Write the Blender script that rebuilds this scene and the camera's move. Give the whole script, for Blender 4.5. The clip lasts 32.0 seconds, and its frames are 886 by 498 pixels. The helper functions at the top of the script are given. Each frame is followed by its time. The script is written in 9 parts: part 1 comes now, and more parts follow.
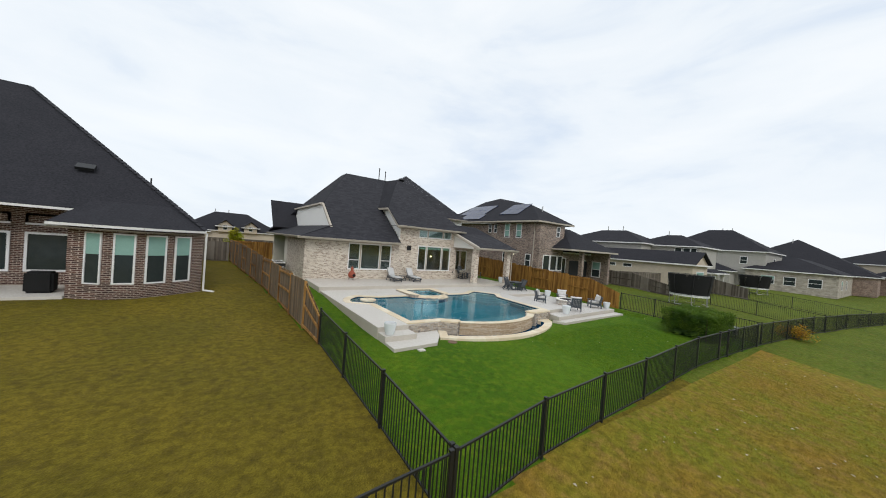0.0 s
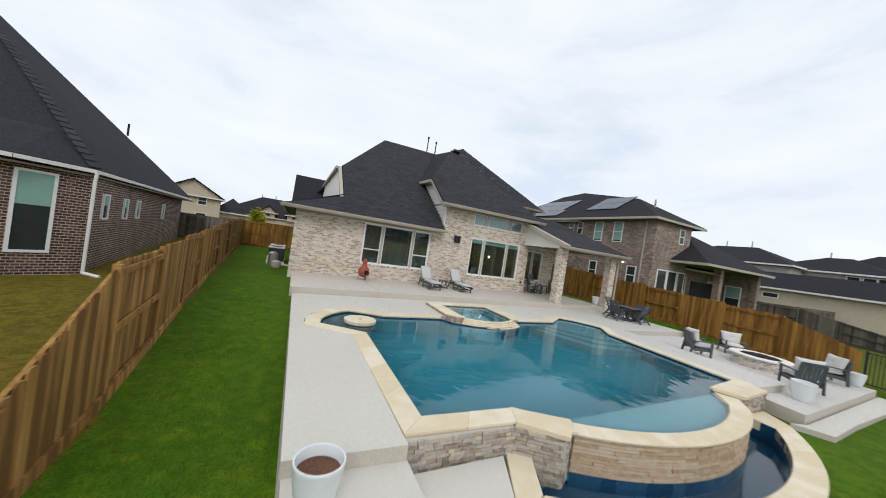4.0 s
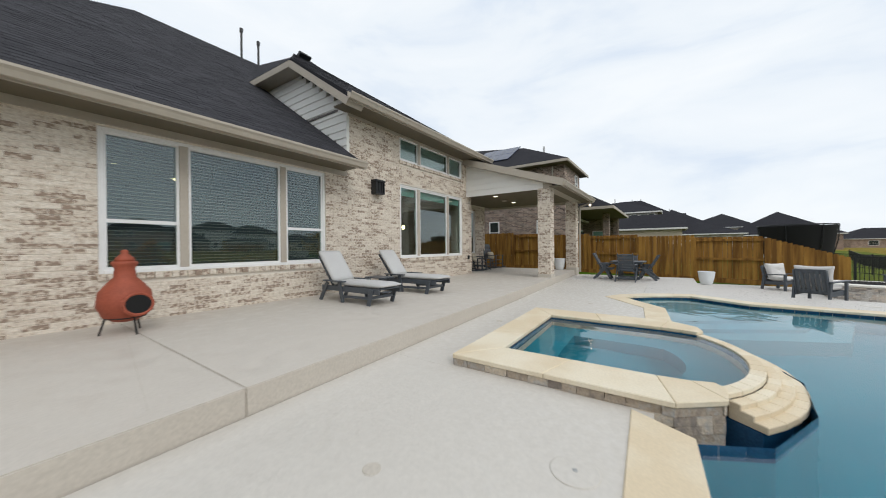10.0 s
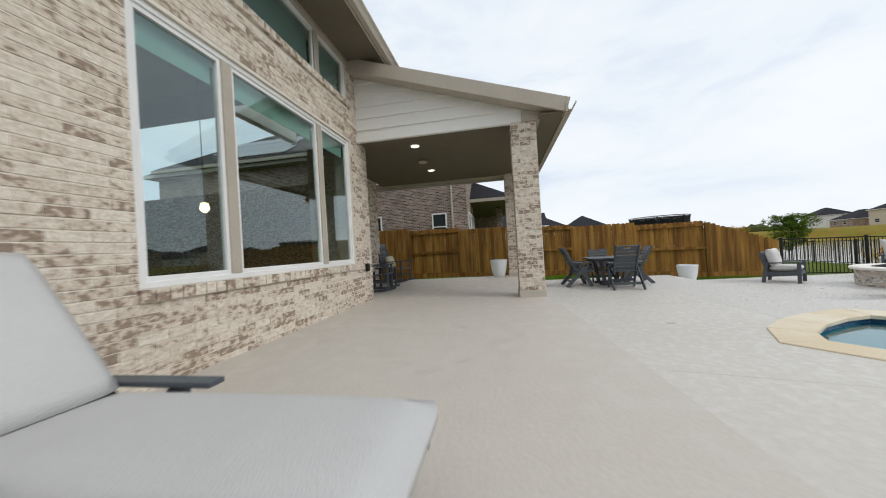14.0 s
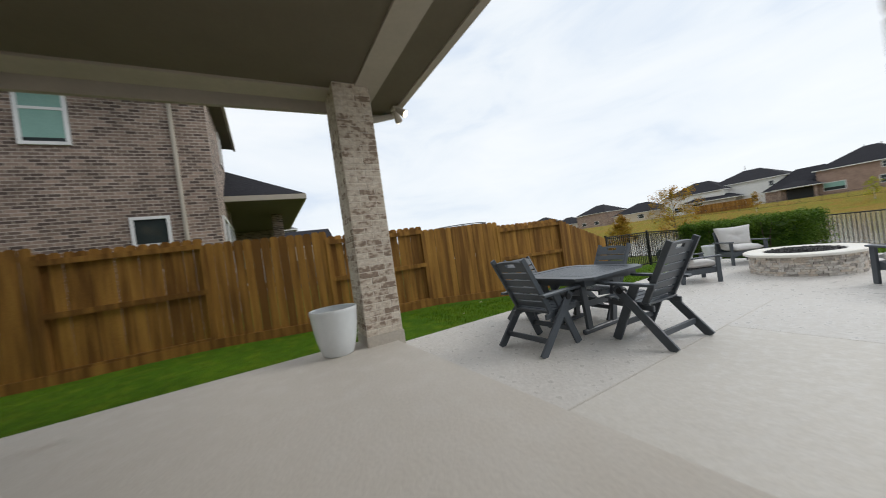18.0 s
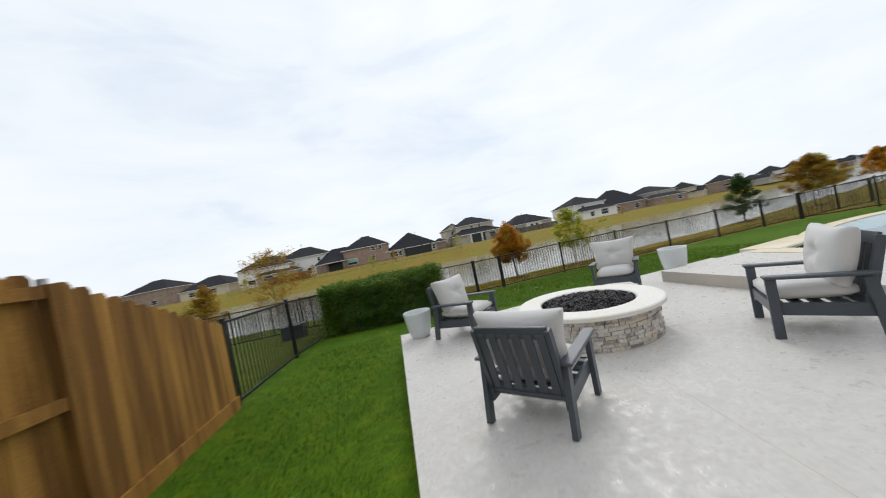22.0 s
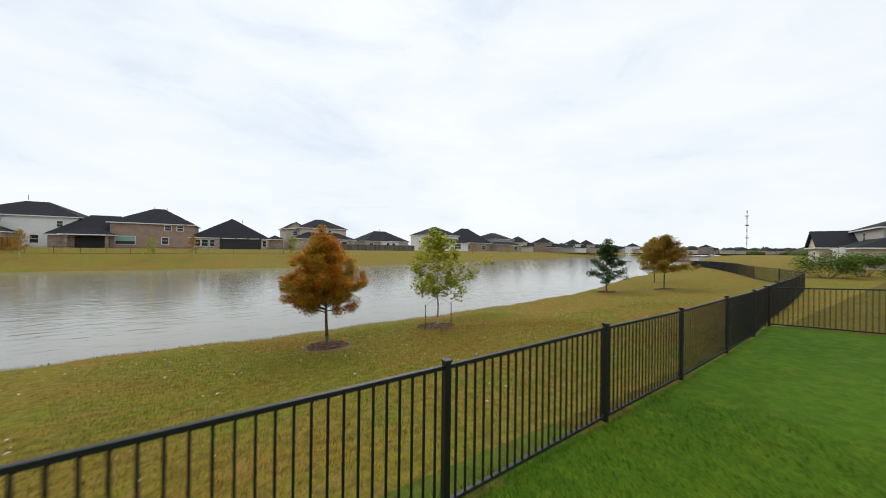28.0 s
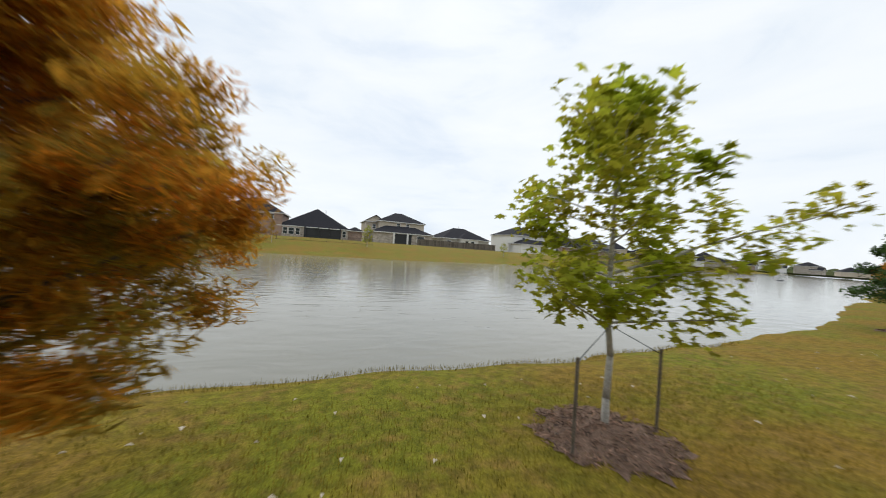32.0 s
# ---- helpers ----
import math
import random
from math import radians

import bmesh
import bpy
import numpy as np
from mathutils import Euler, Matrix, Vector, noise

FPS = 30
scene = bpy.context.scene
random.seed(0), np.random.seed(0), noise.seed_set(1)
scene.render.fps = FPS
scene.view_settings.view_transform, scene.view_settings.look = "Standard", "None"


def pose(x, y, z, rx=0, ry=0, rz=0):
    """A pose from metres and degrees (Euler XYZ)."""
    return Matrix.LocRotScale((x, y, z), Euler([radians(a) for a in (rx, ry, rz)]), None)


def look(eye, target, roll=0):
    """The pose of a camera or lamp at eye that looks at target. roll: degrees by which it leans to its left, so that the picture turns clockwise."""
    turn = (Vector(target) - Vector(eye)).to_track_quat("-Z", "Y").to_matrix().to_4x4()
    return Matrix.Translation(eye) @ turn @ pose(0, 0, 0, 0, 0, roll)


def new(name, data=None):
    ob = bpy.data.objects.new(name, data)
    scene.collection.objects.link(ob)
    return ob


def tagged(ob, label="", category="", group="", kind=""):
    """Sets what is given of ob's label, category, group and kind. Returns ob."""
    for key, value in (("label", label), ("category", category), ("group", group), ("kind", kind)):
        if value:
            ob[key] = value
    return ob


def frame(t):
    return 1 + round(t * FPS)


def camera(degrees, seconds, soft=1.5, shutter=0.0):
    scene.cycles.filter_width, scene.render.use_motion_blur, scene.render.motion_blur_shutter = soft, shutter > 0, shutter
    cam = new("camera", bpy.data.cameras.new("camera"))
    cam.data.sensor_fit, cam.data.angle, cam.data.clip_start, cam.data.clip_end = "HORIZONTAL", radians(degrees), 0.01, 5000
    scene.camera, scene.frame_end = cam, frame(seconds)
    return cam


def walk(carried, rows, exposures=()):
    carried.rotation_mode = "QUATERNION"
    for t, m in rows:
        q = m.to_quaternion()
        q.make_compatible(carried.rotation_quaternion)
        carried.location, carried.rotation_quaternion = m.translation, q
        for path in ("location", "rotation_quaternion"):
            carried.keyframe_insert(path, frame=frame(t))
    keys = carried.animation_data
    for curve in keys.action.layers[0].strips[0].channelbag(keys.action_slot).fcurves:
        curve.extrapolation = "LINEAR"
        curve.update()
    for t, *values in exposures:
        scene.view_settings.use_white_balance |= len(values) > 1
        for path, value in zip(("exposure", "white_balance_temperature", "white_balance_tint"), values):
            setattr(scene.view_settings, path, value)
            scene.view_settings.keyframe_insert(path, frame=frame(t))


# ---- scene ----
cam = camera(107.9, 32.0, soft=1.0, shutter=0.4)
PATH = [
    (0, (0.829, 2.378, 2.994), (1.97, 4.021, 2.963), 4.5),
    (0.5, (1.515, 3.282, 2.778), (2.651, 4.928, 2.748), 5.1),
    (1.5, (2.907, 5.172, 2.516), (3.99, 6.854, 2.491), 6.2),
    (2, (3.546, 6.121, 2.518), (4.581, 7.832, 2.493), 6.9),
    (2.5, (4.165, 7.051, 2.511), (5.146, 8.793, 2.486), 7.5),
    (3, (4.661, 8.038, 2.43), (5.597, 9.805, 2.407), 8.0),
    (3.5, (5.153, 8.958, 2.216), (6.041, 10.75, 2.197), 8.3),
    (4, (5.539, 9.892, 2.024), (6.377, 11.708, 2.005), 8.6),
    (4.5, (5.829, 10.827, 1.899), (6.622, 12.662, 1.878), 8.6),
    (6.5, (6.297, 14.184, 1.426), (7.04, 16.041, 1.416), 5.1),
    (7, (6.29, 14.961, 1.289), (7.116, 16.782, 1.279), 3.2),
    (7.5, (6.328, 15.705, 1.191), (7.28, 17.464, 1.181), 1.7),
    (8, (6.424, 16.456, 1.13), (7.516, 18.132, 1.118), 0.7),
    (8.5, (6.563, 17.11, 1.114), (7.803, 18.68, 1.098), 0.0),
    (9, (6.782, 17.773, 1.065), (8.177, 19.206, 1.049), -0.3),
    (9.5, (7.093, 18.43, 1.015), (8.63, 19.709, 1.002), -0.5),
    (10, (7.525, 19.023, 0.969), (9.168, 20.164, 0.959), -0.5),
    (10.5, (8.006, 19.563, 0.942), (9.725, 20.584, 0.934), -0.4),
    (11, (8.564, 20.083, 0.926), (10.342, 20.998, 0.916), -0.4),
    (11.5, (9.136, 20.558, 0.851), (10.962, 21.375, 0.85), -0.7),
    (12, (9.747, 21.042, 0.838), (11.611, 21.766, 0.837), -1.1),
    (12.5, (10.39, 21.507, 0.842), (12.287, 22.139, 0.841), -1.6),
    (13, (11.032, 21.911, 0.824), (12.957, 22.452, 0.827), -2.1),
    (13.5, (11.672, 22.288, 0.819), (13.62, 22.737, 0.824), -2.8),
    (14, (12.353, 22.647, 0.828), (14.322, 22.997, 0.834), -3.4),
    (14.5, (13.038, 22.923, 0.838), (15.022, 23.169, 0.845), -4.0),
    (16.5, (15.806, 23.524, 0.866), (17.775, 23.173, 0.871), -6.1),
    (17, (16.504, 23.514, 0.889), (18.429, 22.973, 0.888), -6.9),
    (17.5, (17.216, 23.431, 0.909), (19.07, 22.681, 0.905), -7.6),
    (18, (17.941, 23.262, 0.921), (19.692, 22.297, 0.915), -8.1),
    (18.5, (18.673, 22.979, 0.914), (20.293, 21.806, 0.908), -8.6),
    (19, (19.379, 22.592, 0.918), (20.836, 21.221, 0.92), -9.3),
    (19.5, (20.137, 21.877, 0.857), (21.396, 20.322, 0.858), -10.2),
    (20, (20.708, 21.392, 0.862), (21.712, 19.662, 0.861), -10.9),
    (20.5, (21.165, 20.761, 0.877), (21.877, 18.891, 0.88), -11.7),
    (21, (21.523, 20.109, 0.9), (21.924, 18.15, 0.901), -11.8),
    (21.5, (21.765, 19.331, 0.892), (21.838, 17.332, 0.894), -11.6),
    (22, (21.858, 18.509, 0.918), (21.61, 16.525, 0.912), -11.5),
    (22.5, (21.824, 17.678, 0.922), (21.289, 15.751, 0.914), -10.5),
    (23, (21.683, 16.867, 0.916), (20.922, 15.017, 0.909), -9.2),
    (23.5, (21.447, 16.192, 0.934), (20.529, 14.415, 0.926), -7.6),
    (24, (21.136, 15.385, 0.937), (20.109, 13.668, 0.929), -5.8),
    (24.5, (20.647, 14.808, 0.988), (19.557, 13.131, 0.98), -4.0),
    (25, (20.11, 14.041, 0.949), (18.986, 12.386, 0.947), -2.3),
    (25.5, (19.742, 13.276, 1.082), (18.598, 11.635, 1.081), -1.2),
    (27.5, (17.84, 9.851, 1.138), (16.738, 8.182, 1.142), 0.5),
    (28, (17.332, 8.865, 1.137), (16.257, 7.178, 1.141), 0.7),
    (28.5, (16.801, 7.839, 1.11), (15.762, 6.13, 1.115), 1.1),
    (29, (16.361, 6.933, 1.051), (15.358, 5.203, 1.056), 1.4),
    (29.5, (15.869, 5.986, 0.916), (14.907, 4.232, 0.921), 1.6),
    (30, (15.385, 4.962, 0.738), (14.469, 3.184, 0.742), 2.1),
    (30.5, (14.847, 3.861, 0.562), (13.986, 2.056, 0.562), 2.6),
    (31, (14.327, 2.762, 0.369), (13.531, 0.927, 0.379), 2.8),
    (31.5, (13.847, 1.704, 0.184), (13.125, -0.161, 0.208), 2.8),
    (32, (13.383, 0.396, -0.08), (12.748, -1.501, -0.076), 3.9),
]
walk(cam, [(t, look(eye, target, roll)) for t, eye, target, roll in PATH])

# ---- sky and light ----
world = bpy.data.worlds.new("overcast_sky")
scene.world = world
world.use_nodes = True
wt = world.node_tree
wt.nodes.clear()
w_out = wt.nodes.new("ShaderNodeOutputWorld")
w_sky = wt.nodes.new("ShaderNodeTexSky")
w_sky.sky_type = "NISHITA"
w_sky.sun_disc = False
w_sky.sun_elevation = radians(40)
w_sky.sun_rotation = radians(200)
w_bg1 = wt.nodes.new("ShaderNodeBackground")
w_bg1.inputs["Strength"].default_value = 0.08
wt.links.new(w_sky.outputs[0], w_bg1.inputs["Color"])
w_co = wt.nodes.new("ShaderNodeTexCoord")
w_map = wt.nodes.new("ShaderNodeMapping")
w_map.inputs["Scale"].default_value = (1.0, 1.0, 3.2)
wt.links.new(w_co.outputs["Generated"], w_map.inputs["Vector"])
w_noise = wt.nodes.new("ShaderNodeTexNoise")
w_noise.inputs["Scale"].default_value = 2.3
w_noise.inputs["Detail"].default_value = 6.0
w_noise.inputs["Roughness"].default_value = 0.55
w_noise.inputs["Distortion"].default_value = 0.4
wt.links.new(w_map.outputs[0], w_noise.inputs["Vector"])
w_ramp = wt.nodes.new("ShaderNodeValToRGB")
w_ramp.color_ramp.elements[0].position, w_ramp.color_ramp.elements[0].color = 0.30, (0.74, 0.83, 0.95, 1)
w_ramp.color_ramp.elements[1].position, w_ramp.color_ramp.elements[1].color = 0.66, (0.955, 0.995, 1.03, 1)
mid = w_ramp.color_ramp.elements.new(0.46)
mid.color = (0.88, 0.94, 1.0, 1)
wt.links.new(w_noise.outputs["Fac"], w_ramp.inputs["Fac"])
w_bg2 = wt.nodes.new("ShaderNodeBackground")
w_bg2.inputs["Strength"].default_value = 1.03
wt.links.new(w_ramp.outputs["Color"], w_bg2.inputs["Color"])
w_mix = wt.nodes.new("ShaderNodeMixShader")
w_mix.inputs["Fac"].default_value = 0.93
wt.links.new(w_bg1.outputs[0], w_mix.inputs[1])
wt.links.new(w_bg2.outputs[0], w_mix.inputs[2])
wt.links.new(w_mix.outputs[0], w_out.inputs["Surface"])

sun = new("sun", bpy.data.lights.new("sun", "SUN"))
sun.data.energy = 0.95
sun.data.angle = radians(25)
sun.data.color = (1.0, 0.97, 0.93)
sun.matrix_world = look((0, -10, 9.0), (4, 0, 0))

# ---- materials ----
def material(name, color, rough=0.7, metal=0.0, var=0.12, scale=3.0, fine=40.0, fine_var=0.08, bump=0.15, tint=None, ior=1.45, piece=0.0, spec=0.5, sheen=None):
    """A surface with colour variation at two scales, fine relief and, for pieces, a shade of its own for each."""
    m = bpy.data.materials.new(name)
    m.use_nodes = True
    nt = m.node_tree
    b = nt.nodes["Principled BSDF"]
    b.inputs["Roughness"].default_value = rough
    b.inputs["Metallic"].default_value = metal
    b.inputs["IOR"].default_value = ior
    b.inputs["Specular IOR Level"].default_value = spec
    geo = nt.nodes.new("ShaderNodeNewGeometry")
    src = geo.outputs["Position"]

    def noise_node(s, detail):
        n = nt.nodes.new("ShaderNodeTexNoise")
        n.inputs["Scale"].default_value = s
        n.inputs["Detail"].default_value = detail
        nt.links.new(src, n.inputs["Vector"])
        return n

    n1, n2 = noise_node(scale, 4), noise_node(fine, 3)
    other = tint or tuple(c * 0.6 for c in color)
    mix = nt.nodes.new("ShaderNodeMix")
    mix.data_type = "RGBA"
    mix.inputs[6].default_value, mix.inputs[7].default_value = (*color, 1), (*other, 1)
    mul = nt.nodes.new("ShaderNodeMapRange")
    mul.inputs["From Min"].default_value, mul.inputs["From Max"].default_value = 0.35, 0.7
    mul.inputs["To Min"].default_value, mul.inputs["To Max"].default_value = 0.0, min(1.0, var * 4)
    nt.links.new(n1.outputs["Fac"], mul.inputs["Value"])
    nt.links.new(mul.outputs[0], mix.inputs[0])
    hsv = nt.nodes.new("ShaderNodeHueSaturation")
    nt.links.new(mix.outputs[2], hsv.inputs["Color"])
    val = nt.nodes.new("ShaderNodeMapRange")
    val.inputs["From Min"].default_value, val.inputs["From Max"].default_value = 0.3, 0.7
    val.inputs["To Min"].default_value, val.inputs["To Max"].default_value = 1 - fine_var, 1 + fine_var
    nt.links.new(n2.outputs["Fac"], val.inputs["Value"])
    last = val.outputs[0]
    if piece:
        info = nt.nodes.new("ShaderNodeObjectInfo")
        add = nt.nodes.new("ShaderNodeMath")
        add.operation = "ADD"
        nt.links.new(info.outputs["Random"], add.inputs[0])
        nt.links.new(geo.outputs["Random Per Island"], add.inputs[1])
        fr = nt.nodes.new("ShaderNodeMath")
        fr.operation = "FRACT"
        nt.links.new(add.outputs[0], fr.inputs[0])
        pr = nt.nodes.new("ShaderNodeMapRange")
        pr.inputs["To Min"].default_value, pr.inputs["To Max"].default_value = 1 - piece, 1 + piece
        nt.links.new(fr.outputs[0], pr.inputs["Value"])
        m2 = nt.nodes.new("ShaderNodeMath")
        m2.operation = "MULTIPLY"
        nt.links.new(last, m2.inputs[0])
        nt.links.new(pr.outputs[0], m2.inputs[1])
        last = m2.outputs[0]
    nt.links.new(last, hsv.inputs["Value"])
    nt.links.new(hsv.outputs[0], b.inputs["Base Color"])
    if sheen:
        n3 = noise_node(sheen[0], 5)
        rr = nt.nodes.new("ShaderNodeMapRange")
        rr.inputs["From Min"].default_value, rr.inputs["From Max"].default_value = 0.42, 0.64
        rr.inputs["To Min"].default_value, rr.inputs["To Max"].default_value = rough, sheen[1]
        nt.links.new(n3.outputs["Fac"], rr.inputs["Value"])
        nt.links.new(rr.outputs[0], b.inputs["Roughness"])
    if bump:
        bp = nt.nodes.new("ShaderNodeBump")
        bp.inputs["Strength"].default_value = bump
        bp.inputs["Distance"].default_value = 0.02
        nt.links.new(n2.outputs["Fac"], bp.inputs["Height"])
        nt.links.new(bp.outputs[0], b.inputs["Normal"])
    return m


def ramp_material(name, stops, rough=0.8, smear=6.0, smear_amount=0.5, bump=0.4, fine=60.0, jitter=1.0, aspect=(1, 1, 1), fv=0.15):
    """Pieces that take each its own colour from a row of stops, with smears across each piece."""
    m = bpy.data.materials.new(name)
    m.use_nodes = True
    nt = m.node_tree
    b = nt.nodes["Principled BSDF"]
    b.inputs["Roughness"].default_value = rough
    b.inputs["Specular IOR Level"].default_value = 0.3
    geo = nt.nodes.new("ShaderNodeNewGeometry")
    info = nt.nodes.new("ShaderNodeObjectInfo")
    add = nt.nodes.new("ShaderNodeMath")
    add.operation = "ADD"
    nt.links.new(info.outputs["Random"], add.inputs[0])
    nt.links.new(geo.outputs["Random Per Island"], add.inputs[1])
    fr = nt.nodes.new("ShaderNodeMath")
    fr.operation = "FRACT"
    nt.links.new(add.outputs[0], fr.inputs[0])
    mp = nt.nodes.new("ShaderNodeMapping")
    mp.inputs["Scale"].default_value = aspect
    nt.links.new(geo.outputs["Position"], mp.inputs["Vector"])
    n1 = nt.nodes.new("ShaderNodeTexNoise")
    n1.inputs["Scale"].default_value, n1.inputs["Detail"].default_value = smear, 4
    nt.links.new(mp.outputs[0], n1.inputs["Vector"])
    off = nt.nodes.new("ShaderNodeMath")
    off.operation = "MULTIPLY_ADD"
    nt.links.new(n1.outputs["Fac"], off.inputs[0])
    off.inputs[1].default_value = smear_amount
    off.inputs[2].default_value = -smear_amount / 2
    add2 = nt.nodes.new("ShaderNodeMath")
    add2.operation = "MULTIPLY_ADD"
    nt.links.new(fr.outputs[0], add2.inputs[0])
    add2.inputs[1].default_value = jitter
    nt.links.new(off.outputs[0], add2.inputs[2])
    rp = nt.nodes.new("ShaderNodeValToRGB")
    els = rp.color_ramp.elements
    els[0].position, els[0].color = stops[0][0], (*stops[0][1], 1)
    els[1].position, els[1].color = stops[-1][0], (*stops[-1][1], 1)
    for p, c in stops[1:-1]:
        els.new(p).color = (*c, 1)
    nt.links.new(add2.outputs[0], rp.inputs["Fac"])
    n2 = nt.nodes.new("ShaderNodeTexNoise")
    n2.inputs["Scale"].default_value, n2.inputs["Detail"].default_value = fine, 4
    nt.links.new(geo.outputs["Position"], n2.inputs["Vector"])
    hsv = nt.nodes.new("ShaderNodeHueSaturation")
    nt.links.new(rp.outputs[0], hsv.inputs["Color"])
    vr = nt.nodes.new("ShaderNodeMapRange")
    vr.inputs["From Min"].default_value, vr.inputs["From Max"].default_value = 0.3, 0.7
    vr.inputs["To Min"].default_value, vr.inputs["To Max"].default_value = 1 - fv, 1 + fv
    nt.links.new(n2.outputs["Fac"], vr.inputs["Value"])
    nt.links.new(vr.outputs[0], hsv.inputs["Value"])
    nt.links.new(hsv.outputs[0], b.inputs["Base Color"])
    bp = nt.nodes.new("ShaderNodeBump")
    bp.inputs["Strength"].default_value, bp.inputs["Distance"].default_value = bump, 0.01
    nt.links.new(n2.outputs["Fac"], bp.inputs["Height"])
    nt.links.new(bp.outputs[0], b.inputs["Normal"])
    return m


def grass_material(name, a, b_, c, rough=0.95, mottle=0.3):
    m = bpy.data.materials.new(name)
    m.use_nodes = True
    nt = m.node_tree
    b = nt.nodes["Principled BSDF"]
    b.inputs["Roughness"].default_value = rough
    b.inputs["Specular IOR Level"].default_value = 0.15
    geo = nt.nodes.new("ShaderNodeNewGeometry")
    outs = []
    for s, d in ((0.35, 5), (3.5, 6), (45, 3), (6.5, 3)):
        n = nt.nodes.new("ShaderNodeTexNoise")
        n.inputs["Scale"].default_value, n.inputs["Detail"].default_value = s, d
        n.inputs["Roughness"].default_value = 0.6
        nt.links.new(geo.outputs["Position"], n.inputs["Vector"])
        outs.append(n)

    def mixed(f, lo, hi, c1, c2):
        r = nt.nodes.new("ShaderNodeMapRange")
        r.inputs["From Min"].default_value, r.inputs["From Max"].default_value = lo, hi
        nt.links.new(f, r.inputs["Value"])
        x = nt.nodes.new("ShaderNodeMix")
        x.data_type = "RGBA"
        nt.links.new(r.outputs[0], x.inputs[0])
        for slot, col in ((6, c1), (7, c2)):
            if isinstance(col, tuple):
                x.inputs[slot].default_value = (*col, 1)
            else:
                nt.links.new(col, x.inputs[slot])
        return x.outputs[2]

    m1 = mixed(outs[0].outputs["Fac"], 0.38, 0.62, a, b_)
    m2 = mixed(outs[1].outputs["Fac"], 0.48, 0.72, m1, c)
    hsv = nt.nodes.new("ShaderNodeHueSaturation")
    vr = nt.nodes.new("ShaderNodeMapRange")
    vr.inputs["From Min"].default_value, vr.inputs["From Max"].default_value = 0.3, 0.7
    vr.inputs["To Min"].default_value, vr.inputs["To Max"].default_value = 0.6, 1.4
    nt.links.new(outs[2].outputs["Fac"], vr.inputs["Value"])
    tuft = nt.nodes.new("ShaderNodeMapRange")
    tuft.inputs["From Min"].default_value, tuft.inputs["From Max"].default_value = 0.36, 0.60
    tuft.inputs["To Min"].default_value, tuft.inputs["To Max"].default_value = 1 - mottle, 1 + mottle * 0.45
    nt.links.new(outs[3].outputs["Fac"], tuft.inputs["Value"])
    both = nt.nodes.new("ShaderNodeMath")
    both.operation = "MULTIPLY"
    nt.links.new(vr.outputs[0], both.inputs[0])
    nt.links.new(tuft.outputs[0], both.inputs[1])
    nt.links.new(both.outputs[0], hsv.inputs["Value"])
    nt.links.new(m2, hsv.inputs["Color"])
    nt.links.new(hsv.outputs[0], b.inputs["Base Color"])
    bp = nt.nodes.new("ShaderNodeBump")
    bp.inputs["Strength"].default_value, bp.inputs["Distance"].default_value = 0.7, 0.05
    nt.links.new(outs[2].outputs["Fac"], bp.inputs["Height"])
    nt.links.new(bp.outputs[0], b.inputs["Normal"])
    return m


def water_material(name, color, wave=2.0, strength=0.12, rough=0.02, clear=True, stretch=(1, 1, 1)):
    m = bpy.data.materials.new(name)
    m.use_nodes = True
    nt = m.node_tree
    b = nt.nodes["Principled BSDF"]
    b.inputs["Base Color"].default_value = (*color, 1)
    b.inputs["Roughness"].default_value = rough
    b.inputs["IOR"].default_value = 1.33
    if clear:
        b.inputs["Transmission Weight"].default_value = 1.0
    geo = nt.nodes.new("ShaderNodeNewGeometry")
    mp = nt.nodes.new("ShaderNodeMapping")
    mp.inputs["Scale"].default_value = stretch
    nt.links.new(geo.outputs["Position"], mp.inputs["Vector"])
    n = nt.nodes.new("ShaderNodeTexNoise")
    n.inputs["Scale"].default_value, n.inputs["Detail"].default_value = wave, 3
    n.inputs["Distortion"].default_value = 0.6
    nt.links.new(mp.outputs[0], n.inputs["Vector"])
    bp = nt.nodes.new("ShaderNodeBump")
    bp.inputs["Strength"].default_value, bp.inputs["Distance"].default_value = strength, 0.1
    nt.links.new(n.outputs["Fac"], bp.inputs["Height"])
    nt.links.new(bp.outputs[0], b.inputs["Normal"])
    return m


def glass_material(name, color=(0.75, 0.85, 0.85), rough=0.01):
    m = bpy.data.materials.new(name)
    m.use_nodes = True
    b = m.node_tree.nodes["Principled BSDF"]
    b.inputs["Base Color"].default_value = (*color, 1)
    b.inputs["Roughness"].default_value = rough
    b.inputs["Transmission Weight"].default_value = 1.0
    b.inputs["IOR"].default_value = 1.85
    b.inputs["Specular Tint"].default_value = (0.78, 0.84, 0.86, 1)
    return m


def leaf_material(name, color, tint, piece=0.35, through_=0.45):
    """Thin leaves: light goes partly through them, and each has a shade of its own."""
    m = material(name, color, 0.7, var=0.25, scale=1.6, fine=20, fine_var=0.12, bump=0.0, tint=tint, piece=piece, spec=0.25)
    nt = m.node_tree
    b = nt.nodes["Principled BSDF"]
    out = [n for n in nt.nodes if n.type == "OUTPUT_MATERIAL"][0]
    tr = nt.nodes.new("ShaderNodeBsdfTranslucent")
    mx = nt.nodes.new("ShaderNodeMixShader")
    mx.inputs[0].default_value = through_
    nt.links.new(b.inputs["Base Color"].links[0].from_socket, tr.inputs["Color"])
    nt.links.new(b.outputs[0], mx.inputs[1])
    nt.links.new(tr.outputs[0], mx.inputs[2])
    nt.links.new(mx.outputs[0], out.inputs["Surface"])
    return m


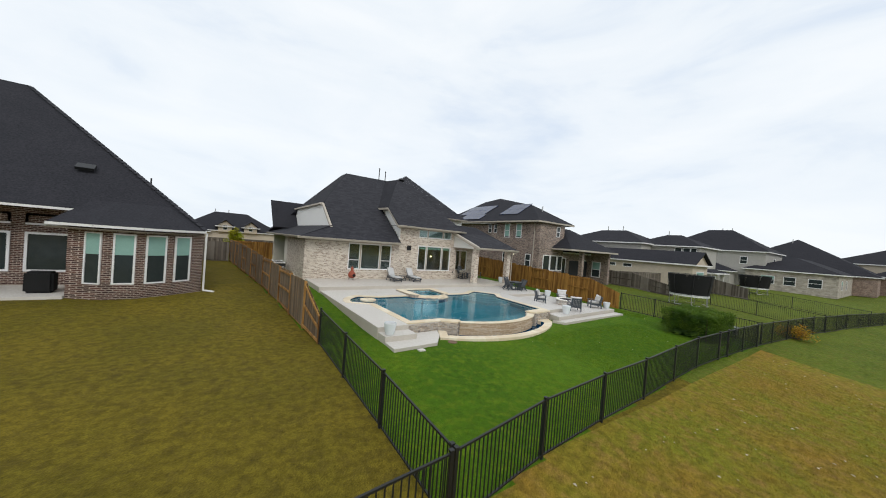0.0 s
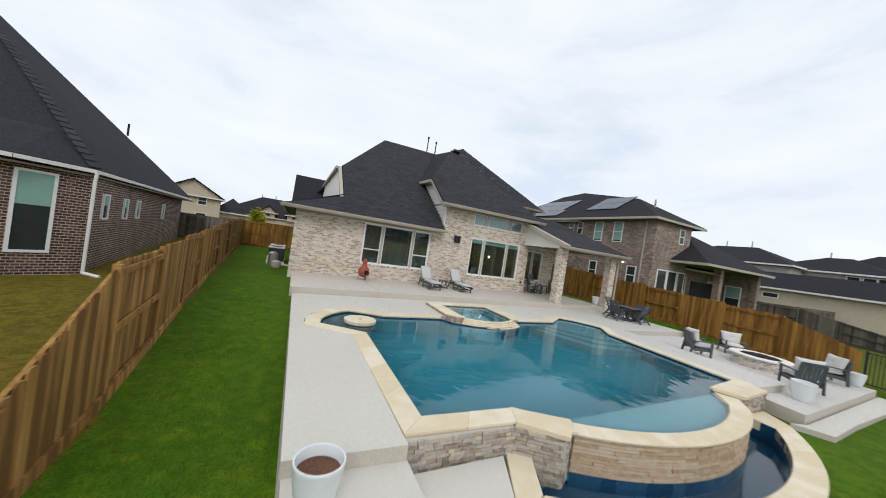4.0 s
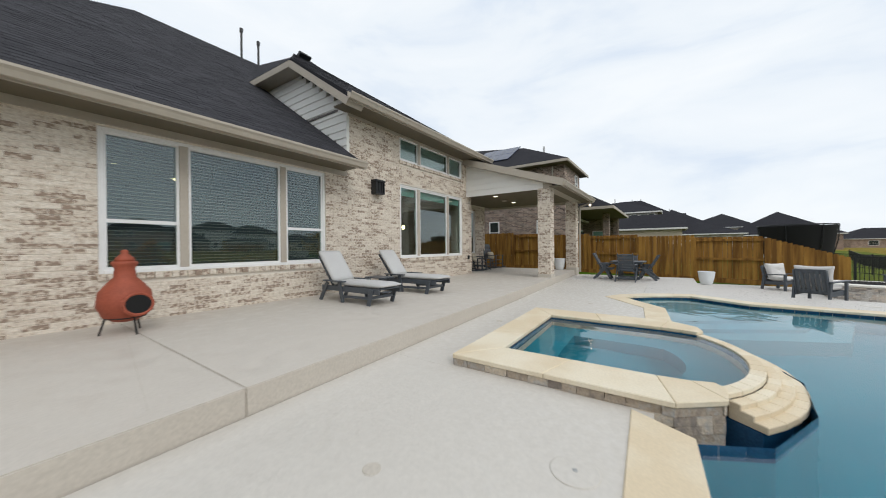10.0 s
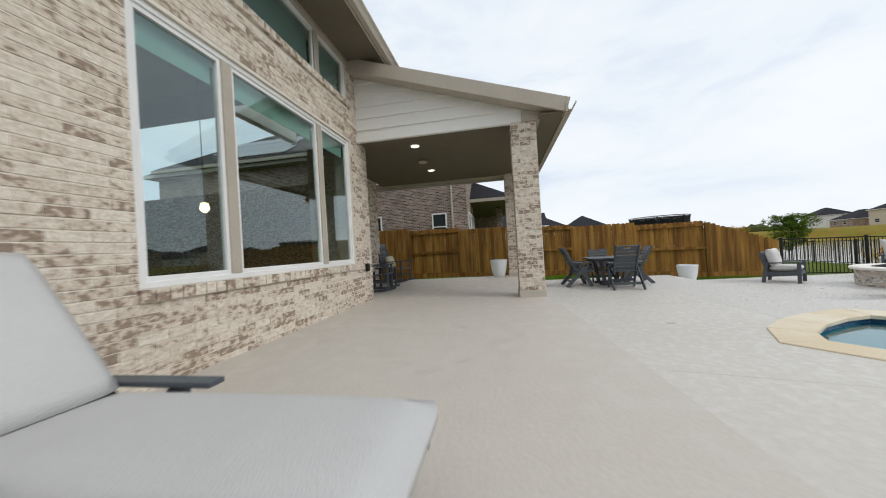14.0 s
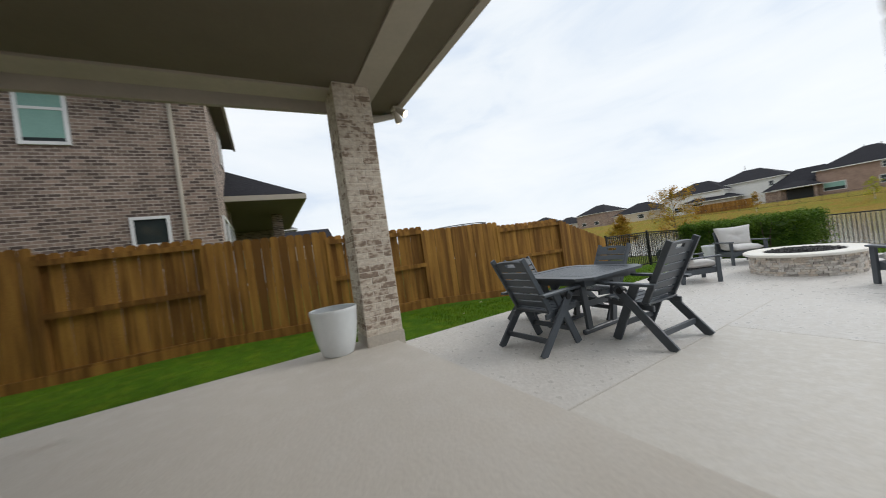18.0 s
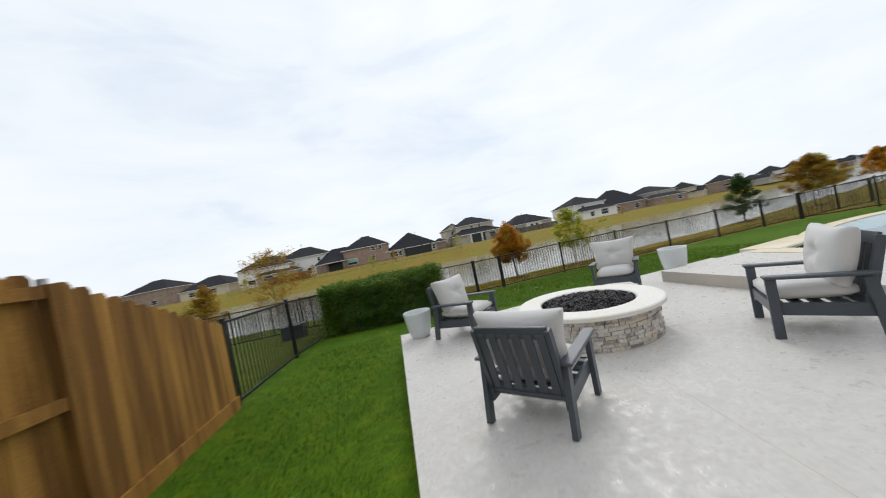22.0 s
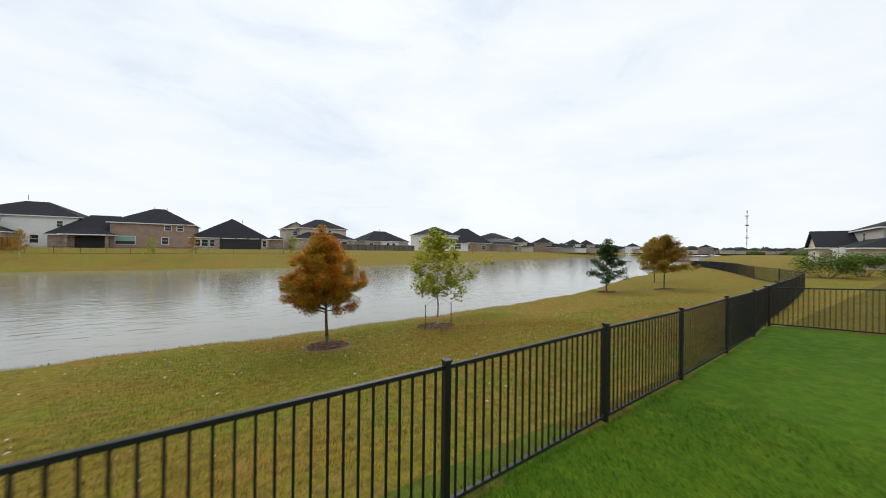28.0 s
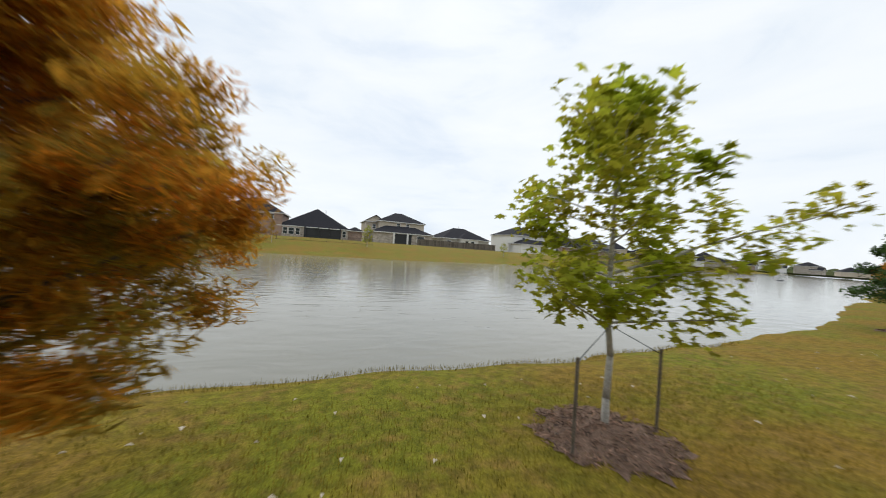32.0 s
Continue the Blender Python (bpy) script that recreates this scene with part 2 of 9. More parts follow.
def glow_material(name, color, strength):
    m = bpy.data.materials.new(name)
    m.use_nodes = True
    b = m.node_tree.nodes["Principled BSDF"]
    b.inputs["Base Color"].default_value = (*color, 1)
    b.inputs["Emission Color"].default_value = (*color, 1)
    b.inputs["Emission Strength"].default_value = strength
    return m


M_LAWN = grass_material("green_lawn", (0.052, 0.122, 0.003), (0.076, 0.154, 0.004), (0.112, 0.172, 0.006), mottle=0.16)
M_FIELD = grass_material("autumn_grass", (0.255, 0.160, 0.022), (0.185, 0.185, 0.015), (0.265, 0.165, 0.040))
M_NEXTLAWN = grass_material("dull_olive_lawn", (0.130, 0.105, 0.010), (0.165, 0.125, 0.012), (0.105, 0.080, 0.012), mottle=0.26)
M_EASTLAWN = grass_material("patchy_green_lawn", (0.085, 0.125, 0.010), (0.115, 0.150, 0.013), (0.150, 0.140, 0.022), mottle=0.26)
M_CONC = material("cool_deck_concrete", (0.605, 0.57, 0.516), 0.78, var=0.07, scale=0.6, fine=38, fine_var=0.04, bump=0.10, tint=(0.51, 0.475, 0.425), sheen=(14.0, 0.28), spec=0.6)
M_PATIO = material("brushed_patio_concrete", (0.58, 0.535, 0.475), 0.8, var=0.07, scale=0.5, fine=42, fine_var=0.04, bump=0.10, tint=(0.51, 0.465, 0.41), sheen=(5.0, 0.42))
M_DECK = material("troweled_deck_concrete", (0.595, 0.565, 0.525), 0.75, var=0.10, scale=9.0, fine=34, fine_var=0.06, bump=0.24, tint=(0.52, 0.49, 0.45), sheen=(15.0, 0.26), spec=0.6)
M_RISER = material("concrete_riser", (0.53, 0.485, 0.42), 0.9, var=0.1, scale=1.2, fine=45, fine_var=0.08, bump=0.15, tint=(0.45, 0.40, 0.34))
M_COPING = ramp_material("travertine_coping", [(0, (0.68, 0.565, 0.395)), (0.35, (0.76, 0.675, 0.52)), (0.7, (0.80, 0.735, 0.60)), (1, (0.82, 0.77, 0.66))], 0.7, smear=2.2, smear_amount=1.2, bump=0.06, fine=60, jitter=0.3, fv=0.05)
M_LEDGE = ramp_material("ledgestone", [(0, (0.25, 0.215, 0.185)), (0.25, (0.42, 0.345, 0.265)), (0.5, (0.43, 0.405, 0.375)), (0.75, (0.56, 0.47, 0.36)), (1, (0.62, 0.57, 0.50))], 0.85, smear=16, smear_amount=1.0, bump=0.8, jitter=0.8)
M_WEIR = ramp_material("weir_ledgestone", [(0, (0.44, 0.31, 0.19)), (0.3, (0.56, 0.43, 0.29)), (0.65, (0.64, 0.53, 0.40)), (1, (0.50, 0.45, 0.39))], 0.8, smear=9, smear_amount=0.9, bump=0.7, jitter=0.6)
M_FIRESTONE = ramp_material("firepit_stone", [(0, (0.34, 0.31, 0.28)), (0.18, (0.50, 0.455, 0.41)), (0.42, (0.70, 0.665, 0.62)), (0.68, (0.60, 0.51, 0.42)), (1, (0.78, 0.75, 0.70))], 0.85, smear=16, smear_amount=0.9, bump=0.9, jitter=0.8)
M_PLASTER = material("pool_plaster", (0.020, 0.245, 0.325), 0.8, var=0.1, scale=1.2, fine=25, fine_var=0.05, bump=0.03, tint=(0.016, 0.205, 0.285))
M_SHELF = material("shelf_plaster", (0.11, 0.31, 0.37), 0.8, var=0.1, scale=1.5, fine=25, fine_var=0.05, bump=0.03, tint=(0.09, 0.27, 0.33))
M_TILE = ramp_material("waterline_tile", [(0, (0.010, 0.045, 0.10)), (0.5, (0.015, 0.075, 0.16)), (1, (0.03, 0.10, 0.18))], 0.15, smear=9, smear_amount=0.5, bump=0.1)
M_POOLWATER = water_material("pool_water", (0.80, 0.97, 1.0), 1.4, 0.10)
M_LAKE = water_material("lake_water", (0.25, 0.24, 0.195), 1.6, 0.24, 0.09, clear=False, stretch=(0.5, 1.3, 1))
M_BRICK = ramp_material("white_washed_brick", [(0.0, (0.30, 0.228, 0.175)), (0.05, (0.43, 0.35, 0.275)), (0.12, (0.575, 0.49, 0.402)), (0.25, (0.65, 0.575, 0.48)), (0.40, (0.715, 0.645, 0.55)), (0.55, (0.76, 0.70, 0.61)), (0.72, (0.59, 0.49, 0.375))], 0.9, smear=24, smear_amount=1.3, bump=0.6, jitter=0.38, aspect=(0.72, 0.72, 1.1), fv=0.14)
M_MORTAR = material("pale_mortar", (0.74, 0.685, 0.60), 0.95, var=0.08, fine=60, bump=0.2, tint=(0.66, 0.60, 0.51))
M_SHINGLE = ramp_material("charcoal_shingle", [(0, (0.026, 0.026, 0.031)), (0.5, (0.034, 0.034, 0.040)), (1, (0.044, 0.043, 0.050))], 0.95, smear=1.0, smear_amount=0.5, bump=0.6, fine=90)
M_ROOF = material("charcoal_roof", (0.027, 0.027, 0.032), 0.95, var=0.12, scale=0.8, fine=14, fine_var=0.3, bump=0.5, tint=(0.036, 0.035, 0.041), spec=0.2)
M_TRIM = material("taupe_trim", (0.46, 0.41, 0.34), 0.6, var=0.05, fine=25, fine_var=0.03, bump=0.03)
# the trim's taupe made darker: shade under eaves and porch put into the colour
M_SHADED_SOFFIT = material("shaded_taupe_soffit", (0.155, 0.132, 0.092), 0.7, var=0.05, fine=25, fine_var=0.03, bump=0.03)
M_SIDING = material("white_siding", (0.84, 0.83, 0.79), 0.6, var=0.03, fine=25, fine_var=0.02, bump=0.05, tint=(0.76, 0.75, 0.71))
M_FRAME = material("white_vinyl", (0.80, 0.80, 0.79), 0.4, var=0.03, fine=20, fine_var=0.02, bump=0.0)
M_GLASS = glass_material("window_glass", (0.62, 0.76, 0.74))
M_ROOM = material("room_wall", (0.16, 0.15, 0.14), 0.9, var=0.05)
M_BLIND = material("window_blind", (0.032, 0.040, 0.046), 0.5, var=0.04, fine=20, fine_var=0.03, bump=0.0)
# pale colour that stands in for the sky brightness of the transom panes
M_TRANSOM_BRIGHT = material("pale_transom_brightness", (0.66, 0.75, 0.72), 0.7, var=0.05, bump=0.0)
M_SHADE = material("green_roller_shade", (0.25, 0.43, 0.37), 0.7, var=0.05, bump=0.0)
M_BLACK = material("black_powder_coat", (0.012, 0.013, 0.014), 0.45, var=0.05, bump=0.02)
M_CEDAR = ramp_material("cedar_picket", [(0, (0.15, 0.066, 0.012)), (0.25, (0.28, 0.135, 0.026)), (0.55, (0.41, 0.212, 0.044)), (0.8, (0.50, 0.288, 0.072)), (1, (0.58, 0.37, 0.13))], 0.8, smear=1.9, smear_amount=1.2, bump=0.35, jitter=0.36, aspect=(4.5, 4.5, 0.4))
M_CEDARPALE = ramp_material("bare_cedar_picket", [(0, (0.15, 0.070, 0.018)), (0.25, (0.29, 0.148, 0.040)), (0.55, (0.43, 0.240, 0.072)), (0.8, (0.53, 0.330, 0.120)), (1, (0.61, 0.43, 0.21))], 0.8, smear=1.9, smear_amount=1.4, bump=0.35, jitter=0.36, aspect=(4.5, 4.5, 0.4))
M_CEDARGREY = ramp_material("sun_greyed_cedar", [(0, (0.10, 0.072, 0.045)), (0.5, (0.19, 0.145, 0.095)), (1, (0.28, 0.225, 0.16))], 0.9, smear=1.9, smear_amount=1.2, bump=0.35, jitter=0.4, aspect=(4.5, 4.5, 0.4))
M_GREYWOOD = ramp_material("weathered_picket", [(0, (0.075, 0.062, 0.05)), (0.5, (0.14, 0.118, 0.095)), (1, (0.20, 0.175, 0.145))], 0.9, smear=2.0, smear_amount=0.6, bump=0.3)
M_GREYRECYC = material("slate_lumber", (0.072, 0.084, 0.098), 0.38, var=0.04, scale=5, fine=70, fine_var=0.06, bump=0.05)
M_CUSHION = material("pale_cushion", (0.64, 0.62, 0.60), 0.95, var=0.04, scale=4, fine=160, fine_var=0.05, bump=0.2, tint=(0.56, 0.54, 0.52))
M_LOUNGE = material("grey_sling_cushion", (0.55, 0.545, 0.535), 0.95, var=0.03, scale=4, fine=160, fine_var=0.04, bump=0.2)
M_POT = material("white_glazed_pot", (0.74, 0.77, 0.78), 0.25, var=0.04, scale=3, fine=20, fine_var=0.02, bump=0.0)
M_SOIL = material("potting_soil", (0.16, 0.075, 0.045), 0.95, var=0.2, fine=50, fine_var=0.3, bump=0.8)
M_TERRA = material("terracotta", (0.36, 0.085, 0.045), 0.7, var=0.12, scale=8, fine=40, fine_var=0.1, bump=0.15)
M_LAVA = material("lava_rock", (0.020, 0.016, 0.017), 0.55, var=0.2, scale=20, fine=80, fine_var=0.3, bump=0.8, piece=0.6)
M_CAPSTONE = material("cream_capstone", (0.80, 0.775, 0.72), 0.7, var=0.08, scale=2.5, fine=40, fine_var=0.05, bump=0.1, tint=(0.72, 0.63, 0.48))
M_BARK = material("grey_bark", (0.16, 0.13, 0.10), 0.95, var=0.2, scale=12, fine=60, fine_var=0.25, bump=0.8)
M_PALEBARK = material("pale_bark", (0.50, 0.47, 0.41), 0.9, var=0.2, scale=12, fine=60, fine_var=0.2, bump=0.5)
M_MULCH = material("bark_mulch", (0.235, 0.145, 0.10), 0.95, var=0.25, scale=14, fine=70, fine_var=0.5, bump=1.0)
M_CLAY = material("bare_clay", (0.24, 0.13, 0.055), 0.95, var=0.2, scale=5, fine=40, fine_var=0.2, bump=0.5, tint=(0.18, 0.13, 0.05))
M_RUST = leaf_material("cypress_foliage", (0.66, 0.275, 0.030), (0.50, 0.34, 0.045), 0.42, 0.62)
M_OLIVE = leaf_material("cypress_foliage_green", (0.44, 0.27, 0.035), (0.33, 0.27, 0.045), 0.42, 0.62)
M_RUSTGREEN = leaf_material("turning_cypress_foliage", (0.36, 0.25, 0.045), (0.42, 0.22, 0.035))
M_LEAF = leaf_material("sycamore_leaf", (0.36, 0.42, 0.03), (0.44, 0.37, 0.04), 0.4, 0.6)
M_OAK = leaf_material("oak_leaf", (0.058, 0.115, 0.030), (0.08, 0.13, 0.03), 0.35, 0.35)
M_YELLOW = leaf_material("yellowing_leaf", (0.42, 0.30, 0.03), (0.38, 0.17, 0.03))
M_HEDGE = leaf_material("ligustrum_leaf", (0.075, 0.150, 0.014), (0.13, 0.20, 0.02), 0.45, 0.35)
M_FARGREEN = material("far_foliage", (0.05, 0.075, 0.02), 0.95, var=0.2, scale=0.4, fine=2, fine_var=0.3, bump=0.0, tint=(0.10, 0.09, 0.02))
M_METAL = material("galvanised_metal", (0.45, 0.45, 0.44), 0.4, 0.8, var=0.08)
M_SOLAR = material("solar_cell", (0.016, 0.026, 0.070), 0.16, 0.0, var=0.03, bump=0.0, spec=0.4)
M_NET = material("black_mesh", (0.010, 0.010, 0.010), 0.95, var=0.05, bump=0.0)
M_WHITEPAINT = material("white_paint", (0.78, 0.77, 0.74), 0.6, var=0.05, fine=15, fine_var=0.03, bump=0.03)
M_CREAM = material("cream_stucco", (0.58, 0.50, 0.39), 0.8, var=0.06, fine=30, fine_var=0.05)
M_GREYSIDE = material("grey_siding", (0.42, 0.40, 0.36), 0.7, var=0.06, fine=30, fine_var=0.05)
M_PINKBRICK = material("far_pink_brick", (0.36, 0.25, 0.20), 0.9, var=0.15, scale=0.8, fine=6, fine_var=0.12)
M_DARK = material("dark_interior", (0.03, 0.032, 0.034), 0.6, var=0.1)
M_FARGLASS = material("far_window_glass", (0.035, 0.045, 0.045), 0.08, var=0.1, bump=0.0)
M_FLORAL = ramp_material("floral_cushion", [(0, (0.62, 0.56, 0.44)), (0.55, (0.68, 0.62, 0.52)), (0.75, (0.55, 0.25, 0.15)), (1, (0.35, 0.33, 0.18))], 0.9, smear=9, smear_amount=1.4, bump=0.1, jitter=0.1)
M_LAMPGLOW = glow_material("warm_lamp", (1.0, 0.86, 0.62), 3.5)
M_PENDANT = glow_material("pendant_bulb", (1.0, 0.76, 0.42), 5.0)
M_WICKER = material("dark_wicker", (0.045, 0.035, 0.03), 0.8, var=0.15, fine=90, fine_var=0.3, bump=0.5)

# ---- mesh helpers ----
def box(bm, x0, y0, z0, x1, y1, z1):
    v = [bm.verts.new(p) for p in ((x0, y0, z0), (x1, y0, z0), (x1, y1, z0), (x0, y1, z0), (x0, y0, z1), (x1, y0, z1), (x1, y1, z1), (x0, y1, z1))]
    for f in ((3, 2, 1, 0), (4, 5, 6, 7), (0, 1, 5, 4), (1, 2, 6, 5), (2, 3, 7, 6), (3, 0, 4, 7)):
        bm.faces.new([v[i] for i in f])
    return v


def beam(bm, p, q, w, h, up=(0, 0, 1)):
    """A bar from p to q, w wide across and h thick along up."""
    p, q = Vector(p), Vector(q)
    d = (q - p).normalized()
    s = d.cross(Vector(up))
    s = s.normalized() if s.length > 1e-4 else Vector((1, 0, 0))
    u = s.cross(d).normalized()
    c = []
    for o in (p, q):
        for a, b in ((-1, -1), (1, -1), (1, 1), (-1, 1)):
            c.append(bm.verts.new(o + s * (a * w / 2) + u * (b * h / 2)))
    for f in ((3, 2, 1, 0), (4, 5, 6, 7), (0, 1, 5, 4), (1, 2, 6, 5), (2, 3, 7, 6), (3, 0, 4, 7)):
        bm.faces.new([c[i] for i in f])


def prism(bm, pts, z0, z1):
    """A plate with the outline pts (counter-clockwise), from z0 to z1 (numbers, or one for each point)."""
    n = len(pts)
    lo = [bm.verts.new((x, y, z0[i] if isinstance(z0, (list, tuple)) else z0)) for i, (x, y) in enumerate(pts)]
    hi = [bm.verts.new((x, y, z1[i] if isinstance(z1, (list, tuple)) else z1)) for i, (x, y) in enumerate(pts)]
    bm.faces.new(lo[::-1])
    bm.faces.new(hi)
    for i in range(n):
        j = (i + 1) % n
        bm.faces.new((lo[i], lo[j], hi[j], hi[i]))


def roof_shell(bm, planes, t):
    """Roof planes that share their corners, as one shell of thickness t."""
    top, low, seen = {}, {}, {}

    def corner(p):
        k = tuple(round(c, 3) for c in p)
        if k not in top:
            top[k] = bm.verts.new(p)
            low[k] = bm.verts.new((p[0], p[1], p[2] - t))
        return k

    for plane in planes:
        ks = [corner(p) for p in plane]
        bm.faces.new([top[k] for k in ks])
        bm.faces.new([low[k] for k in ks[::-1]])
        for a, b in zip(ks, ks[1:] + ks[:1]):
            seen[a, b] = True
    for a, b in seen:
        if (b, a) not in seen:
            bm.faces.new((top[b], top[a], low[a], low[b]))


def slab(bm, pts, t):
    """A plate through 3D points, thickened by t against its normal."""
    a = [Vector(p) for p in pts]
    nrm = (a[1] - a[0]).cross(a[2] - a[0]).normalized()
    hi = [bm.verts.new(p) for p in a]
    lo = [bm.verts.new(p - nrm * t) for p in a]
    bm.faces.new(hi)
    bm.faces.new(lo[::-1])
    for i in range(len(a)):
        j = (i + 1) % len(a)
        bm.faces.new((hi[j], hi[i], lo[i], lo[j]))


def lathe(bm, prof, seg=24, center=(0, 0, 0), close=False):
    cx, cy, cz = center
    rings = []
    for r, z in prof:
        rings.append([bm.verts.new((cx + r * math.cos(2 * math.pi * k / seg), cy + r * math.sin(2 * math.pi * k / seg), cz + z)) for k in range(seg)])
    for a, b in zip(rings, rings[1:]):
        for k in range(seg):
            j = (k + 1) % seg
            bm.faces.new((a[k], a[j], b[j], b[k]))
    bm.faces.new(rings[0][::-1])
    if not close:
        bm.faces.new(rings[-1])


def tube(bm, p, q, r0, r1=None, seg=8):
    p, q = Vector(p), Vector(q)
    r1 = r0 if r1 is None else r1
    d = (q - p).normalized()
    s = d.cross(Vector((0, 0, 1)))
    s = s.normalized() if s.length > 1e-3 else Vector((1, 0, 0))
    u = s.cross(d)
    rings = []
    for o, r in ((p, r0), (q, r1)):
        rings.append([bm.verts.new(o + (s * math.cos(2 * math.pi * k / seg) + u * math.sin(2 * math.pi * k / seg)) * r) for k in range(seg)])
    for k in range(seg):
        j = (k + 1) % seg
        bm.faces.new((rings[0][k], rings[0][j], rings[1][j], rings[1][k]))
    bm.faces.new(rings[0][::-1])
    bm.faces.new(rings[1])


def mesh_of(name, bm, mat, smooth=False, bevel=0.0, segs=2):
    if bevel:
        bmesh.ops.bevel(bm, geom=bm.edges[:], offset=bevel, segments=segs, affect="EDGES", clamp_overlap=True)
    bmesh.ops.recalc_face_normals(bm, faces=bm.faces[:])
    me = bpy.data.meshes.new(name)
    bm.to_mesh(me)
    bm.free()
    me.materials.append(mat)
    if smooth:
        for p in me.polygons:
            p.use_smooth = True
    return me


def part(name, bm, mat, parent=None, label="", smooth=False, bevel=0.0, segs=2):
    ob = new(name, mesh_of(name, bm, mat, smooth, bevel, segs))
    ob.parent = parent
    if len(ob.data.polygons) == 1 and ob.data.polygons[0].normal.z < -0.5:
        ob.data.flip_normals()
    if label:
        tagged(ob, label)
    return ob


def setting(name, bm, mat, label, category, smooth=False, bevel=0.0):
    return tagged(part(name, bm, mat, None, "", smooth, bevel), label, category, kind="structure")


def thing(name, label, category, m=None, group="", kind=""):
    ob = new(name)
    ob.empty_display_size = 0.1
    if m is not None:
        ob.matrix_world = m
    return tagged(ob, label, category, group, kind)


def one_box(x0, y0, z0, x1, y1, z1):
    bm = bmesh.new()
    box(bm, x0, y0, z0, x1, y1, z1)
    return bm


def joined_boxes(name, boxes, mat, parent, label=""):
    """Many small blocks in one mesh; each block is (x0, y0, z0, x1, y1, z1)."""
    vs, fs = [], []
    for x0, y0, z0, x1, y1, z1 in boxes:
        k = len(vs)
        vs += [(x0, y0, z0), (x1, y0, z0), (x1, y1, z0), (x0, y1, z0), (x0, y0, z1), (x1, y0, z1), (x1, y1, z1), (x0, y1, z1)]
        fs += [tuple(k + i for i in f) for f in ((3, 2, 1, 0), (4, 5, 6, 7), (0, 1, 5, 4), (1, 2, 6, 5), (2, 3, 7, 6), (3, 0, 4, 7))]
    return joined(name, vs, fs, mat, parent, label)


def joined(name, vs, fs, mat, parent, label=""):
    me = bpy.data.meshes.new(name)
    me.from_pydata(vs, [], fs)
    me.materials.append(mat)
    ob = new(name, me)
    ob.parent = parent
    return tagged(ob, label, kind="stuff")


def arc_pts(cx, cy, r, a0, a1, n):
    return [(cx + r * math.cos(radians(a0 + (a1 - a0) * k / n)), cy + r * math.sin(radians(a0 + (a1 - a0) * k / n))) for k in range(n + 1)]


def smoothstep(a, b, x):
    t = min(1.0, max(0.0, (x - a) / (b - a)))
    return t * t * (3 - 2 * t)


def lerp_table(tab, x):
    for (a, u), (b, v) in zip(tab, tab[1:]):
        if x <= b:
            return u + (v - u) * min(1.0, max(0.0, (x - a) / (b - a)))
    return tab[-1][1]


# ---- ground, lake ----
Z_PATIO, Z_DECK, Z_FIRE, Z_PAD, Z_WATER, Z_LAKE = 0.0, -0.20, -0.37, -0.55, -0.27, -2.3


SHORE = [(-900, -260), (-60, -24.5), (-18, -11.2), (-9.5, -8.3), (-4.2, -7.1), (0.75, -6.4), (3.3, -5.85), (8.4, -5.45), (13, -5.15), (17, -4.95), (23, -5.05), (52, -5.2), (64, -7.5), (74, -20), (96, -50), (112, -62), (900, -64)]


def near_shore(x):
    return lerp_table(SHORE, x) + 0.10 * math.sin(x * 0.9) + 0.07 * math.sin(x * 2.3 + 1)


def far_shore(x):
    return -52.5 - 0.37 * max(0.0, -x) + 0.8 * math.sin(x * 0.13)


BANK = [(-6.2, -2.75), (-5.3, -2.28), (-4.6, -2.14), (-1.6, -1.92), (2.0, -1.5), (6.5, -0.97), (9.5, -0.82), (11.2, -0.69), (13.0, -0.645), (17.0, -0.55), (20.0, -0.36), (24.0, -0.26), (60.0, -0.25)]


def ground_z(x, y):
    ys, yf = near_shore(x), far_shore(x)
    if y > ys - 2.5:
        shift = (ys + 5.3) * (1 - smoothstep(-5, 8, y))
        z = lerp_table(BANK, y - shift)
        z += 0.02 * math.sin(x * 0.8 + 1.3 * y) * smoothstep(-6, -2, y)
        return z
    if y > yf + 2.5:
        return -3.2
    return lerp_table([(-600, -0.4), (-60, 0.6), (-24, 0.6), (-14, -0.3), (-4, -1.85), (0, -2.25), (2.5, -3.2)], y - yf)


def yard_hole(x, y):
    if 6.0 < x < 21.7 and 13.4 < y < 25.2:
        return True
    return 8.4 < x < 15.2 and (x - 11.4) ** 2 + (y - 17.6) ** 2 < 6.0 ** 2 and y < 14


def axis(cuts):
    out = []
    for a, b, s in cuts:
        k = max(1, round((b - a) / s))
        out += [a + (b - a) * i / k for i in range(k)]
    return out + [cuts[-1][1]]


GX = axis([(-900, -300, 60), (-300, -100, 20), (-100, -30, 2.5), (-30, 1, 0.5), (1, 26, 0.25), (26, 45, 1), (45, 120, 5), (120, 400, 20), (400, 900, 60)])
GY = axis([(-1500, -400, 100), (-400, -160, 20), (-160, -60, 4), (-60, -52, 1), (-52, -14, 4), (-14, 5.5, 0.5), (5.5, 7.0, 0.125), (7.0, 11, 0.5), (11, 26, 0.25), (26, 60, 2), (60, 200, 20), (200, 900, 100)])


YARD_FRONT = [(3.0, 5.8), (6.16, 6.19), (8.60, 6.35), (11.04, 6.46), (13.48, 6.60), (15.91, 6.72), (18.4, 6.70)]


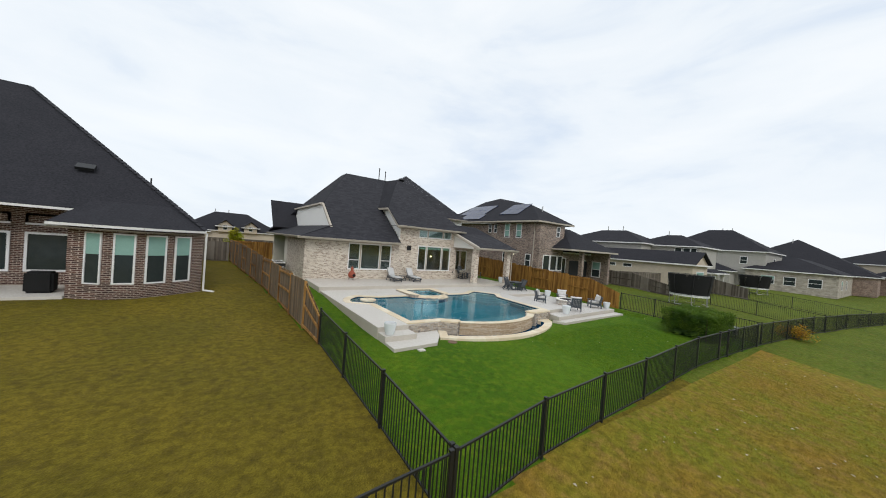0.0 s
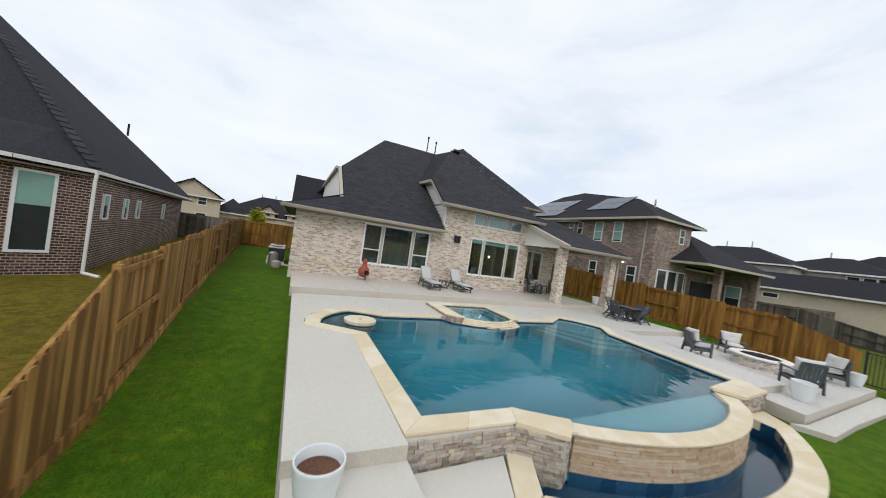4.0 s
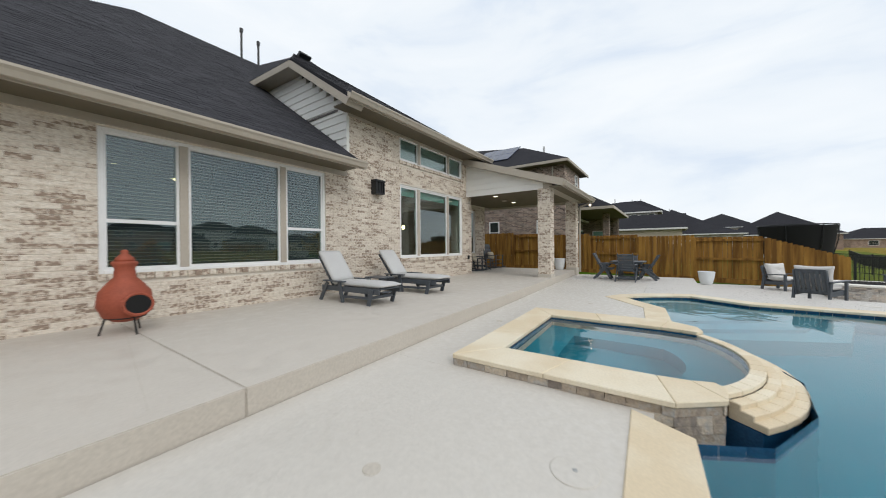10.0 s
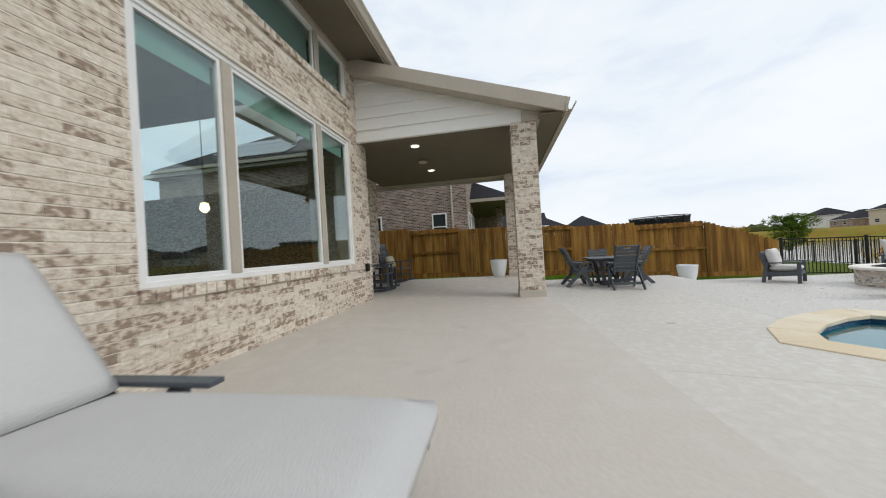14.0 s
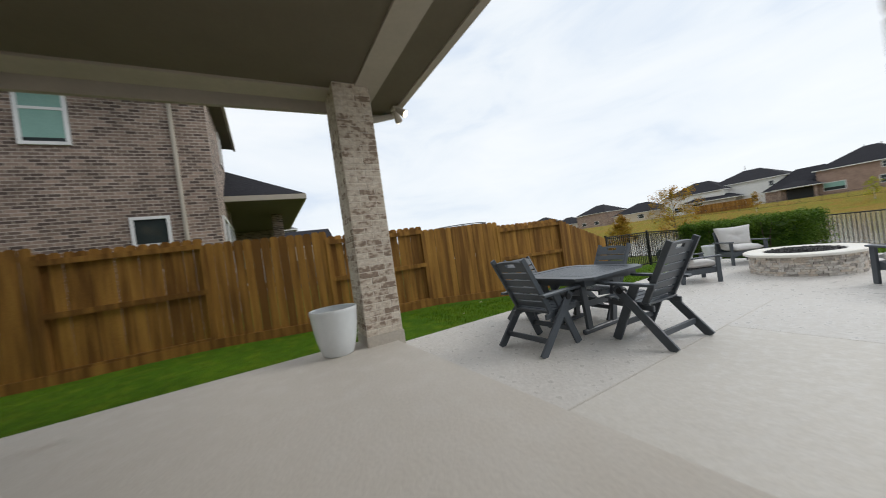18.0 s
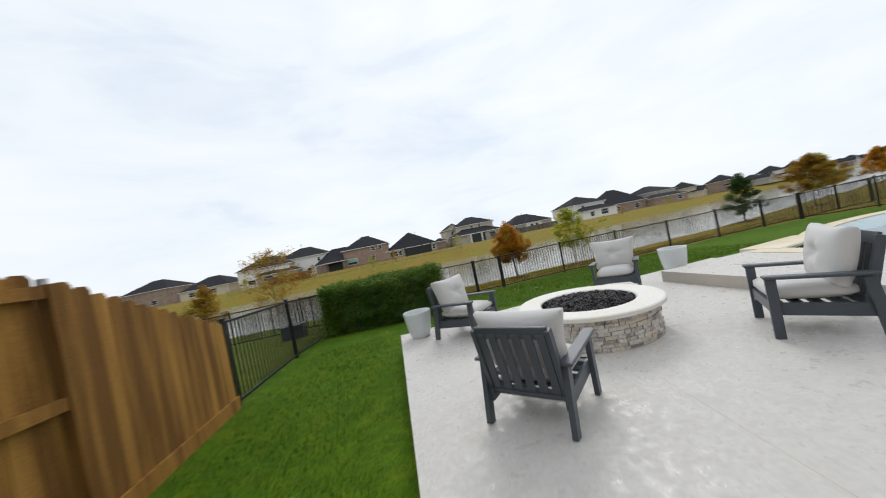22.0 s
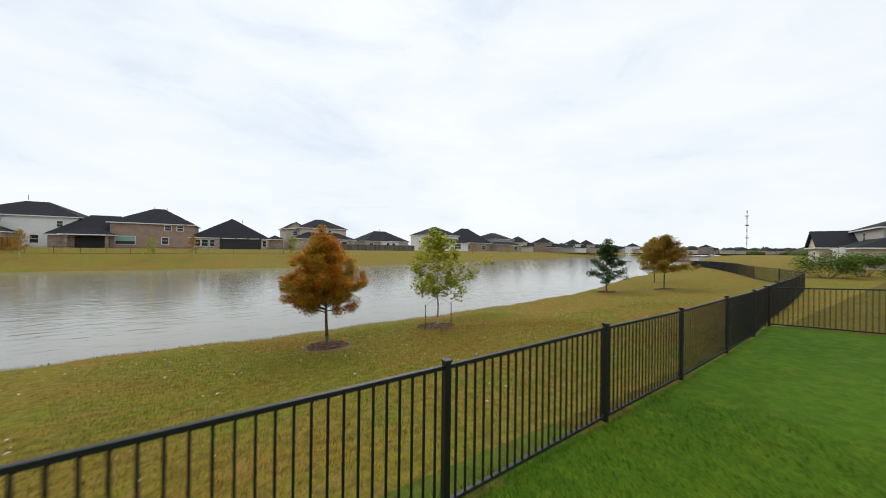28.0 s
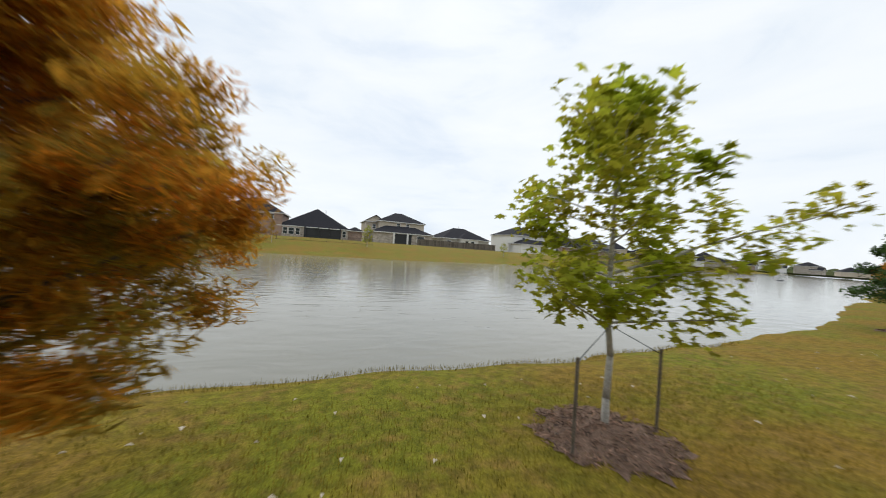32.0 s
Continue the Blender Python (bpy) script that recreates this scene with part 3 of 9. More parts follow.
def yard_lawn(x, y):
    """Whether the spot lies in the watered yard."""
    left = 3.70 if y < 13.4 else 3.75 - 0.077 * (y - 13.4)
    right = 24.42 if y < 16 else 24.27 + 0.067 * (y - 16)
    front = 6.7 - 0.05 * max(0.0, x - 18.4)
    for (x0, y0), (x1, y1) in zip(YARD_FRONT, YARD_FRONT[1:]):
        if x0 <= x < x1:
            front = y0 + (y1 - y0) * (x - x0) / (x1 - x0)
    return left < x < right and front < y < 44


def build_ground():
    vs, idx, fs, mi = [], {}, [], []
    for j, y in enumerate(GY):
        for i, x in enumerate(GX):
            idx[i, j] = len(vs)
            vs.append((x, y, ground_z(x, y)))
    for j in range(len(GY) - 1):
        for i in range(len(GX) - 1):
            cx, cy = (GX[i] + GX[i + 1]) / 2, (GY[j] + GY[j + 1]) / 2
            if yard_hole(cx, cy):
                continue
            fs.append((idx[i, j], idx[i + 1, j], idx[i + 1, j + 1], idx[i, j + 1]))
            mi.append(0 if yard_lawn(cx, cy) else (2 if cx < 14 else 3) if cy > 6.2 and -60 < cx < 80 else 3 if cx > 23 and cy > -6 else 1)
    me = bpy.data.meshes.new("ground")
    me.from_pydata(vs, [], fs)
    me.materials.append(M_LAWN)
    me.materials.append(M_FIELD)
    me.materials.append(M_NEXTLAWN)
    me.materials.append(M_EASTLAWN)
    for p, k in zip(me.polygons, mi):
        p.material_index = k
        p.use_smooth = True
    return tagged(new("ground", me), "mown lawn and tawny autumn grass sloping to a lake", "ground", kind="structure")


build_ground()


def build_lake():
    xs = axis([(-900, -60, 20), (-60, 60, 2), (60, 900, 20)])
    vs, fs = [], []
    for x in xs:
        vs += [(x, far_shore(x) - 3, Z_LAKE), (x, near_shore(x) + 1.2, Z_LAKE)]
    for k in range(len(xs) - 1):
        fs.append((2 * k, 2 * k + 2, 2 * k + 3, 2 * k + 1))
    me = bpy.data.meshes.new("water")
    me.from_pydata(vs, [], fs)
    me.materials.append(M_LAKE)
    tagged(new("water_lake", me), "grey-green rippled lake reflecting an overcast sky", "lake", kind="structure")


build_lake()

# ---- patio and decks ----
def patio_edge(x):
    """The step along the patio runs at a slight angle to the house."""
    return 21.28 + 0.053 * (x - 5.62)


def deck_edge(x):
    return (x, patio_edge(x) - 0.010)


def risers(ob):
    """The upright faces of a slab take a darker concrete, shade put into colour."""
    ob.data.materials.append(M_RISER)
    for p in ob.data.polygons:
        if abs(p.normal.z) < 0.5:
            p.material_index = 1
    return ob



bm = bmesh.new()
for x0, x1, y0, y1 in ((5.62, 8.577, 25.2, 25.4), (8.580, 21.70, 25.4, 26.4)):
    prism(bm, [(x0, patio_edge(x0)), (x1, patio_edge(x1)), (min(x1, 21.62), y1), (x0, y0)], -0.6, Z_PATIO)
risers(setting("patio", bm, M_PATIO, "pale textured concrete patio slab along the house", "patio", bevel=0.007))

POOL = [(6.32, 17.83), (6.36, 18.2), (6.5, 18.55), (6.72, 18.87), (6.95, 19.1), (7.23, 19.27), (8.15, 18.83), (9.98, 18.91),
        (10.2, 18.5), (10.85, 18.16), (11.6, 18.05), (12.15, 18.2), (12.7, 18.55), (13.0, 18.95), (14.75, 19.08), (15.80, 19.83), (16.1, 19.68), (16.43, 19.33), (16.68, 18.92), (16.8, 18.58), (16.12, 17.7), (15.8, 13.95),
        (14.3, 13.72), (13.6, 13.11), (12.83, 12.74), (12.0, 12.55), (11.4, 12.48), (10.79, 12.48), (9.95, 12.68), (9.44, 13.10), (8.75, 13.62), (7.3, 13.62), (7.28, 17.17)]
POOL = POOL[::-1]
WEIR_C = Vector((11.75, 16.95))


def within_weir(p, r):
    v = Vector(p) - WEIR_C
    if p[1] < 13.5 and p[0] < 14.4 and v.length > r:
        v = v.normalized() * r
    return (WEIR_C.x + v.x, WEIR_C.y + v.y)


POOL = [within_weir(p, 4.40) for p in POOL]


def offset(poly, d):
    """The outline moved outwards by d (counter-clockwise outline)."""
    out, n = [], len(poly)
    for i in range(n):
        p0, p1, p2 = Vector(poly[i - 1]), Vector(poly[i]), Vector(poly[(i + 1) % n])
        a, b = (p1 - p0).normalized(), (p2 - p1).normalized()
        na, nb = Vector((a.y, -a.x)), Vector((b.y, -b.x))
        m = (na + nb)
        m = m.normalized() if m.length > 1e-6 else na
        k = d / max(0.5, m.dot(na))
        out.append((p1.x + m.x * k, p1.y + m.y * k))
    return out


def area2(poly):
    return sum(a[0] * b[1] - b[0] * a[1] for a, b in zip(poly, poly[1:] + poly[:1]))


if area2(POOL) < 0:
    POOL = POOL[::-1]


def ring_plate(bm, inner, outer, z0, z1):
    n = len(inner)
    for i in range(n):
        j = (i + 1) % n
        v = []
        for z in (z0, z1):
            v += [bm.verts.new((*inner[i], z)), bm.verts.new((*inner[j], z)), bm.verts.new((*outer[j], z)), bm.verts.new((*outer[i], z))]
        for f in ((0, 1, 2, 3), (4, 7, 6, 5), (0, 4, 5, 1), (2, 6, 7, 3), (1, 5, 6, 2), (3, 7, 4, 0)):
            bm.faces.new([v[k] for k in f])


def ring_wall(bm, inner, outer, z0, z1):
    """A closed ring of one piece."""
    n = len(inner)
    lo_i, lo_o, hi_i, hi_o = ([bm.verts.new((*p, z)) for p in pts] for pts, z in ((inner, z0), (outer, z0), (inner, z1), (outer, z1)))
    for i in range(n):
        j = (i + 1) % n
        for a, b in ((lo_i, hi_i), (hi_i, hi_o), (hi_o, lo_o), (lo_o, lo_i)):
            bm.faces.new((a[i], a[j], b[j], b[i]))


def deck_part(name, pts, z, low=-1.2, label=""):
    bm = bmesh.new()
    if area2(pts) < 0:
        pts = pts[::-1]
    prism(bm, pts, low, z)
    return risers(setting(name, bm, M_DECK if z > Z_FIRE - 0.01 and "terrac" in label else M_CONC, label, "deck", bevel=0.0))


# the pool deck in plates that meet at its joints, each round one stretch of the pool
deck_part("deck_west", [(5.70, 13.12), (6.97, 13.12), (6.97, 17.2), (6.002, 17.7), deck_edge(6.002), deck_edge(5.70)], Z_DECK, label="pale concrete pool deck beside the lawn")
deck_part("deck_north_west", [(6.003, 18.1), (6.2, 18.75), (6.62, 19.25), (7.2, 19.62), (8.2, 19.1), (10.25, 19.1), (10.25, 20.7), (10.15, 20.7), deck_edge(10.15), deck_edge(6.003)], Z_DECK, label="pale concrete pool deck with faint joints")
deck_part("deck_north", [(10.1515, 20.7015), (12.95, 20.8), (12.95, 19.28), (14.65, 19.22), (15.8, 20.02), (16.2, 19.84), (16.46, 19.5), (19.4, 19.5), deck_edge(19.4), deck_edge(10.1515)], Z_DECK, label="pale concrete pool deck by the spa")
deck_part("deck_east", [(16.35, 17.72), (16.14, 13.90), (15.905, 13.90), (15.905, 13.55), (17.68, 13.55), (17.72, 18.26), (19.4015, 18.26), (19.4015, 19.496), (16.48, 19.496), (16.62, 19.3), (16.85, 18.9), (16.98, 18.62)], Z_DECK, label="pale concrete pool deck above the fire pit terrace")
deck_part("deck_dining", [(19.403, 18.26), (21.96, 18.26), (21.88, patio_edge(21.88) - 0.010), deck_edge(19.403)], Z_DECK, label="textured concrete dining terrace")
deck_part("terrace_fire", [(15.75, 12.66), (22.16, 13.06), (21.97, 18.256), (17.724, 18.256), (17.684, 13.546), (16.10, 13.546), (15.90, 13.50)], Z_FIRE, label="sunken concrete fire pit terrace")
deck_part("pad_east", [(15.35, 12.75), (15.66, 12.20), (17.4, 12.33), (22.16, 12.48), (22.16, 13.016), (15.75, 12.616)], Z_PAD, label="low concrete pad at the lawn edge")
deck_part("step_west", [(5.72, 12.48), (6.98, 12.48), (6.98, 13.116), (5.72, 13.116)], Z_FIRE, label="concrete step down from the pool deck")
deck_part("pad_west", [(5.70, 11.70), (7.45, 11.80), (8.05, 12.55), (8.35, 13.18), (6.99, 13.116), (6.984, 12.476), (5.72, 12.476)], Z_PAD, label="low concrete pad beside the pool wall")

# ---- pool shell, water, coping ----
def build_pool():
    pool = thing("swimming_pool", "freeform swimming pool with blue plaster and an infinity edge", "pool", pose(11.5, 16, Z_WATER))
    inv = pool.matrix_world.inverted()
    bm = bmesh.new()
    n = len(POOL)
    floor = [bm.verts.new((x, y, -1.75)) for x, y in POOL]
    bm.faces.new(floor)
    part("pool_floor", bm, M_PLASTER, pool)
    bm = bmesh.new()
    for i in range(n):
        j = (i + 1) % n
        bm.faces.new([bm.verts.new(p) for p in ((*POOL[j], -1.75), (*POOL[i], -1.75), (*POOL[i], -0.40), (*POOL[j], -0.40))])
    part("pool_wall", bm, M_PLASTER, pool)
    # waterline tiles, one by one along the edge
    vs, fs = [], []
    for i in range(n):
        a, b = Vector(POOL[i]), Vector(POOL[(i + 1) % n])
        if min(a.y, b.y) < 13.8 and 9.4 < (a.x + b.x) / 2 < 14.4:
            continue
        k = max(1, round((b - a).length / 0.15))
        for s in range(k):
            p, q = a.lerp(b, (s + 0.012) / k), a.lerp(b, (s + 0.988) / k)
            o = len(vs)
            vs += [(p.x, p.y, -0.40), (q.x, q.y, -0.40), (q.x, q.y, -0.237), (p.x, p.y, -0.237)]
            fs.append((o, o + 1, o + 2, o + 3))
    joined("waterline_tiles", vs, fs, M_TILE, pool, "glossy dark blue waterline tiles")
    # tanning shelf behind the weir and entry steps
    bm = bmesh.new()
    prism(bm, [within_weir(p, 4.385) for p in ((9.46, 13.16), (9.97, 12.70), (10.79, 12.5), (11.4, 12.5), (12.0, 12.57), (12.83, 12.76), (13.6, 13.13))] + [(14.3, 13.66), (11.6, 13.52), (9.72, 13.42)], -1.74, -0.44)
    part("tanning_shelf", bm, M_SHELF, pool)
    for k in range(3):
        d = 0.35 * k
        bm = bmesh.new()
        prism(bm, [(14.2 - d * 0.8, 18.98 - d * 0.2), (14.75, 19.05), (15.78, 19.79), (16.4, 19.3), (16.76, 18.58), (16.09, 17.7), (16.03, 17.1 - d), (15.2 - d, 17.6 - d)], -1.74 - 0.001 * k, -0.50 - 0.25 * k)
        part("entry_step", bm, M_SHELF, pool)
    bm = bmesh.new()
    bm.faces.new([bm.verts.new((x, y, Z_WATER)) for x, y in POOL])
    w = part("water_surface", bm, M_POOLWATER, pool, "clear blue pool water with small ripples")
    w.visible_shadow = False
    for c in pool.children:
        c.matrix_parent_inverse = inv
    return pool


pool = build_pool()

# coping stones round the pool, each its own slab


def stone(parent, quad, z0, z1, mat, name="coping_stone"):
    bm = bmesh.new()
    if area2(quad) < 0:
        quad = quad[::-1]
    prism(bm, quad, z0, z1)
    ob = part(name, bm, mat, parent, bevel=0.007, segs=1)
    return ob


def build_coping():
    cope = thing("pool_coping", "cream travertine coping stones round the pool", "coping", kind="structure")
    outer = offset(POOL, 0.32)
    n = len(POOL)
    for i in range(n):
        a, b = Vector(POOL[i]), Vector(POOL[(i + 1) % n])
        c, d = Vector(outer[(i + 1) % n]), Vector(outer[i])
        m = (a + b) / 2
        if m.y < 13.55 and 9.3 < m.x < 14.2:
            continue
        if 10.0 < m.x < 13.0 and m.y > 17.9:
            continue
        k = max(1, round((b - a).length / 0.95))
        for s in range(k):
            u, v = s / k, (s + 1) / k
            g = 0.0015 / max(0.1, (b - a).length)
            ins = 0.03
            p, q = a.lerp(b, u + g), a.lerp(b, v - g)
            r, t = d.lerp(c, v - g), d.lerp(c, u + g)
            dn = ((t - p).normalized()) * ins
            stone(cope, [tuple(p - dn), tuple(q - dn), tuple(r), tuple(t)], -0.236, Z_DECK + 0.012, M_COPING)
    # the raised coping at the weir's ends
    for quad in ([(8.58, 13.28), (9.1, 12.82), (9.46, 13.1), (8.75, 13.66)], [(14.28, 13.70), (14.55, 13.2), (15.9, 13.35), (15.85, 13.96)]):
        stone(cope, quad, -0.25, Z_DECK + 0.02, M_COPING)
    return cope


coping = build_coping()


def ledge_wall(name, pts, z0, z1, thick, mat, label, course=0.075, lens=(0.14, 0.42), seed=3):
    """A wall of stacked ledgestone that follows pts; every stone is a block of its own in the mesh."""
    rng = random.Random(seed)
    wall = thing(name, label, "wall", kind="structure")
    bm = bmesh.new()
    ring = [Vector(p) for p in pts]
    vs, fs = [], []
    for a, b in zip(ring, ring[1:]):
        d = (b - a)
        ln = d.length
        d.normalize()
        nrm = Vector((d.y, -d.x))
        v = [bm.verts.new((*(a - nrm * 0.012), z0)), bm.verts.new((*(b - nrm * 0.012), z0)), bm.verts.new((*(b - nrm * thick), z0)), bm.verts.new((*(a - nrm * thick), z0))]
        w = [bm.verts.new((p.co.x, p.co.y, z1)) for p in v]
        for f in ((v[3], v[2], v[1], v[0]), tuple(w), (v[0], v[1], w[1], w[0]), (v[2], v[3], w[3], w[2]), (v[1], v[2], w[2], w[1]), (v[3], v[0], w[0], w[3])):
            bm.faces.new(f)
    part("core", bm, M_RISER, wall)
    total = 0.0
    segs = []
    for a, b in zip(ring, ring[1:]):
        segs.append((total, total + (b - a).length, a, b))
        total += (b - a).length

    def at(s):
        for s0, s1, a, b in segs:
            if s <= s1 or (s0, s1, a, b) == segs[-1]:
                d = (b - a).normalized()
                return a + d * (s - s0), Vector((d.y, -d.x))

    rows = max(1, round((z1 - z0) / course))
    hgt = (z1 - z0) / rows
    for r in range(rows):
        s = 0.0
        while s < total - 0.01:
            e = min(total, s + rng.uniform(*lens))
            if total - e < 0.06:
                e = total
            out = rng.uniform(0.004, 0.028)
            (p, n1), (q, n2) = at(s + 0.003), at(e - 0.003)
            zz0, zz1 = z0 + r * hgt + 0.003, z0 + (r + 1) * hgt - 0.003
            o = len(vs)
            for z in (zz0, zz1):
                for pt, nn, dd in ((p, n1, -0.03), (q, n2, -0.03), (q, n2, out), (p, n1, out)):
                    w = pt + nn * dd
                    vs.append((w.x, w.y, z))
            fs += [tuple(o + i for i in f) for f in ((3, 2, 1, 0), (4, 5, 6, 7), (0, 1, 5, 4), (1, 2, 6, 5), (2, 3, 7, 6), (3, 0, 4, 7))]
            s = e
    joined("ledge_stones", vs, fs, mat, wall)
    return wall


WEIR = arc_pts(11.75, 16.95, 4.58, 239, 299, 22) + [(14.45, 13.45)]
ledge_wall("weir_wall", WEIR, -0.86, -0.285, 0.30, M_WEIR, "curved ledgestone weir of the infinity edge", 0.047, (0.22, 0.75), 5)
ledge_wall("pool_wall_west", [(6.99, 13.24), (8.55, 13.26), (9.1, 12.86), (9.42, 13.08)], -0.9, -0.24, 0.3, M_LEDGE, "grey and tan ledgestone wall under the coping", 0.052, (0.07, 0.24), 6)
ledge_wall("pool_wall_east", [(14.5, 13.22), (15.9, 13.36), (16.1, 13.5)], -0.9, -0.24, 0.3, M_LEDGE, "grey and tan ledgestone wall under the coping", 0.052, (0.07, 0.24), 7)
bm = bmesh.new()
inner = [(9.4, 13.12)] + arc_pts(11.75, 16.95, 4.30, 239, 299, 22) + [(14.35, 13.7)]
outer = [(9.08, 12.9)] + arc_pts(11.75, 16.95, 4.62, 239, 299, 22) + [(14.5, 13.3)]
for k in range(len(inner) - 1):
    prism(bm, [outer[k], outer[k + 1], inner[k + 1], inner[k]], -0.285, -0.262)
setting("weir_lip", bm, M_COPING, "wet stone lip of the infinity edge", "coping")

# catch basin in front of the weir
BASIN_C = (11.4, 17.6)
b_in = arc_pts(*BASIN_C, 5.86, 240.0, 304, 26)
b_out = arc_pts(*BASIN_C, 6.23, 237.0, 308.5, 26)


def build_basin():
    basin = thing("catch_basin", "curved catch basin below the infinity edge", "pool", kind="structure")
    for k in range(len(b_in) - 1):
        stone(basin, [b_out[k], b_out[k + 1], b_in[k + 1], b_in[k]], -0.78, -0.585, M_COPING)
    for quad in ([(7.955, 12.335), (8.45, 12.535), (8.80, 13.16), (8.46, 13.26)], [(14.68, 12.745), (15.28, 12.73), (15.6, 13.25), (14.7, 13.28)]):
        stone(basin, quad, -0.78, -0.585, M_COPING)
    bm = bmesh.new()
    for k in range(len(b_in) - 1):
        a, b = b_in[k], b_in[k + 1]
        bm.faces.new([bm.verts.new(p) for p in ((*a, -1.1), (*b, -1.1), (*b, -0.6), (*a, -0.6))])
    for a, b in ((b_in[-1], (14.7, 13.2)), ((14.7, 13.2), (14.45, 13.42)), ((8.80, 13.16), b_in[0]), ((9.2, 13.1), (8.80, 13.16))):
        bm.faces.new([bm.verts.new(p) for p in ((*a, -1.1), (*b, -1.1), (*b, -0.6), (*a, -0.6))])
    part("basin_wall", bm, M_TILE, basin)
    bm = bmesh.new()
    prism(bm, b_in + [(14.7, 13.2), (14.45, 13.42), (12, 12.9), (9.2, 13.1), (8.7, 13.0)], -1.15, -1.1)
    part("basin_floor", bm, M_TILE, basin)
    bm = bmesh.new()
    for k in range(len(WEIR) - 1):
        a, b = WEIR[k], WEIR[k + 1]
        d = (Vector(b) - Vector(a)).normalized()
        nn = Vector((d.y, -d.x)) * 0.034
        bm.faces.new([bm.verts.new(p) for p in ((a[0] + nn.x, a[1] + nn.y, -1.1), (b[0] + nn.x, b[1] + nn.y, -1.1), (b[0] + nn.x, b[1] + nn.y, -0.80), (a[0] + nn.x, a[1] + nn.y, -0.80))])
    part("tile_band", bm, M_TILE, basin, "glossy blue tile band under the weir")
    bm = bmesh.new()
    bm.faces.new([bm.verts.new((*p, -0.90)) for p in b_in + [(14.7, 13.2), (14.45, 13.42), (12, 12.9), (9.2, 13.1), (8.7, 13.0)]])
    w = part("basin_water", bm, M_POOLWATER, basin)
    w.visible_shadow = False


build_basin()


def build_spa():
    spa = thing("spa", "raised square spa with a stepped stone spillway", "spa")
    zt = -0.085
    sq_out = [(10.2, 20.78), (10.18, 18.98), (10.42, 18.68)] + arc_pts(11.62, 19.77, 1.47, 229, 311, 13) + [(12.80, 18.70), (13.04, 19.0), (13.04, 20.9)]
    sq_in = [(10.67, 20.43), (10.67, 19.1), (10.69, 18.88)] + arc_pts(11.62, 19.77, 1.36, 230, 310, 13) + [(12.53, 18.88), (12.56, 19.1), (12.56, 20.49)]
    n = len(sq_in)
    for i in range(n):
        j = (i + 1) % n
        a, b, c, d = Vector(sq_in[i]), Vector(sq_in[j]), Vector(sq_out[j]), Vector(sq_out[i])
        k = max(1, round((c - d).length / 1.1))
        for s in range(k):
            u, v = (s + 0.0015) / k, (s + 0.9985) / k
            top = -0.125 if 3 <= i < n - 4 else zt
            stone(spa, [tuple(a.lerp(b, u)), tuple(a.lerp(b, v)), tuple(d.lerp(c, v)), tuple(d.lerp(c, u))], top - 0.045, top, M_COPING)
    bm = bmesh.new()
    ring_wall(bm, sq_in, [(x + (11.6 - x) * 0.02, y + (19.6 - y) * 0.02) for x, y in sq_out], -1.0, -0.178)
    part("spa_collar_core", bm, M_LEDGE, spa)
    back = [i for i in range(n) if not 3 <= i < n - 4]
    vs, fs = [], []
    rng = random.Random(12)
    for i in back:
        c, d = Vector(sq_out[i]), Vector(sq_out[(i + 1) % n])
        nrm = Vector(((d - c).y, -(d - c).x)).normalized()
        ln = (d - c).length
        rows_ = [(-0.324 + 0.0645 * r) for r in range(3)]
        s_, zr0 = 0.0, rows_.pop()
        while s_ < ln - 0.01:
            e_ = min(ln, s_ + rng.uniform(0.09, 0.24))
            p, q = c.lerp(d, s_ / ln), c.lerp(d, (e_ - 0.004) / ln)
            o1, o2 = nrm * (-0.02 + rng.uniform(-0.006, 0.008)), nrm * -0.12
            o = len(vs)
            for z in (zr0, zr0 + 0.062):
                vs += [(p.x + o1.x, p.y + o1.y, z), (q.x + o1.x, q.y + o1.y, z), (q.x + o2.x, q.y + o2.y, z), (p.x + o2.x, p.y + o2.y, z)]
            fs += [tuple(o + w for w in f) for f in ((3, 2, 1, 0), (4, 5, 6, 7), (0, 1, 5, 4), (1, 2, 6, 5), (2, 3, 7, 6), (3, 0, 4, 7))]
            s_ = e_
            if s_ >= ln - 0.01 and rows_:
                s_, zr0 = 0.0, rows_.pop()
    joined("ledge_stone", vs, fs, M_LEDGE, spa, "stacked stone under the coping")
    bm = bmesh.new()
    ring_wall(bm, [(x + (11.6 - x) * 0.001, y + (19.6 - y) * 0.001) for x, y in sq_in], [(x + (11.6 - x) * -0.02, y + (19.6 - y) * -0.02) for x, y in sq_in], -0.95, -0.18)
    part("spa_wall", bm, M_LEDGE, spa)
    bm = bmesh.new()
    bm.faces.new([bm.verts.new((*p, -0.95)) for p in sq_in])
    part("spa_floor", bm, M_PLASTER, spa)
    bm = bmesh.new()
    ring_wall(bm, [(x + (11.6 - x) * 0.42, y + (19.5 - y) * 0.42) for x, y in sq_in], [(x + (11.6 - x) * 0.01, y + (19.5 - y) * 0.01) for x, y in sq_in], -0.95, -0.55)
    part("spa_bench", bm, M_PLASTER, spa)
    bm = bmesh.new()
    for i in range(n):
        j = (i + 1) % n
        bm.faces.new([bm.verts.new(p) for p in ((*sq_in[i], -0.35), (*sq_in[j], -0.35), (*sq_in[j], -0.178 if 3 <= i < n - 4 else zt - 0.046), (*sq_in[i], -0.178 if 3 <= i < n - 4 else zt - 0.046))])
    for v in bm.verts:
        v.co.x += (11.6 - v.co.x) * 0.006
        v.co.y += (19.5 - v.co.y) * 0.006
    part("spa_tile_band", bm, M_TILE, spa)
    bm = bmesh.new()
    bm.faces.new([bm.verts.new((*p, -0.14)) for p in sq_in])
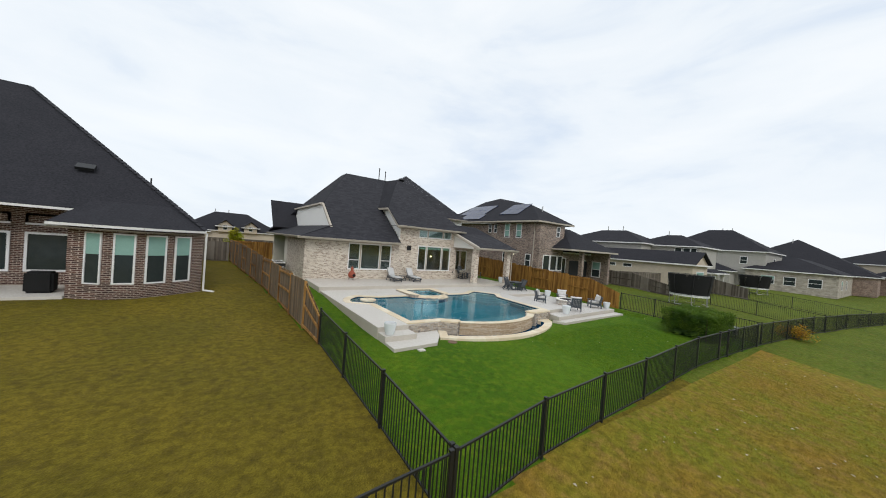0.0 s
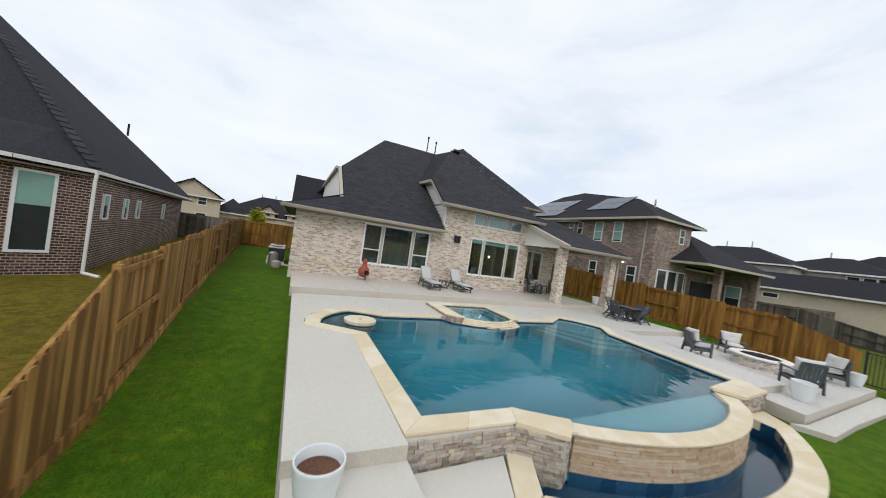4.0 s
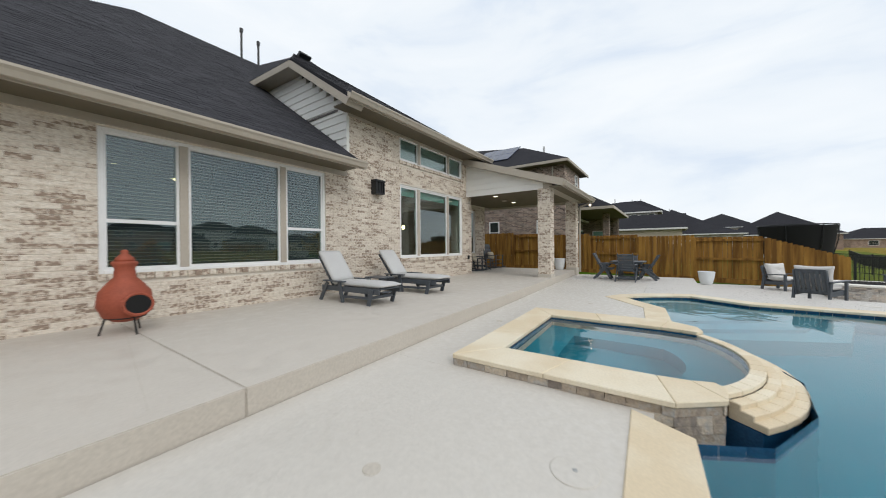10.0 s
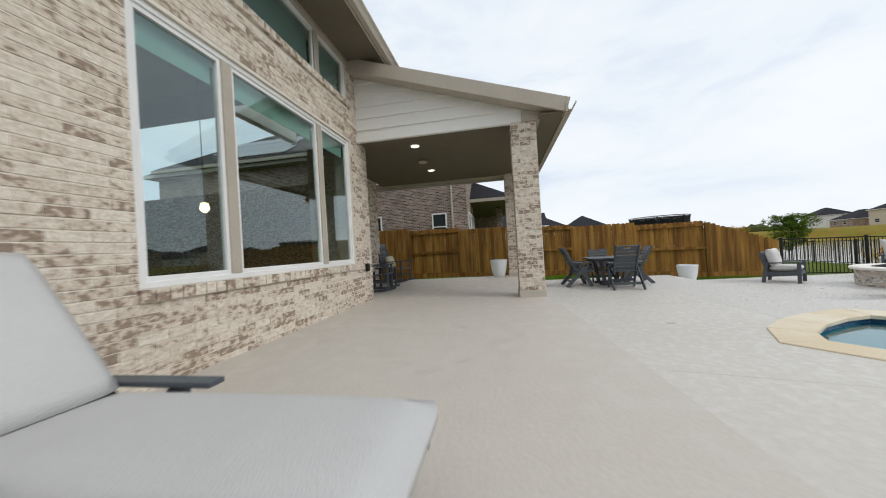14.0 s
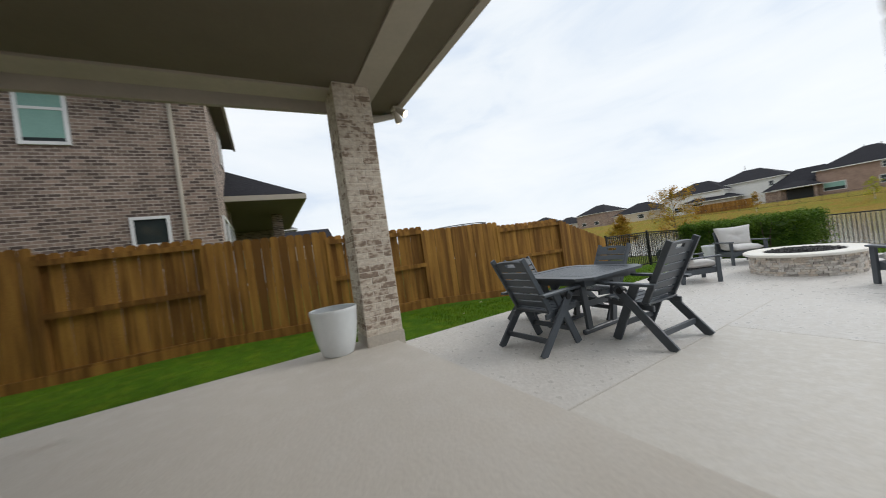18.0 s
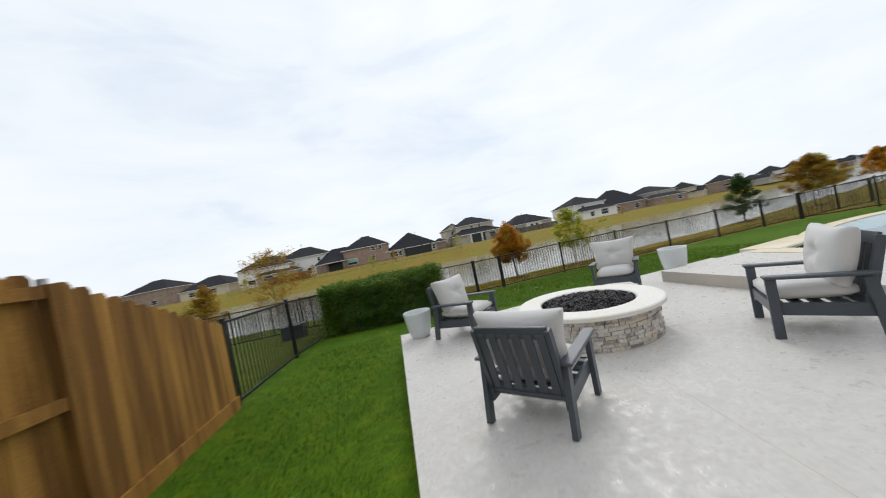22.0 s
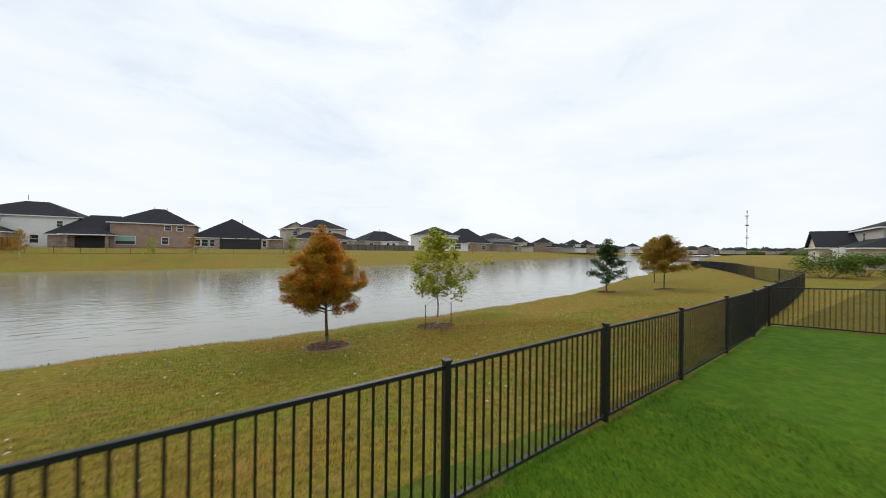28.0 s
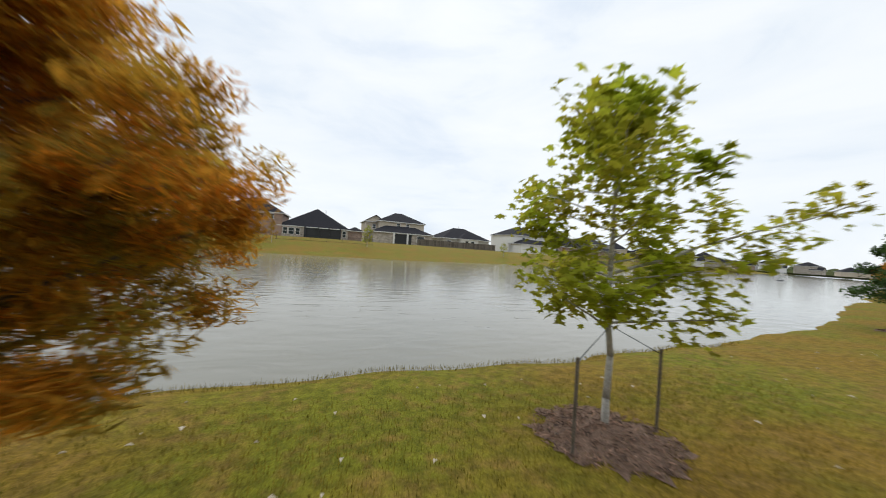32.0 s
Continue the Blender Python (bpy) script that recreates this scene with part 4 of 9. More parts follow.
    w = part("spa_water", bm, M_POOLWATER, spa)
    w.visible_shadow = False
    # curved tiers of the spillway
    for t, (grow, z) in enumerate(((0.085, -0.168), (0.165, -0.208), (0.245, -0.246))):
        front = [p for p in sq_out[3:-3]]
        pts = []
        for x, y in front:
            d = Vector((x - 11.62, y - 19.77)).normalized() * grow
            pts.append((x + d.x, y + d.y))
        for k in range(len(pts) - 1):
            stone(spa, [pts[k], pts[k + 1], front[k + 1], front[k]], z - 0.055, z, M_COPING, "spillway_stone")
    bm = bmesh.new()
    pts = []
    for x, y in front:
        d = Vector((x - 11.62, y - 19.77)).normalized() * 0.215
        pts.append((x + d.x, y + d.y))
    prism(bm, pts + [(x + (11.62 - x) * 0.03, y + (19.77 - y) * 0.03) for x, y in front[::-1]], -1.5, -0.302)
    part("spillway_base", bm, M_TILE, spa)
    return spa


build_spa()


def build_disc():
    t = thing("pool_table", "round cream stone swim-up table standing in the pool", "table", pose(7.36, 18.27, -1.01))
    bm = bmesh.new()
    lathe(bm, [(0.30, 0.15), (0.30, 0.74)], 28)
    part("pedestal", bm, M_TILE, t, "blue tiled pedestal")
    for k in range(10):
        a0, a1 = 36 * k + 0.2, 36 * k + 35.8
        bm = bmesh.new()
        prism(bm, arc_pts(0, 0, 0.41, a0, a1, 5) + arc_pts(0, 0, 0.161, a1, a0, 4), 0.76, 0.83)
        part("wedge_stone", bm, M_COPING, t, bevel=0.006, segs=1)
    bm = bmesh.new()
    lathe(bm, [(0.159, 0.76), (0.159, 0.826), (0.155, 0.83)], 28)
    part("centre_stone", bm, M_COPING, t)
    bm = bmesh.new()
    lathe(bm, [(0.37, 0.73), (0.37, 0.76)], 28)
    part("underplate", bm, M_RISER, t)
    bm = bmesh.new()
    lathe(bm, [(0.045, 0.825), (0.045, 0.835), (0.03, 0.841)], 16)
    part("umbrella_plug", bm, M_METAL, t, "round metal umbrella socket")


build_disc()

# ---- the house ----
BR_L, BR_H, JT = 0.203, 0.0677, 0.008


def brick_cells(u0, u1, z0, z1, holes, seed=1):
    """Bricks of a wall in running bond, as (u0, z0, u1, z1), left out where the holes (u0, z0, u1, z1) lie."""
    rng = random.Random(seed)
    out, row, z = [], 0, z0
    while z < z1 - 0.03:
        zz = min(z + BR_H - JT, z1)
        u = u0 - (BR_L / 2 if row % 2 else 0)
        while u < u1 - 0.02:
            spans = [(max(u, u0), min(u + BR_L - JT, u1))]
            for a, b, c, d in holes:
                nxt = []
                for s, e in spans:
                    if zz <= b + 0.005 or z >= d - 0.005 or e <= a or s >= c:
                        nxt.append((s, e))
                    else:
                        if s < a - 0.03:
                            nxt.append((s, a - 0.004))
                        if e > c + 0.03:
                            nxt.append((c + 0.004, e))
                spans = nxt
            out += [(s, z, e, zz) for s, e in spans if e - s > 0.025]
            u += BR_L
        z += BR_H
        row += 1
    return out


def brick_front(parent, cells, y, mat, near=None, depth=0.02, seed=2):
    """Bricks on a face that looks towards -y; those in the stretch near = (u0, u1, z0, z1) are pieces of their own."""
    rng = random.Random(seed)
    rest, meshes, count = [], {}, 0
    for s, z, e, zz in cells:
        j = rng.uniform(-0.002, 0.002)
        if near and near[0] < s and e < near[1] and near[2] <= z and zz < near[3] and count < 300:
            key = (round(e - s, 2), round(zz - z, 3))
            if key not in meshes:
                bm = bmesh.new()
                box(bm, -key[0] / 2, 0, -key[1] / 2, key[0] / 2, depth + 0.01, key[1] / 2)
                meshes[key] = mesh_of("brick", bm, mat, bevel=0.003, segs=1)
            ob = new("brick", meshes[key])
            ob.location = ((s + e) / 2, y + j, (z + zz) / 2)
            ob.parent = parent
            count += 1
        else:
            rest.append((s, y + j, z, e, y + depth + 0.01, zz))
    joined_boxes("brick_field", rest, mat, parent)


def wall_with_holes(bm, u0, u1, z0, z1, y0, y1, holes):
    """A wall from y0 to y1, cut into blocks round its openings."""
    us = sorted({u0, u1, *[h[0] for h in holes], *[h[2] for h in holes]})
    zs = sorted({z0, z1, *[h[1] for h in holes], *[h[3] for h in holes]})
    us, zs = [u for u in us if u0 <= u <= u1], [z for z in zs if z0 <= z <= z1]
    for a, b in zip(us, us[1:]):
        run = None
        for c, d in zip(zs, zs[1:]):
            mu, mz = (a + b) / 2, (c + d) / 2
            if any(h[0] < mu < h[2] and h[1] < mz < h[3] for h in holes):
                continue
            box(bm, a, y0, c, b, y1, d)


W1 = (8.40, 0.66, 11.76, 2.58)
W2 = (14.10, 0.68, 17.36, 2.72)
W3 = (14.10, 3.36, 17.36, 4.05)
bm = bmesh.new()
wall_with_holes(bm, 5.48, 12.34, -0.4, 2.66, 25.005, 25.30, [W1])
wall_lo = setting("wall_back_low", bm, M_MORTAR, "pale whitewashed brick wall of the single-storey wing", "wall")
bm = bmesh.new()
wall_with_holes(bm, 12.34, 18.0, -0.4, 4.15, 25.005, 25.30, [W2, W3])
wall_hi = setting("wall_back_high", bm, M_MORTAR, "pale whitewashed brick wall of the tall bay", "wall")
bm = bmesh.new()
box(bm, 5.48, 25.30, -0.4, 5.76, 33.0, 2.66)
wall_left = setting("wall_side_left", bm, M_MORTAR, "pale brick side wall", "wall")
bm = bmesh.new()
box(bm, 17.72, 25.30, -0.4, 18.0, 25.95, 2.75)
setting("wall_jamb", bm, M_BRICK, "pale brick return beside the covered patio", "wall")
W4 = (18.45, 0.68, 20.0, 2.54)
bm = bmesh.new()
wall_with_holes(bm, 18.0, 20.9, -0.4, 2.9, 25.955, 26.2, [W4])
wall_rec = setting("wall_recess", bm, M_MORTAR, "pale brick wall under the covered patio", "wall")
bm = bmesh.new()
box(bm, 20.62, 26.2, -0.4, 20.9, 40, 2.9)
setting("wall_side_right", bm, M_BRICK, "pale brick side wall", "wall")
bm = bmesh.new()
box(bm, 5.48, 39.7, -0.4, 20.9, 40, 2.66)
setting("wall_front", bm, M_MORTAR, "pale brick wall on the street side", "wall")

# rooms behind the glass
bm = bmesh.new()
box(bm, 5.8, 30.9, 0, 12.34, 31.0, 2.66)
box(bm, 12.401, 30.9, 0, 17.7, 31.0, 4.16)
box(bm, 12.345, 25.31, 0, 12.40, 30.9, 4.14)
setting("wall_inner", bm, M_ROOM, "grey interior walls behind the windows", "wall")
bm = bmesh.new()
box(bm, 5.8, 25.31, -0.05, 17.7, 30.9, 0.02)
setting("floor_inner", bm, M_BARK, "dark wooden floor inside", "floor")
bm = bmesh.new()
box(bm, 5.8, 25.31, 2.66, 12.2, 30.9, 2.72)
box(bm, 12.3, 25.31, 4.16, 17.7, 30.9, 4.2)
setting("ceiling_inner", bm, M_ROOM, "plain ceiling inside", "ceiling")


def window_unit(name, rect, y, splits, rails, label, shade=0.0, blinds=False, cloth=None):
    """A window in a wall that looks towards -y: outer frame, mullions at splits, rails inside some lights, panes, sill."""
    u0, z0, u1, z1 = rect
    win = thing(name, label, "window", kind="structure")
    f = 0.05
    bm = bmesh.new()
    box(bm, u0, y + 0.03, z0, u0 + f, y + 0.12, z1)
    box(bm, u1 - f, y + 0.03, z0, u1, y + 0.12, z1)
    box(bm, u0 + f, y + 0.03, z0, u1 - f, y + 0.12, z0 + f)
    box(bm, u0 + f, y + 0.03, z1 - f, u1 - f, y + 0.12, z1)
    part("window_frame", bm, M_FRAME, win, bevel=0.006, segs=1)
    edges = [u0 + f] + splits + [u1 - f]
    for s in splits:
        part("mullion", one_box(s - 0.055, y + 0.026, z0 + f, s + 0.055, y + 0.11, z1 - f), M_TRIM, win, "taupe mullion board", bevel=0.004, segs=1)
    for k, (a, b) in enumerate(zip(edges, edges[1:])):
        a2 = a + (0.055 if k else 0.0)
        b2 = b - (0.055 if k < len(edges) - 2 else 0.0)
        bm = bmesh.new()
        g = 0.035
        box(bm, a2, y + 0.045, z0 + f, a2 + g, y + 0.10, z1 - f)
        box(bm, b2 - g, y + 0.045, z0 + f, b2, y + 0.10, z1 - f)
        box(bm, a2 + g, y + 0.045, z0 + f, b2 - g, y + 0.10, z0 + f + g)
        box(bm, a2 + g, y + 0.045, z1 - f - g, b2 - g, y + 0.10, z1 - f)
        if k in rails:
            zm = rails[k]
            box(bm, a2 + g, y + 0.04, zm - 0.025, b2 - g, y + 0.10, zm + 0.025)
        part("sash", bm, M_FRAME, win)
        pane = part("pane", one_box(a2 + g - 0.004, y + 0.066, z0 + f + g - 0.004, b2 - g + 0.004, y + 0.078, z1 - f - g + 0.004), M_GLASS, win, "clear double-glazed pane")
        pane.visible_shadow = False
        # a roller shade; in the transom, an added sheet that paints its brightness
        if shade:
            part("roller_shade", one_box(a2 + g, y + 0.13, z1 - f - shade, b2 - g, y + 0.135, z1 - f), cloth or M_SHADE, win, "pale green roller shade or transom brightness sheet")
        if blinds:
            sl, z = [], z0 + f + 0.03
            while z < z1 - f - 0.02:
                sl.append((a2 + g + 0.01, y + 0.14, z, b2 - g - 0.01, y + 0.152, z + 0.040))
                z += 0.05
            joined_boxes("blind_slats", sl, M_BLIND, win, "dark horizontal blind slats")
            joined_boxes("slat_edges", [(p[0], p[1] - 0.003, p[5] + 0.001, p[3], p[1] + 0.006, p[5] + 0.005) for p in sl], M_GREYSIDE, win, "pale edges of the blind slats")
    bm = bmesh.new()
    u = u0 - 0.02
    while u < u1 + 0.02:
        box(bm, u, y - 0.035, z0 - 0.085, min(u + 0.085, u1 + 0.02), y + 0.05, z0 - 0.002)
        u += 0.095
    part("window_sill", bm, M_BRICK, win, "rowlock brick sill")
    return win


window_unit("window_1", W1, 25.0, [9.31, 10.85], {0: 1.36, 2: 1.36}, "white triple window with grey blinds", blinds=True)
window_unit("window_2", W2, 25.0, [14.94, 16.48], {}, "white triple window with raised green shades", shade=0.24)
# no shades here: added pale sheets give the panes their bright look
window_unit("window_3", W3, 25.0, [14.98, 16.52], {}, "white triple transom window with pale brightness sheets", shade=0.59, cloth=M_TRANSOM_BRIGHT)
window_unit("window_4", W4, 25.95, [19.22], {}, "white window under the covered patio")

lo_cells = brick_cells(5.46, 12.34, -0.02, 2.62, [(W1[0], W1[1] - 0.09, W1[2], W1[3])], 1)
hi_cells = brick_cells(12.34, 18.0, -0.02, 4.13, [(W2[0], W2[1] - 0.09, W2[2], W2[3]), (W3[0], W3[1] - 0.09, W3[2], W3[3])], 2)
rec_cells = brick_cells(18.0, 20.9, -0.02, 2.75, [(W4[0], W4[1] - 0.09, W4[2], W4[3])], 3)


def side_bricks(parent, cells, x, mat, depth=0.02):
    """Bricks on a face that looks towards -x."""
    joined_boxes("bricks", [(x, s, z, x + depth, e, zz) for s, z, e, zz in cells], mat, parent)


side_bricks(wall_left, brick_cells(25.02, 31.5, -0.3, 2.62, [], 4), 5.46, M_BRICK)

# roofs
ROOF_SLOPE = 0.666


def shingles(parent, poly, seed, expo=0.14, mat=None):
    """Shingle tabs in courses on a roof plane given by its outline (3D, counter-clockwise from above); poly[0] to poly[1] is the eave."""
    rng = random.Random(seed)
    pts = [Vector(p) for p in poly]
    o = pts[0]
    e = (pts[1] - pts[0]).normalized()
    nrm = (pts[1] - pts[0]).cross(pts[-1] - pts[0]).normalized()
    if nrm.z < 0:
        nrm.negate()
    up = nrm.cross(e).normalized()
    if up.z < 0:
        up.negate()
    flat = [((p - o).dot(e), (p - o).dot(up)) for p in pts]
    vmax = max(v for _, v in flat)
    vs, fs = [], []
    v, row = 0.0, 0
    while v < vmax:
        vm = v + expo * 0.55
        xs = []
        for (a, b), (c, d) in zip(flat, flat[1:] + flat[:1]):
            if (b <= vm < d) or (d <= vm < b):
                xs.append(a + (c - a) * (vm - b) / (d - b))
        xs.sort()
        for s0, s1 in zip(xs[::2], xs[1::2]):
            u = s0
            while u < s1 - 0.02:
                w = min(s1, u + rng.uniform(0.18, 0.46))
                lift = rng.choice((0.002, 0.004, 0.006))
                q = len(vs)
                for uu, vv, h in ((u + 0.003, v, 0.004 + lift), (w - 0.003, v, 0.004 + lift), (w - 0.003, v + expo, 0.005), (u + 0.003, v + expo, 0.005), (u + 0.003, v, 0.0), (w - 0.003, v, 0.0)):
                    vs.append(tuple(o + e * uu + up * vv + nrm * h))
                fs += [(q, q + 1, q + 2, q + 3), (q + 4, q + 5, q + 1, q), (q + 5, q + 2, q + 1), (q + 4, q, q + 3)]
                u = w
        v += expo
        row += 1
    return joined("shingles", vs, fs, mat or M_SHINGLE, parent)


def roof_plane(parent, poly, seed=None, thick=0.12):
    bm = bmesh.new()
    slab(bm, poly, thick)
    ob = part("roof_plane", bm, M_ROOF, parent)
    if seed is not None:
        shingles(parent, poly, seed)
    return ob


def zr(y):
    return 2.80 + ROOF_SLOPE * (y - 24.36)


roof = thing("roof", "steep charcoal shingle roof of the pale brick house", "roof", kind="structure")
roof_plane(roof, [(4.95, 24.36, 2.80), (12.22, 24.36, 2.80), (12.22, 28.9, zr(28.9)), (14.9, 33.8, zr(33.8)), (10.6, 33.8, zr(33.8)), (7.38, 28.45, zr(28.45)), (7.38, 25.6, zr(25.6))], 11)
# wing to the left: hip towards the side yard
roof_plane(roof, [(4.95, 41.0, 2.80), (4.95, 24.36, 2.80), (7.35, 25.75, 3.73), (7.35, 41.0, 3.73)], 12)
# back slope and ridge end, left slope above the gable
roof_plane(roof, [(7.36, 39.2, zr(28.45)), (7.36, 28.45, zr(28.45)), (10.6, 33.8, zr(33.8)), (10.6, 35.5, zr(33.8))])
roof_plane(roof, [(20, 41, 3.0), (5, 41, 3.0), (10.6, 33.8, 9.08), (15, 33.8, 9.08)])
# tall bay: front slope, left eave slope, right slope
BAY = [(11.92, 24.36, 4.16), (18.3, 24.36, 4.16), (15.15, 31.9, 9.05), (11.92, 26.55, 5.62)]
roof_plane(roof, BAY, 13)
roof_plane(roof, [(11.92, 28.9, 5.70), (11.92, 26.55, 5.62), (15.15, 31.9, 9.05), (14.6, 33.6, 9.0)])
roof_plane(roof, [(18.3, 24.36, 4.16), (18.6, 40, 4.16), (15.15, 33.6, 9.05), (15.15, 31.9, 9.05)])
# main hip behind the covered patio, its eave above the patio roof
roof_plane(roof, [(17.2, 27.9, 5.50), (21.2, 27.9, 5.50), (16.5, 33.3, 9.16), (15.15, 31.9, 9.02)], 16)
roof_plane(roof, [(21.2, 27.9, 5.50), (21.2, 40, 5.50), (16.5, 36, 9.16), (16.5, 33.3, 9.16)])
# far wing towards the street
roof_plane(roof, [(5.0, 37.2, 3.4), (10.0, 37.2, 3.4), (10.0, 40.2, 6.15), (5.0, 40.2, 6.15)])
# covered patio roof
roof_plane(roof, [(17.42, 21.55, 2.94), (22.0, 21.55, 2.94), (22.0, 25.0, 4.08), (17.42, 25.0, 4.08)], 15)
roof_plane(roof, [(18.3, 25.0, 4.08), (22.0, 25.0, 4.08), (22.0, 27.5, 4.9), (18.3, 27.5, 4.9)])

# gable end with white boards on the left, and its trim
bm = bmesh.new()
slab(bm, [(7.24, 25.7, 3.6), (7.24, 38.9, 3.6), (7.24, 38.9, 5.36), (7.24, 28.45, 5.36)][::-1], 0.1)
setting("gable_left", bm, M_SIDING, "white boarded gable end above the low roof", "gable")
bm = bmesh.new()
beam(bm, (7.27, 25.6, zr(25.6) - 0.12), (7.27, 28.45, zr(28.45) - 0.12), 0.16, 0.14)
beam(bm, (7.2, 28.45, zr(28.45) - 0.12), (7.2, 39.0, zr(28.45) - 0.12), 0.28, 0.14)
setting("trim_gable_left", bm, M_TRIM, "taupe rake board", "trim")

# white lap siding on the tall bay's side
bay_side = thing("siding_bay", "white lap siding on the side of the tall bay", "siding", kind="structure")
z = 2.95
while z < 5.55:
    z1 = min(z + 0.19, 5.58)
    ya = max(24.998, 24.58 + (z1 - 4.05) / 0.66)
    yb = 24.36 + (z1 - 2.80) / ROOF_SLOPE - 0.02
    if yb - ya > 0.05:
        bm = bmesh.new()
        v = [bm.verts.new(p) for p in ((12.318, ya, z), (12.318, yb, z), (12.338, yb, z1), (12.338, ya, z1), (12.40, ya, z), (12.40, yb, z), (12.40, yb, z1), (12.40, ya, z1))]
        for f in ((0, 1, 2, 3), (4, 7, 6, 5), (0, 4, 5, 1), (3, 2, 6, 7), (0, 3, 7, 4), (1, 5, 6, 2)):
            bm.faces.new([v[i] for i in f])
        part("siding_board", bm, M_SIDING, bay_side)
    z += 0.185
bm = bmesh.new()
beam(bm, (12.12, 24.45, 4.02), (12.12, 26.62, 5.52), 0.42, 0.16)
beam(bm, (12.12, 26.62, 5.52), (12.12, 28.95, 5.60), 0.42, 0.16)
setting("trim_bay", bm, M_TRIM, "taupe rake board and soffit of the tall bay", "trim")

# covered patio: side boards, ceiling, beams
por_side = thing("siding_patio", "white lap siding above the covered patio", "siding", kind="structure")
z = 2.78
while z < 3.95:
    z1 = min(z + 0.205, 3.98)
    ya, yt = max(22.0, 21.55 + (z - 2.80) / 0.33), max(22.0, 21.55 + (z1 - 2.80) / 0.33)
    bm = bmesh.new()
    v = [bm.verts.new(p) for p in ((17.628, ya, z), (17.628, 25.0, z), (17.655, 25.0, z1), (17.655, yt, z1), (17.70, ya, z), (17.70, 25.0, z), (17.70, 25.0, z1), (17.70, yt, z1))]
    for f in ((0, 1, 2, 3), (4, 7, 6, 5), (0, 4, 5, 1), (3, 2, 6, 7), (0, 3, 7, 4), (1, 5, 6, 2)):
        bm.faces.new([v[i] for i in f])
    part("siding_board", bm, M_SIDING, por_side)
    z += 0.20
# ceiling and soffit boards carry their shade in the darkened taupe
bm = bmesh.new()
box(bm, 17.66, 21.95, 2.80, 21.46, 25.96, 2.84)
setting("ceiling_patio", bm, M_SHADED_SOFFIT, "taupe board ceiling of the covered patio", "ceiling")
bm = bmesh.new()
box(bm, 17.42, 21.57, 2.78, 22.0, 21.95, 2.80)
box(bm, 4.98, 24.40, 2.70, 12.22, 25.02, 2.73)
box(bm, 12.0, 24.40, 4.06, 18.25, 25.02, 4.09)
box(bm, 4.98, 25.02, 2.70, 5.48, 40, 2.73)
setting("soffit", bm, M_SHADED_SOFFIT, "taupe soffit boards under the eaves", "soffit")
bm = bmesh.new()
box(bm, 17.60, 21.92, 2.775, 21.72, 22.2, 2.95)
box(bm, 21.45, 22.2, 2.775, 21.72, 26, 2.95)
beam(bm, (17.50, 21.53, 2.87), (17.50, 25.0, 4.02), 0.24, 0.21)
setting("trim_patio", bm, M_TRIM, "taupe beam and rake board of the covered patio", "trim")
bm = bmesh.new()
box(bm, 5.46, 24.97, 2.60, 12.3, 25.02, 2.71)
box(bm, 12.36, 24.97, 4.0, 18.0, 25.02, 4.07)
setting("trim_frieze", bm, M_TRIM, "taupe frieze boards at the wall tops", "trim")


def gutter(p, q, label):
    """An ogee gutter along an eave, open at the top."""
    g = thing("gutter", label, "gutter", kind="structure")
    p, q = Vector(p), Vector(q)
    d = (q - p).normalized()
    s = Vector((d.y, -d.x, 0))
    prof = [(0.0, 0.0), (0.0, -0.12), (0.07, -0.12), (0.10, -0.06), (0.125, -0.03), (0.125, 0.0), (0.115, 0.0), (0.11, -0.03), (0.065, -0.11), (0.01, -0.11), (0.01, 0.0)]
    bm = bmesh.new()
    rings = [[bm.verts.new(o + s * a + Vector((0, 0, b))) for a, b in prof] for o in (p, q)]
    n = len(prof)
    for k in range(n):
        j = (k + 1) % n
        bm.faces.new((rings[0][k], rings[0][j], rings[1][j], rings[1][k]))
    bm.faces.new(rings[0][::-1])
    bm.faces.new(rings[1])
    part("trough", bm, M_TRIM, g)
    bm = bmesh.new()
    beam(bm, p - s * 0.015 + Vector((0, 0, -0.06)), q - s * 0.015 + Vector((0, 0, -0.06)), 0.025, 0.16)
    part("fascia", bm, M_TRIM, g)
    return g


bm = bmesh.new()
box(bm, 18.35, 28.3, 4.2, 20.88, 28.5, 5.42)
setting("wall_upper", bm, M_SIDING, "white boarded wall above the patio roof", "wall")
gutter((17.9, 27.9, 5.50), (21.25, 27.9, 5.50), "taupe gutter along the upper eave")
gutter((4.90, 24.36, 2.80), (12.28, 24.36, 2.80), "taupe gutter along the low eave")
gutter((11.86, 24.36, 4.16), (18.36, 24.36, 4.16), "taupe gutter along the tall eave")
gutter((17.36, 21.55, 2.90), (22.05, 21.55, 2.90), "taupe gutter along the covered patio")
gutter((4.95, 41.0, 2.80), (4.95, 24.36, 2.80), "taupe gutter along the side eave")
gutter((22.0, 21.55, 2.90), (22.0, 27.0, 2.90), "taupe gutter at the covered patio's end")
for (a, b, c) in (((21.95, 21.5, 2.78), (21.82, 22.0, 2.6), (21.82, 22.0, -0.1)),):
    ds = thing("downspout", "taupe downspout at the wall", "downspout", kind="structure")
    bm = bmesh.new()
    beam(bm, a, b, 0.07, 0.06)
    part("elbow", bm, M_TRIM, ds)
    bm = bmesh.new()
    beam(bm, b, c, 0.07, 0.06, up=(0, 1, 0))
    part("pipe", bm, M_TRIM, ds)

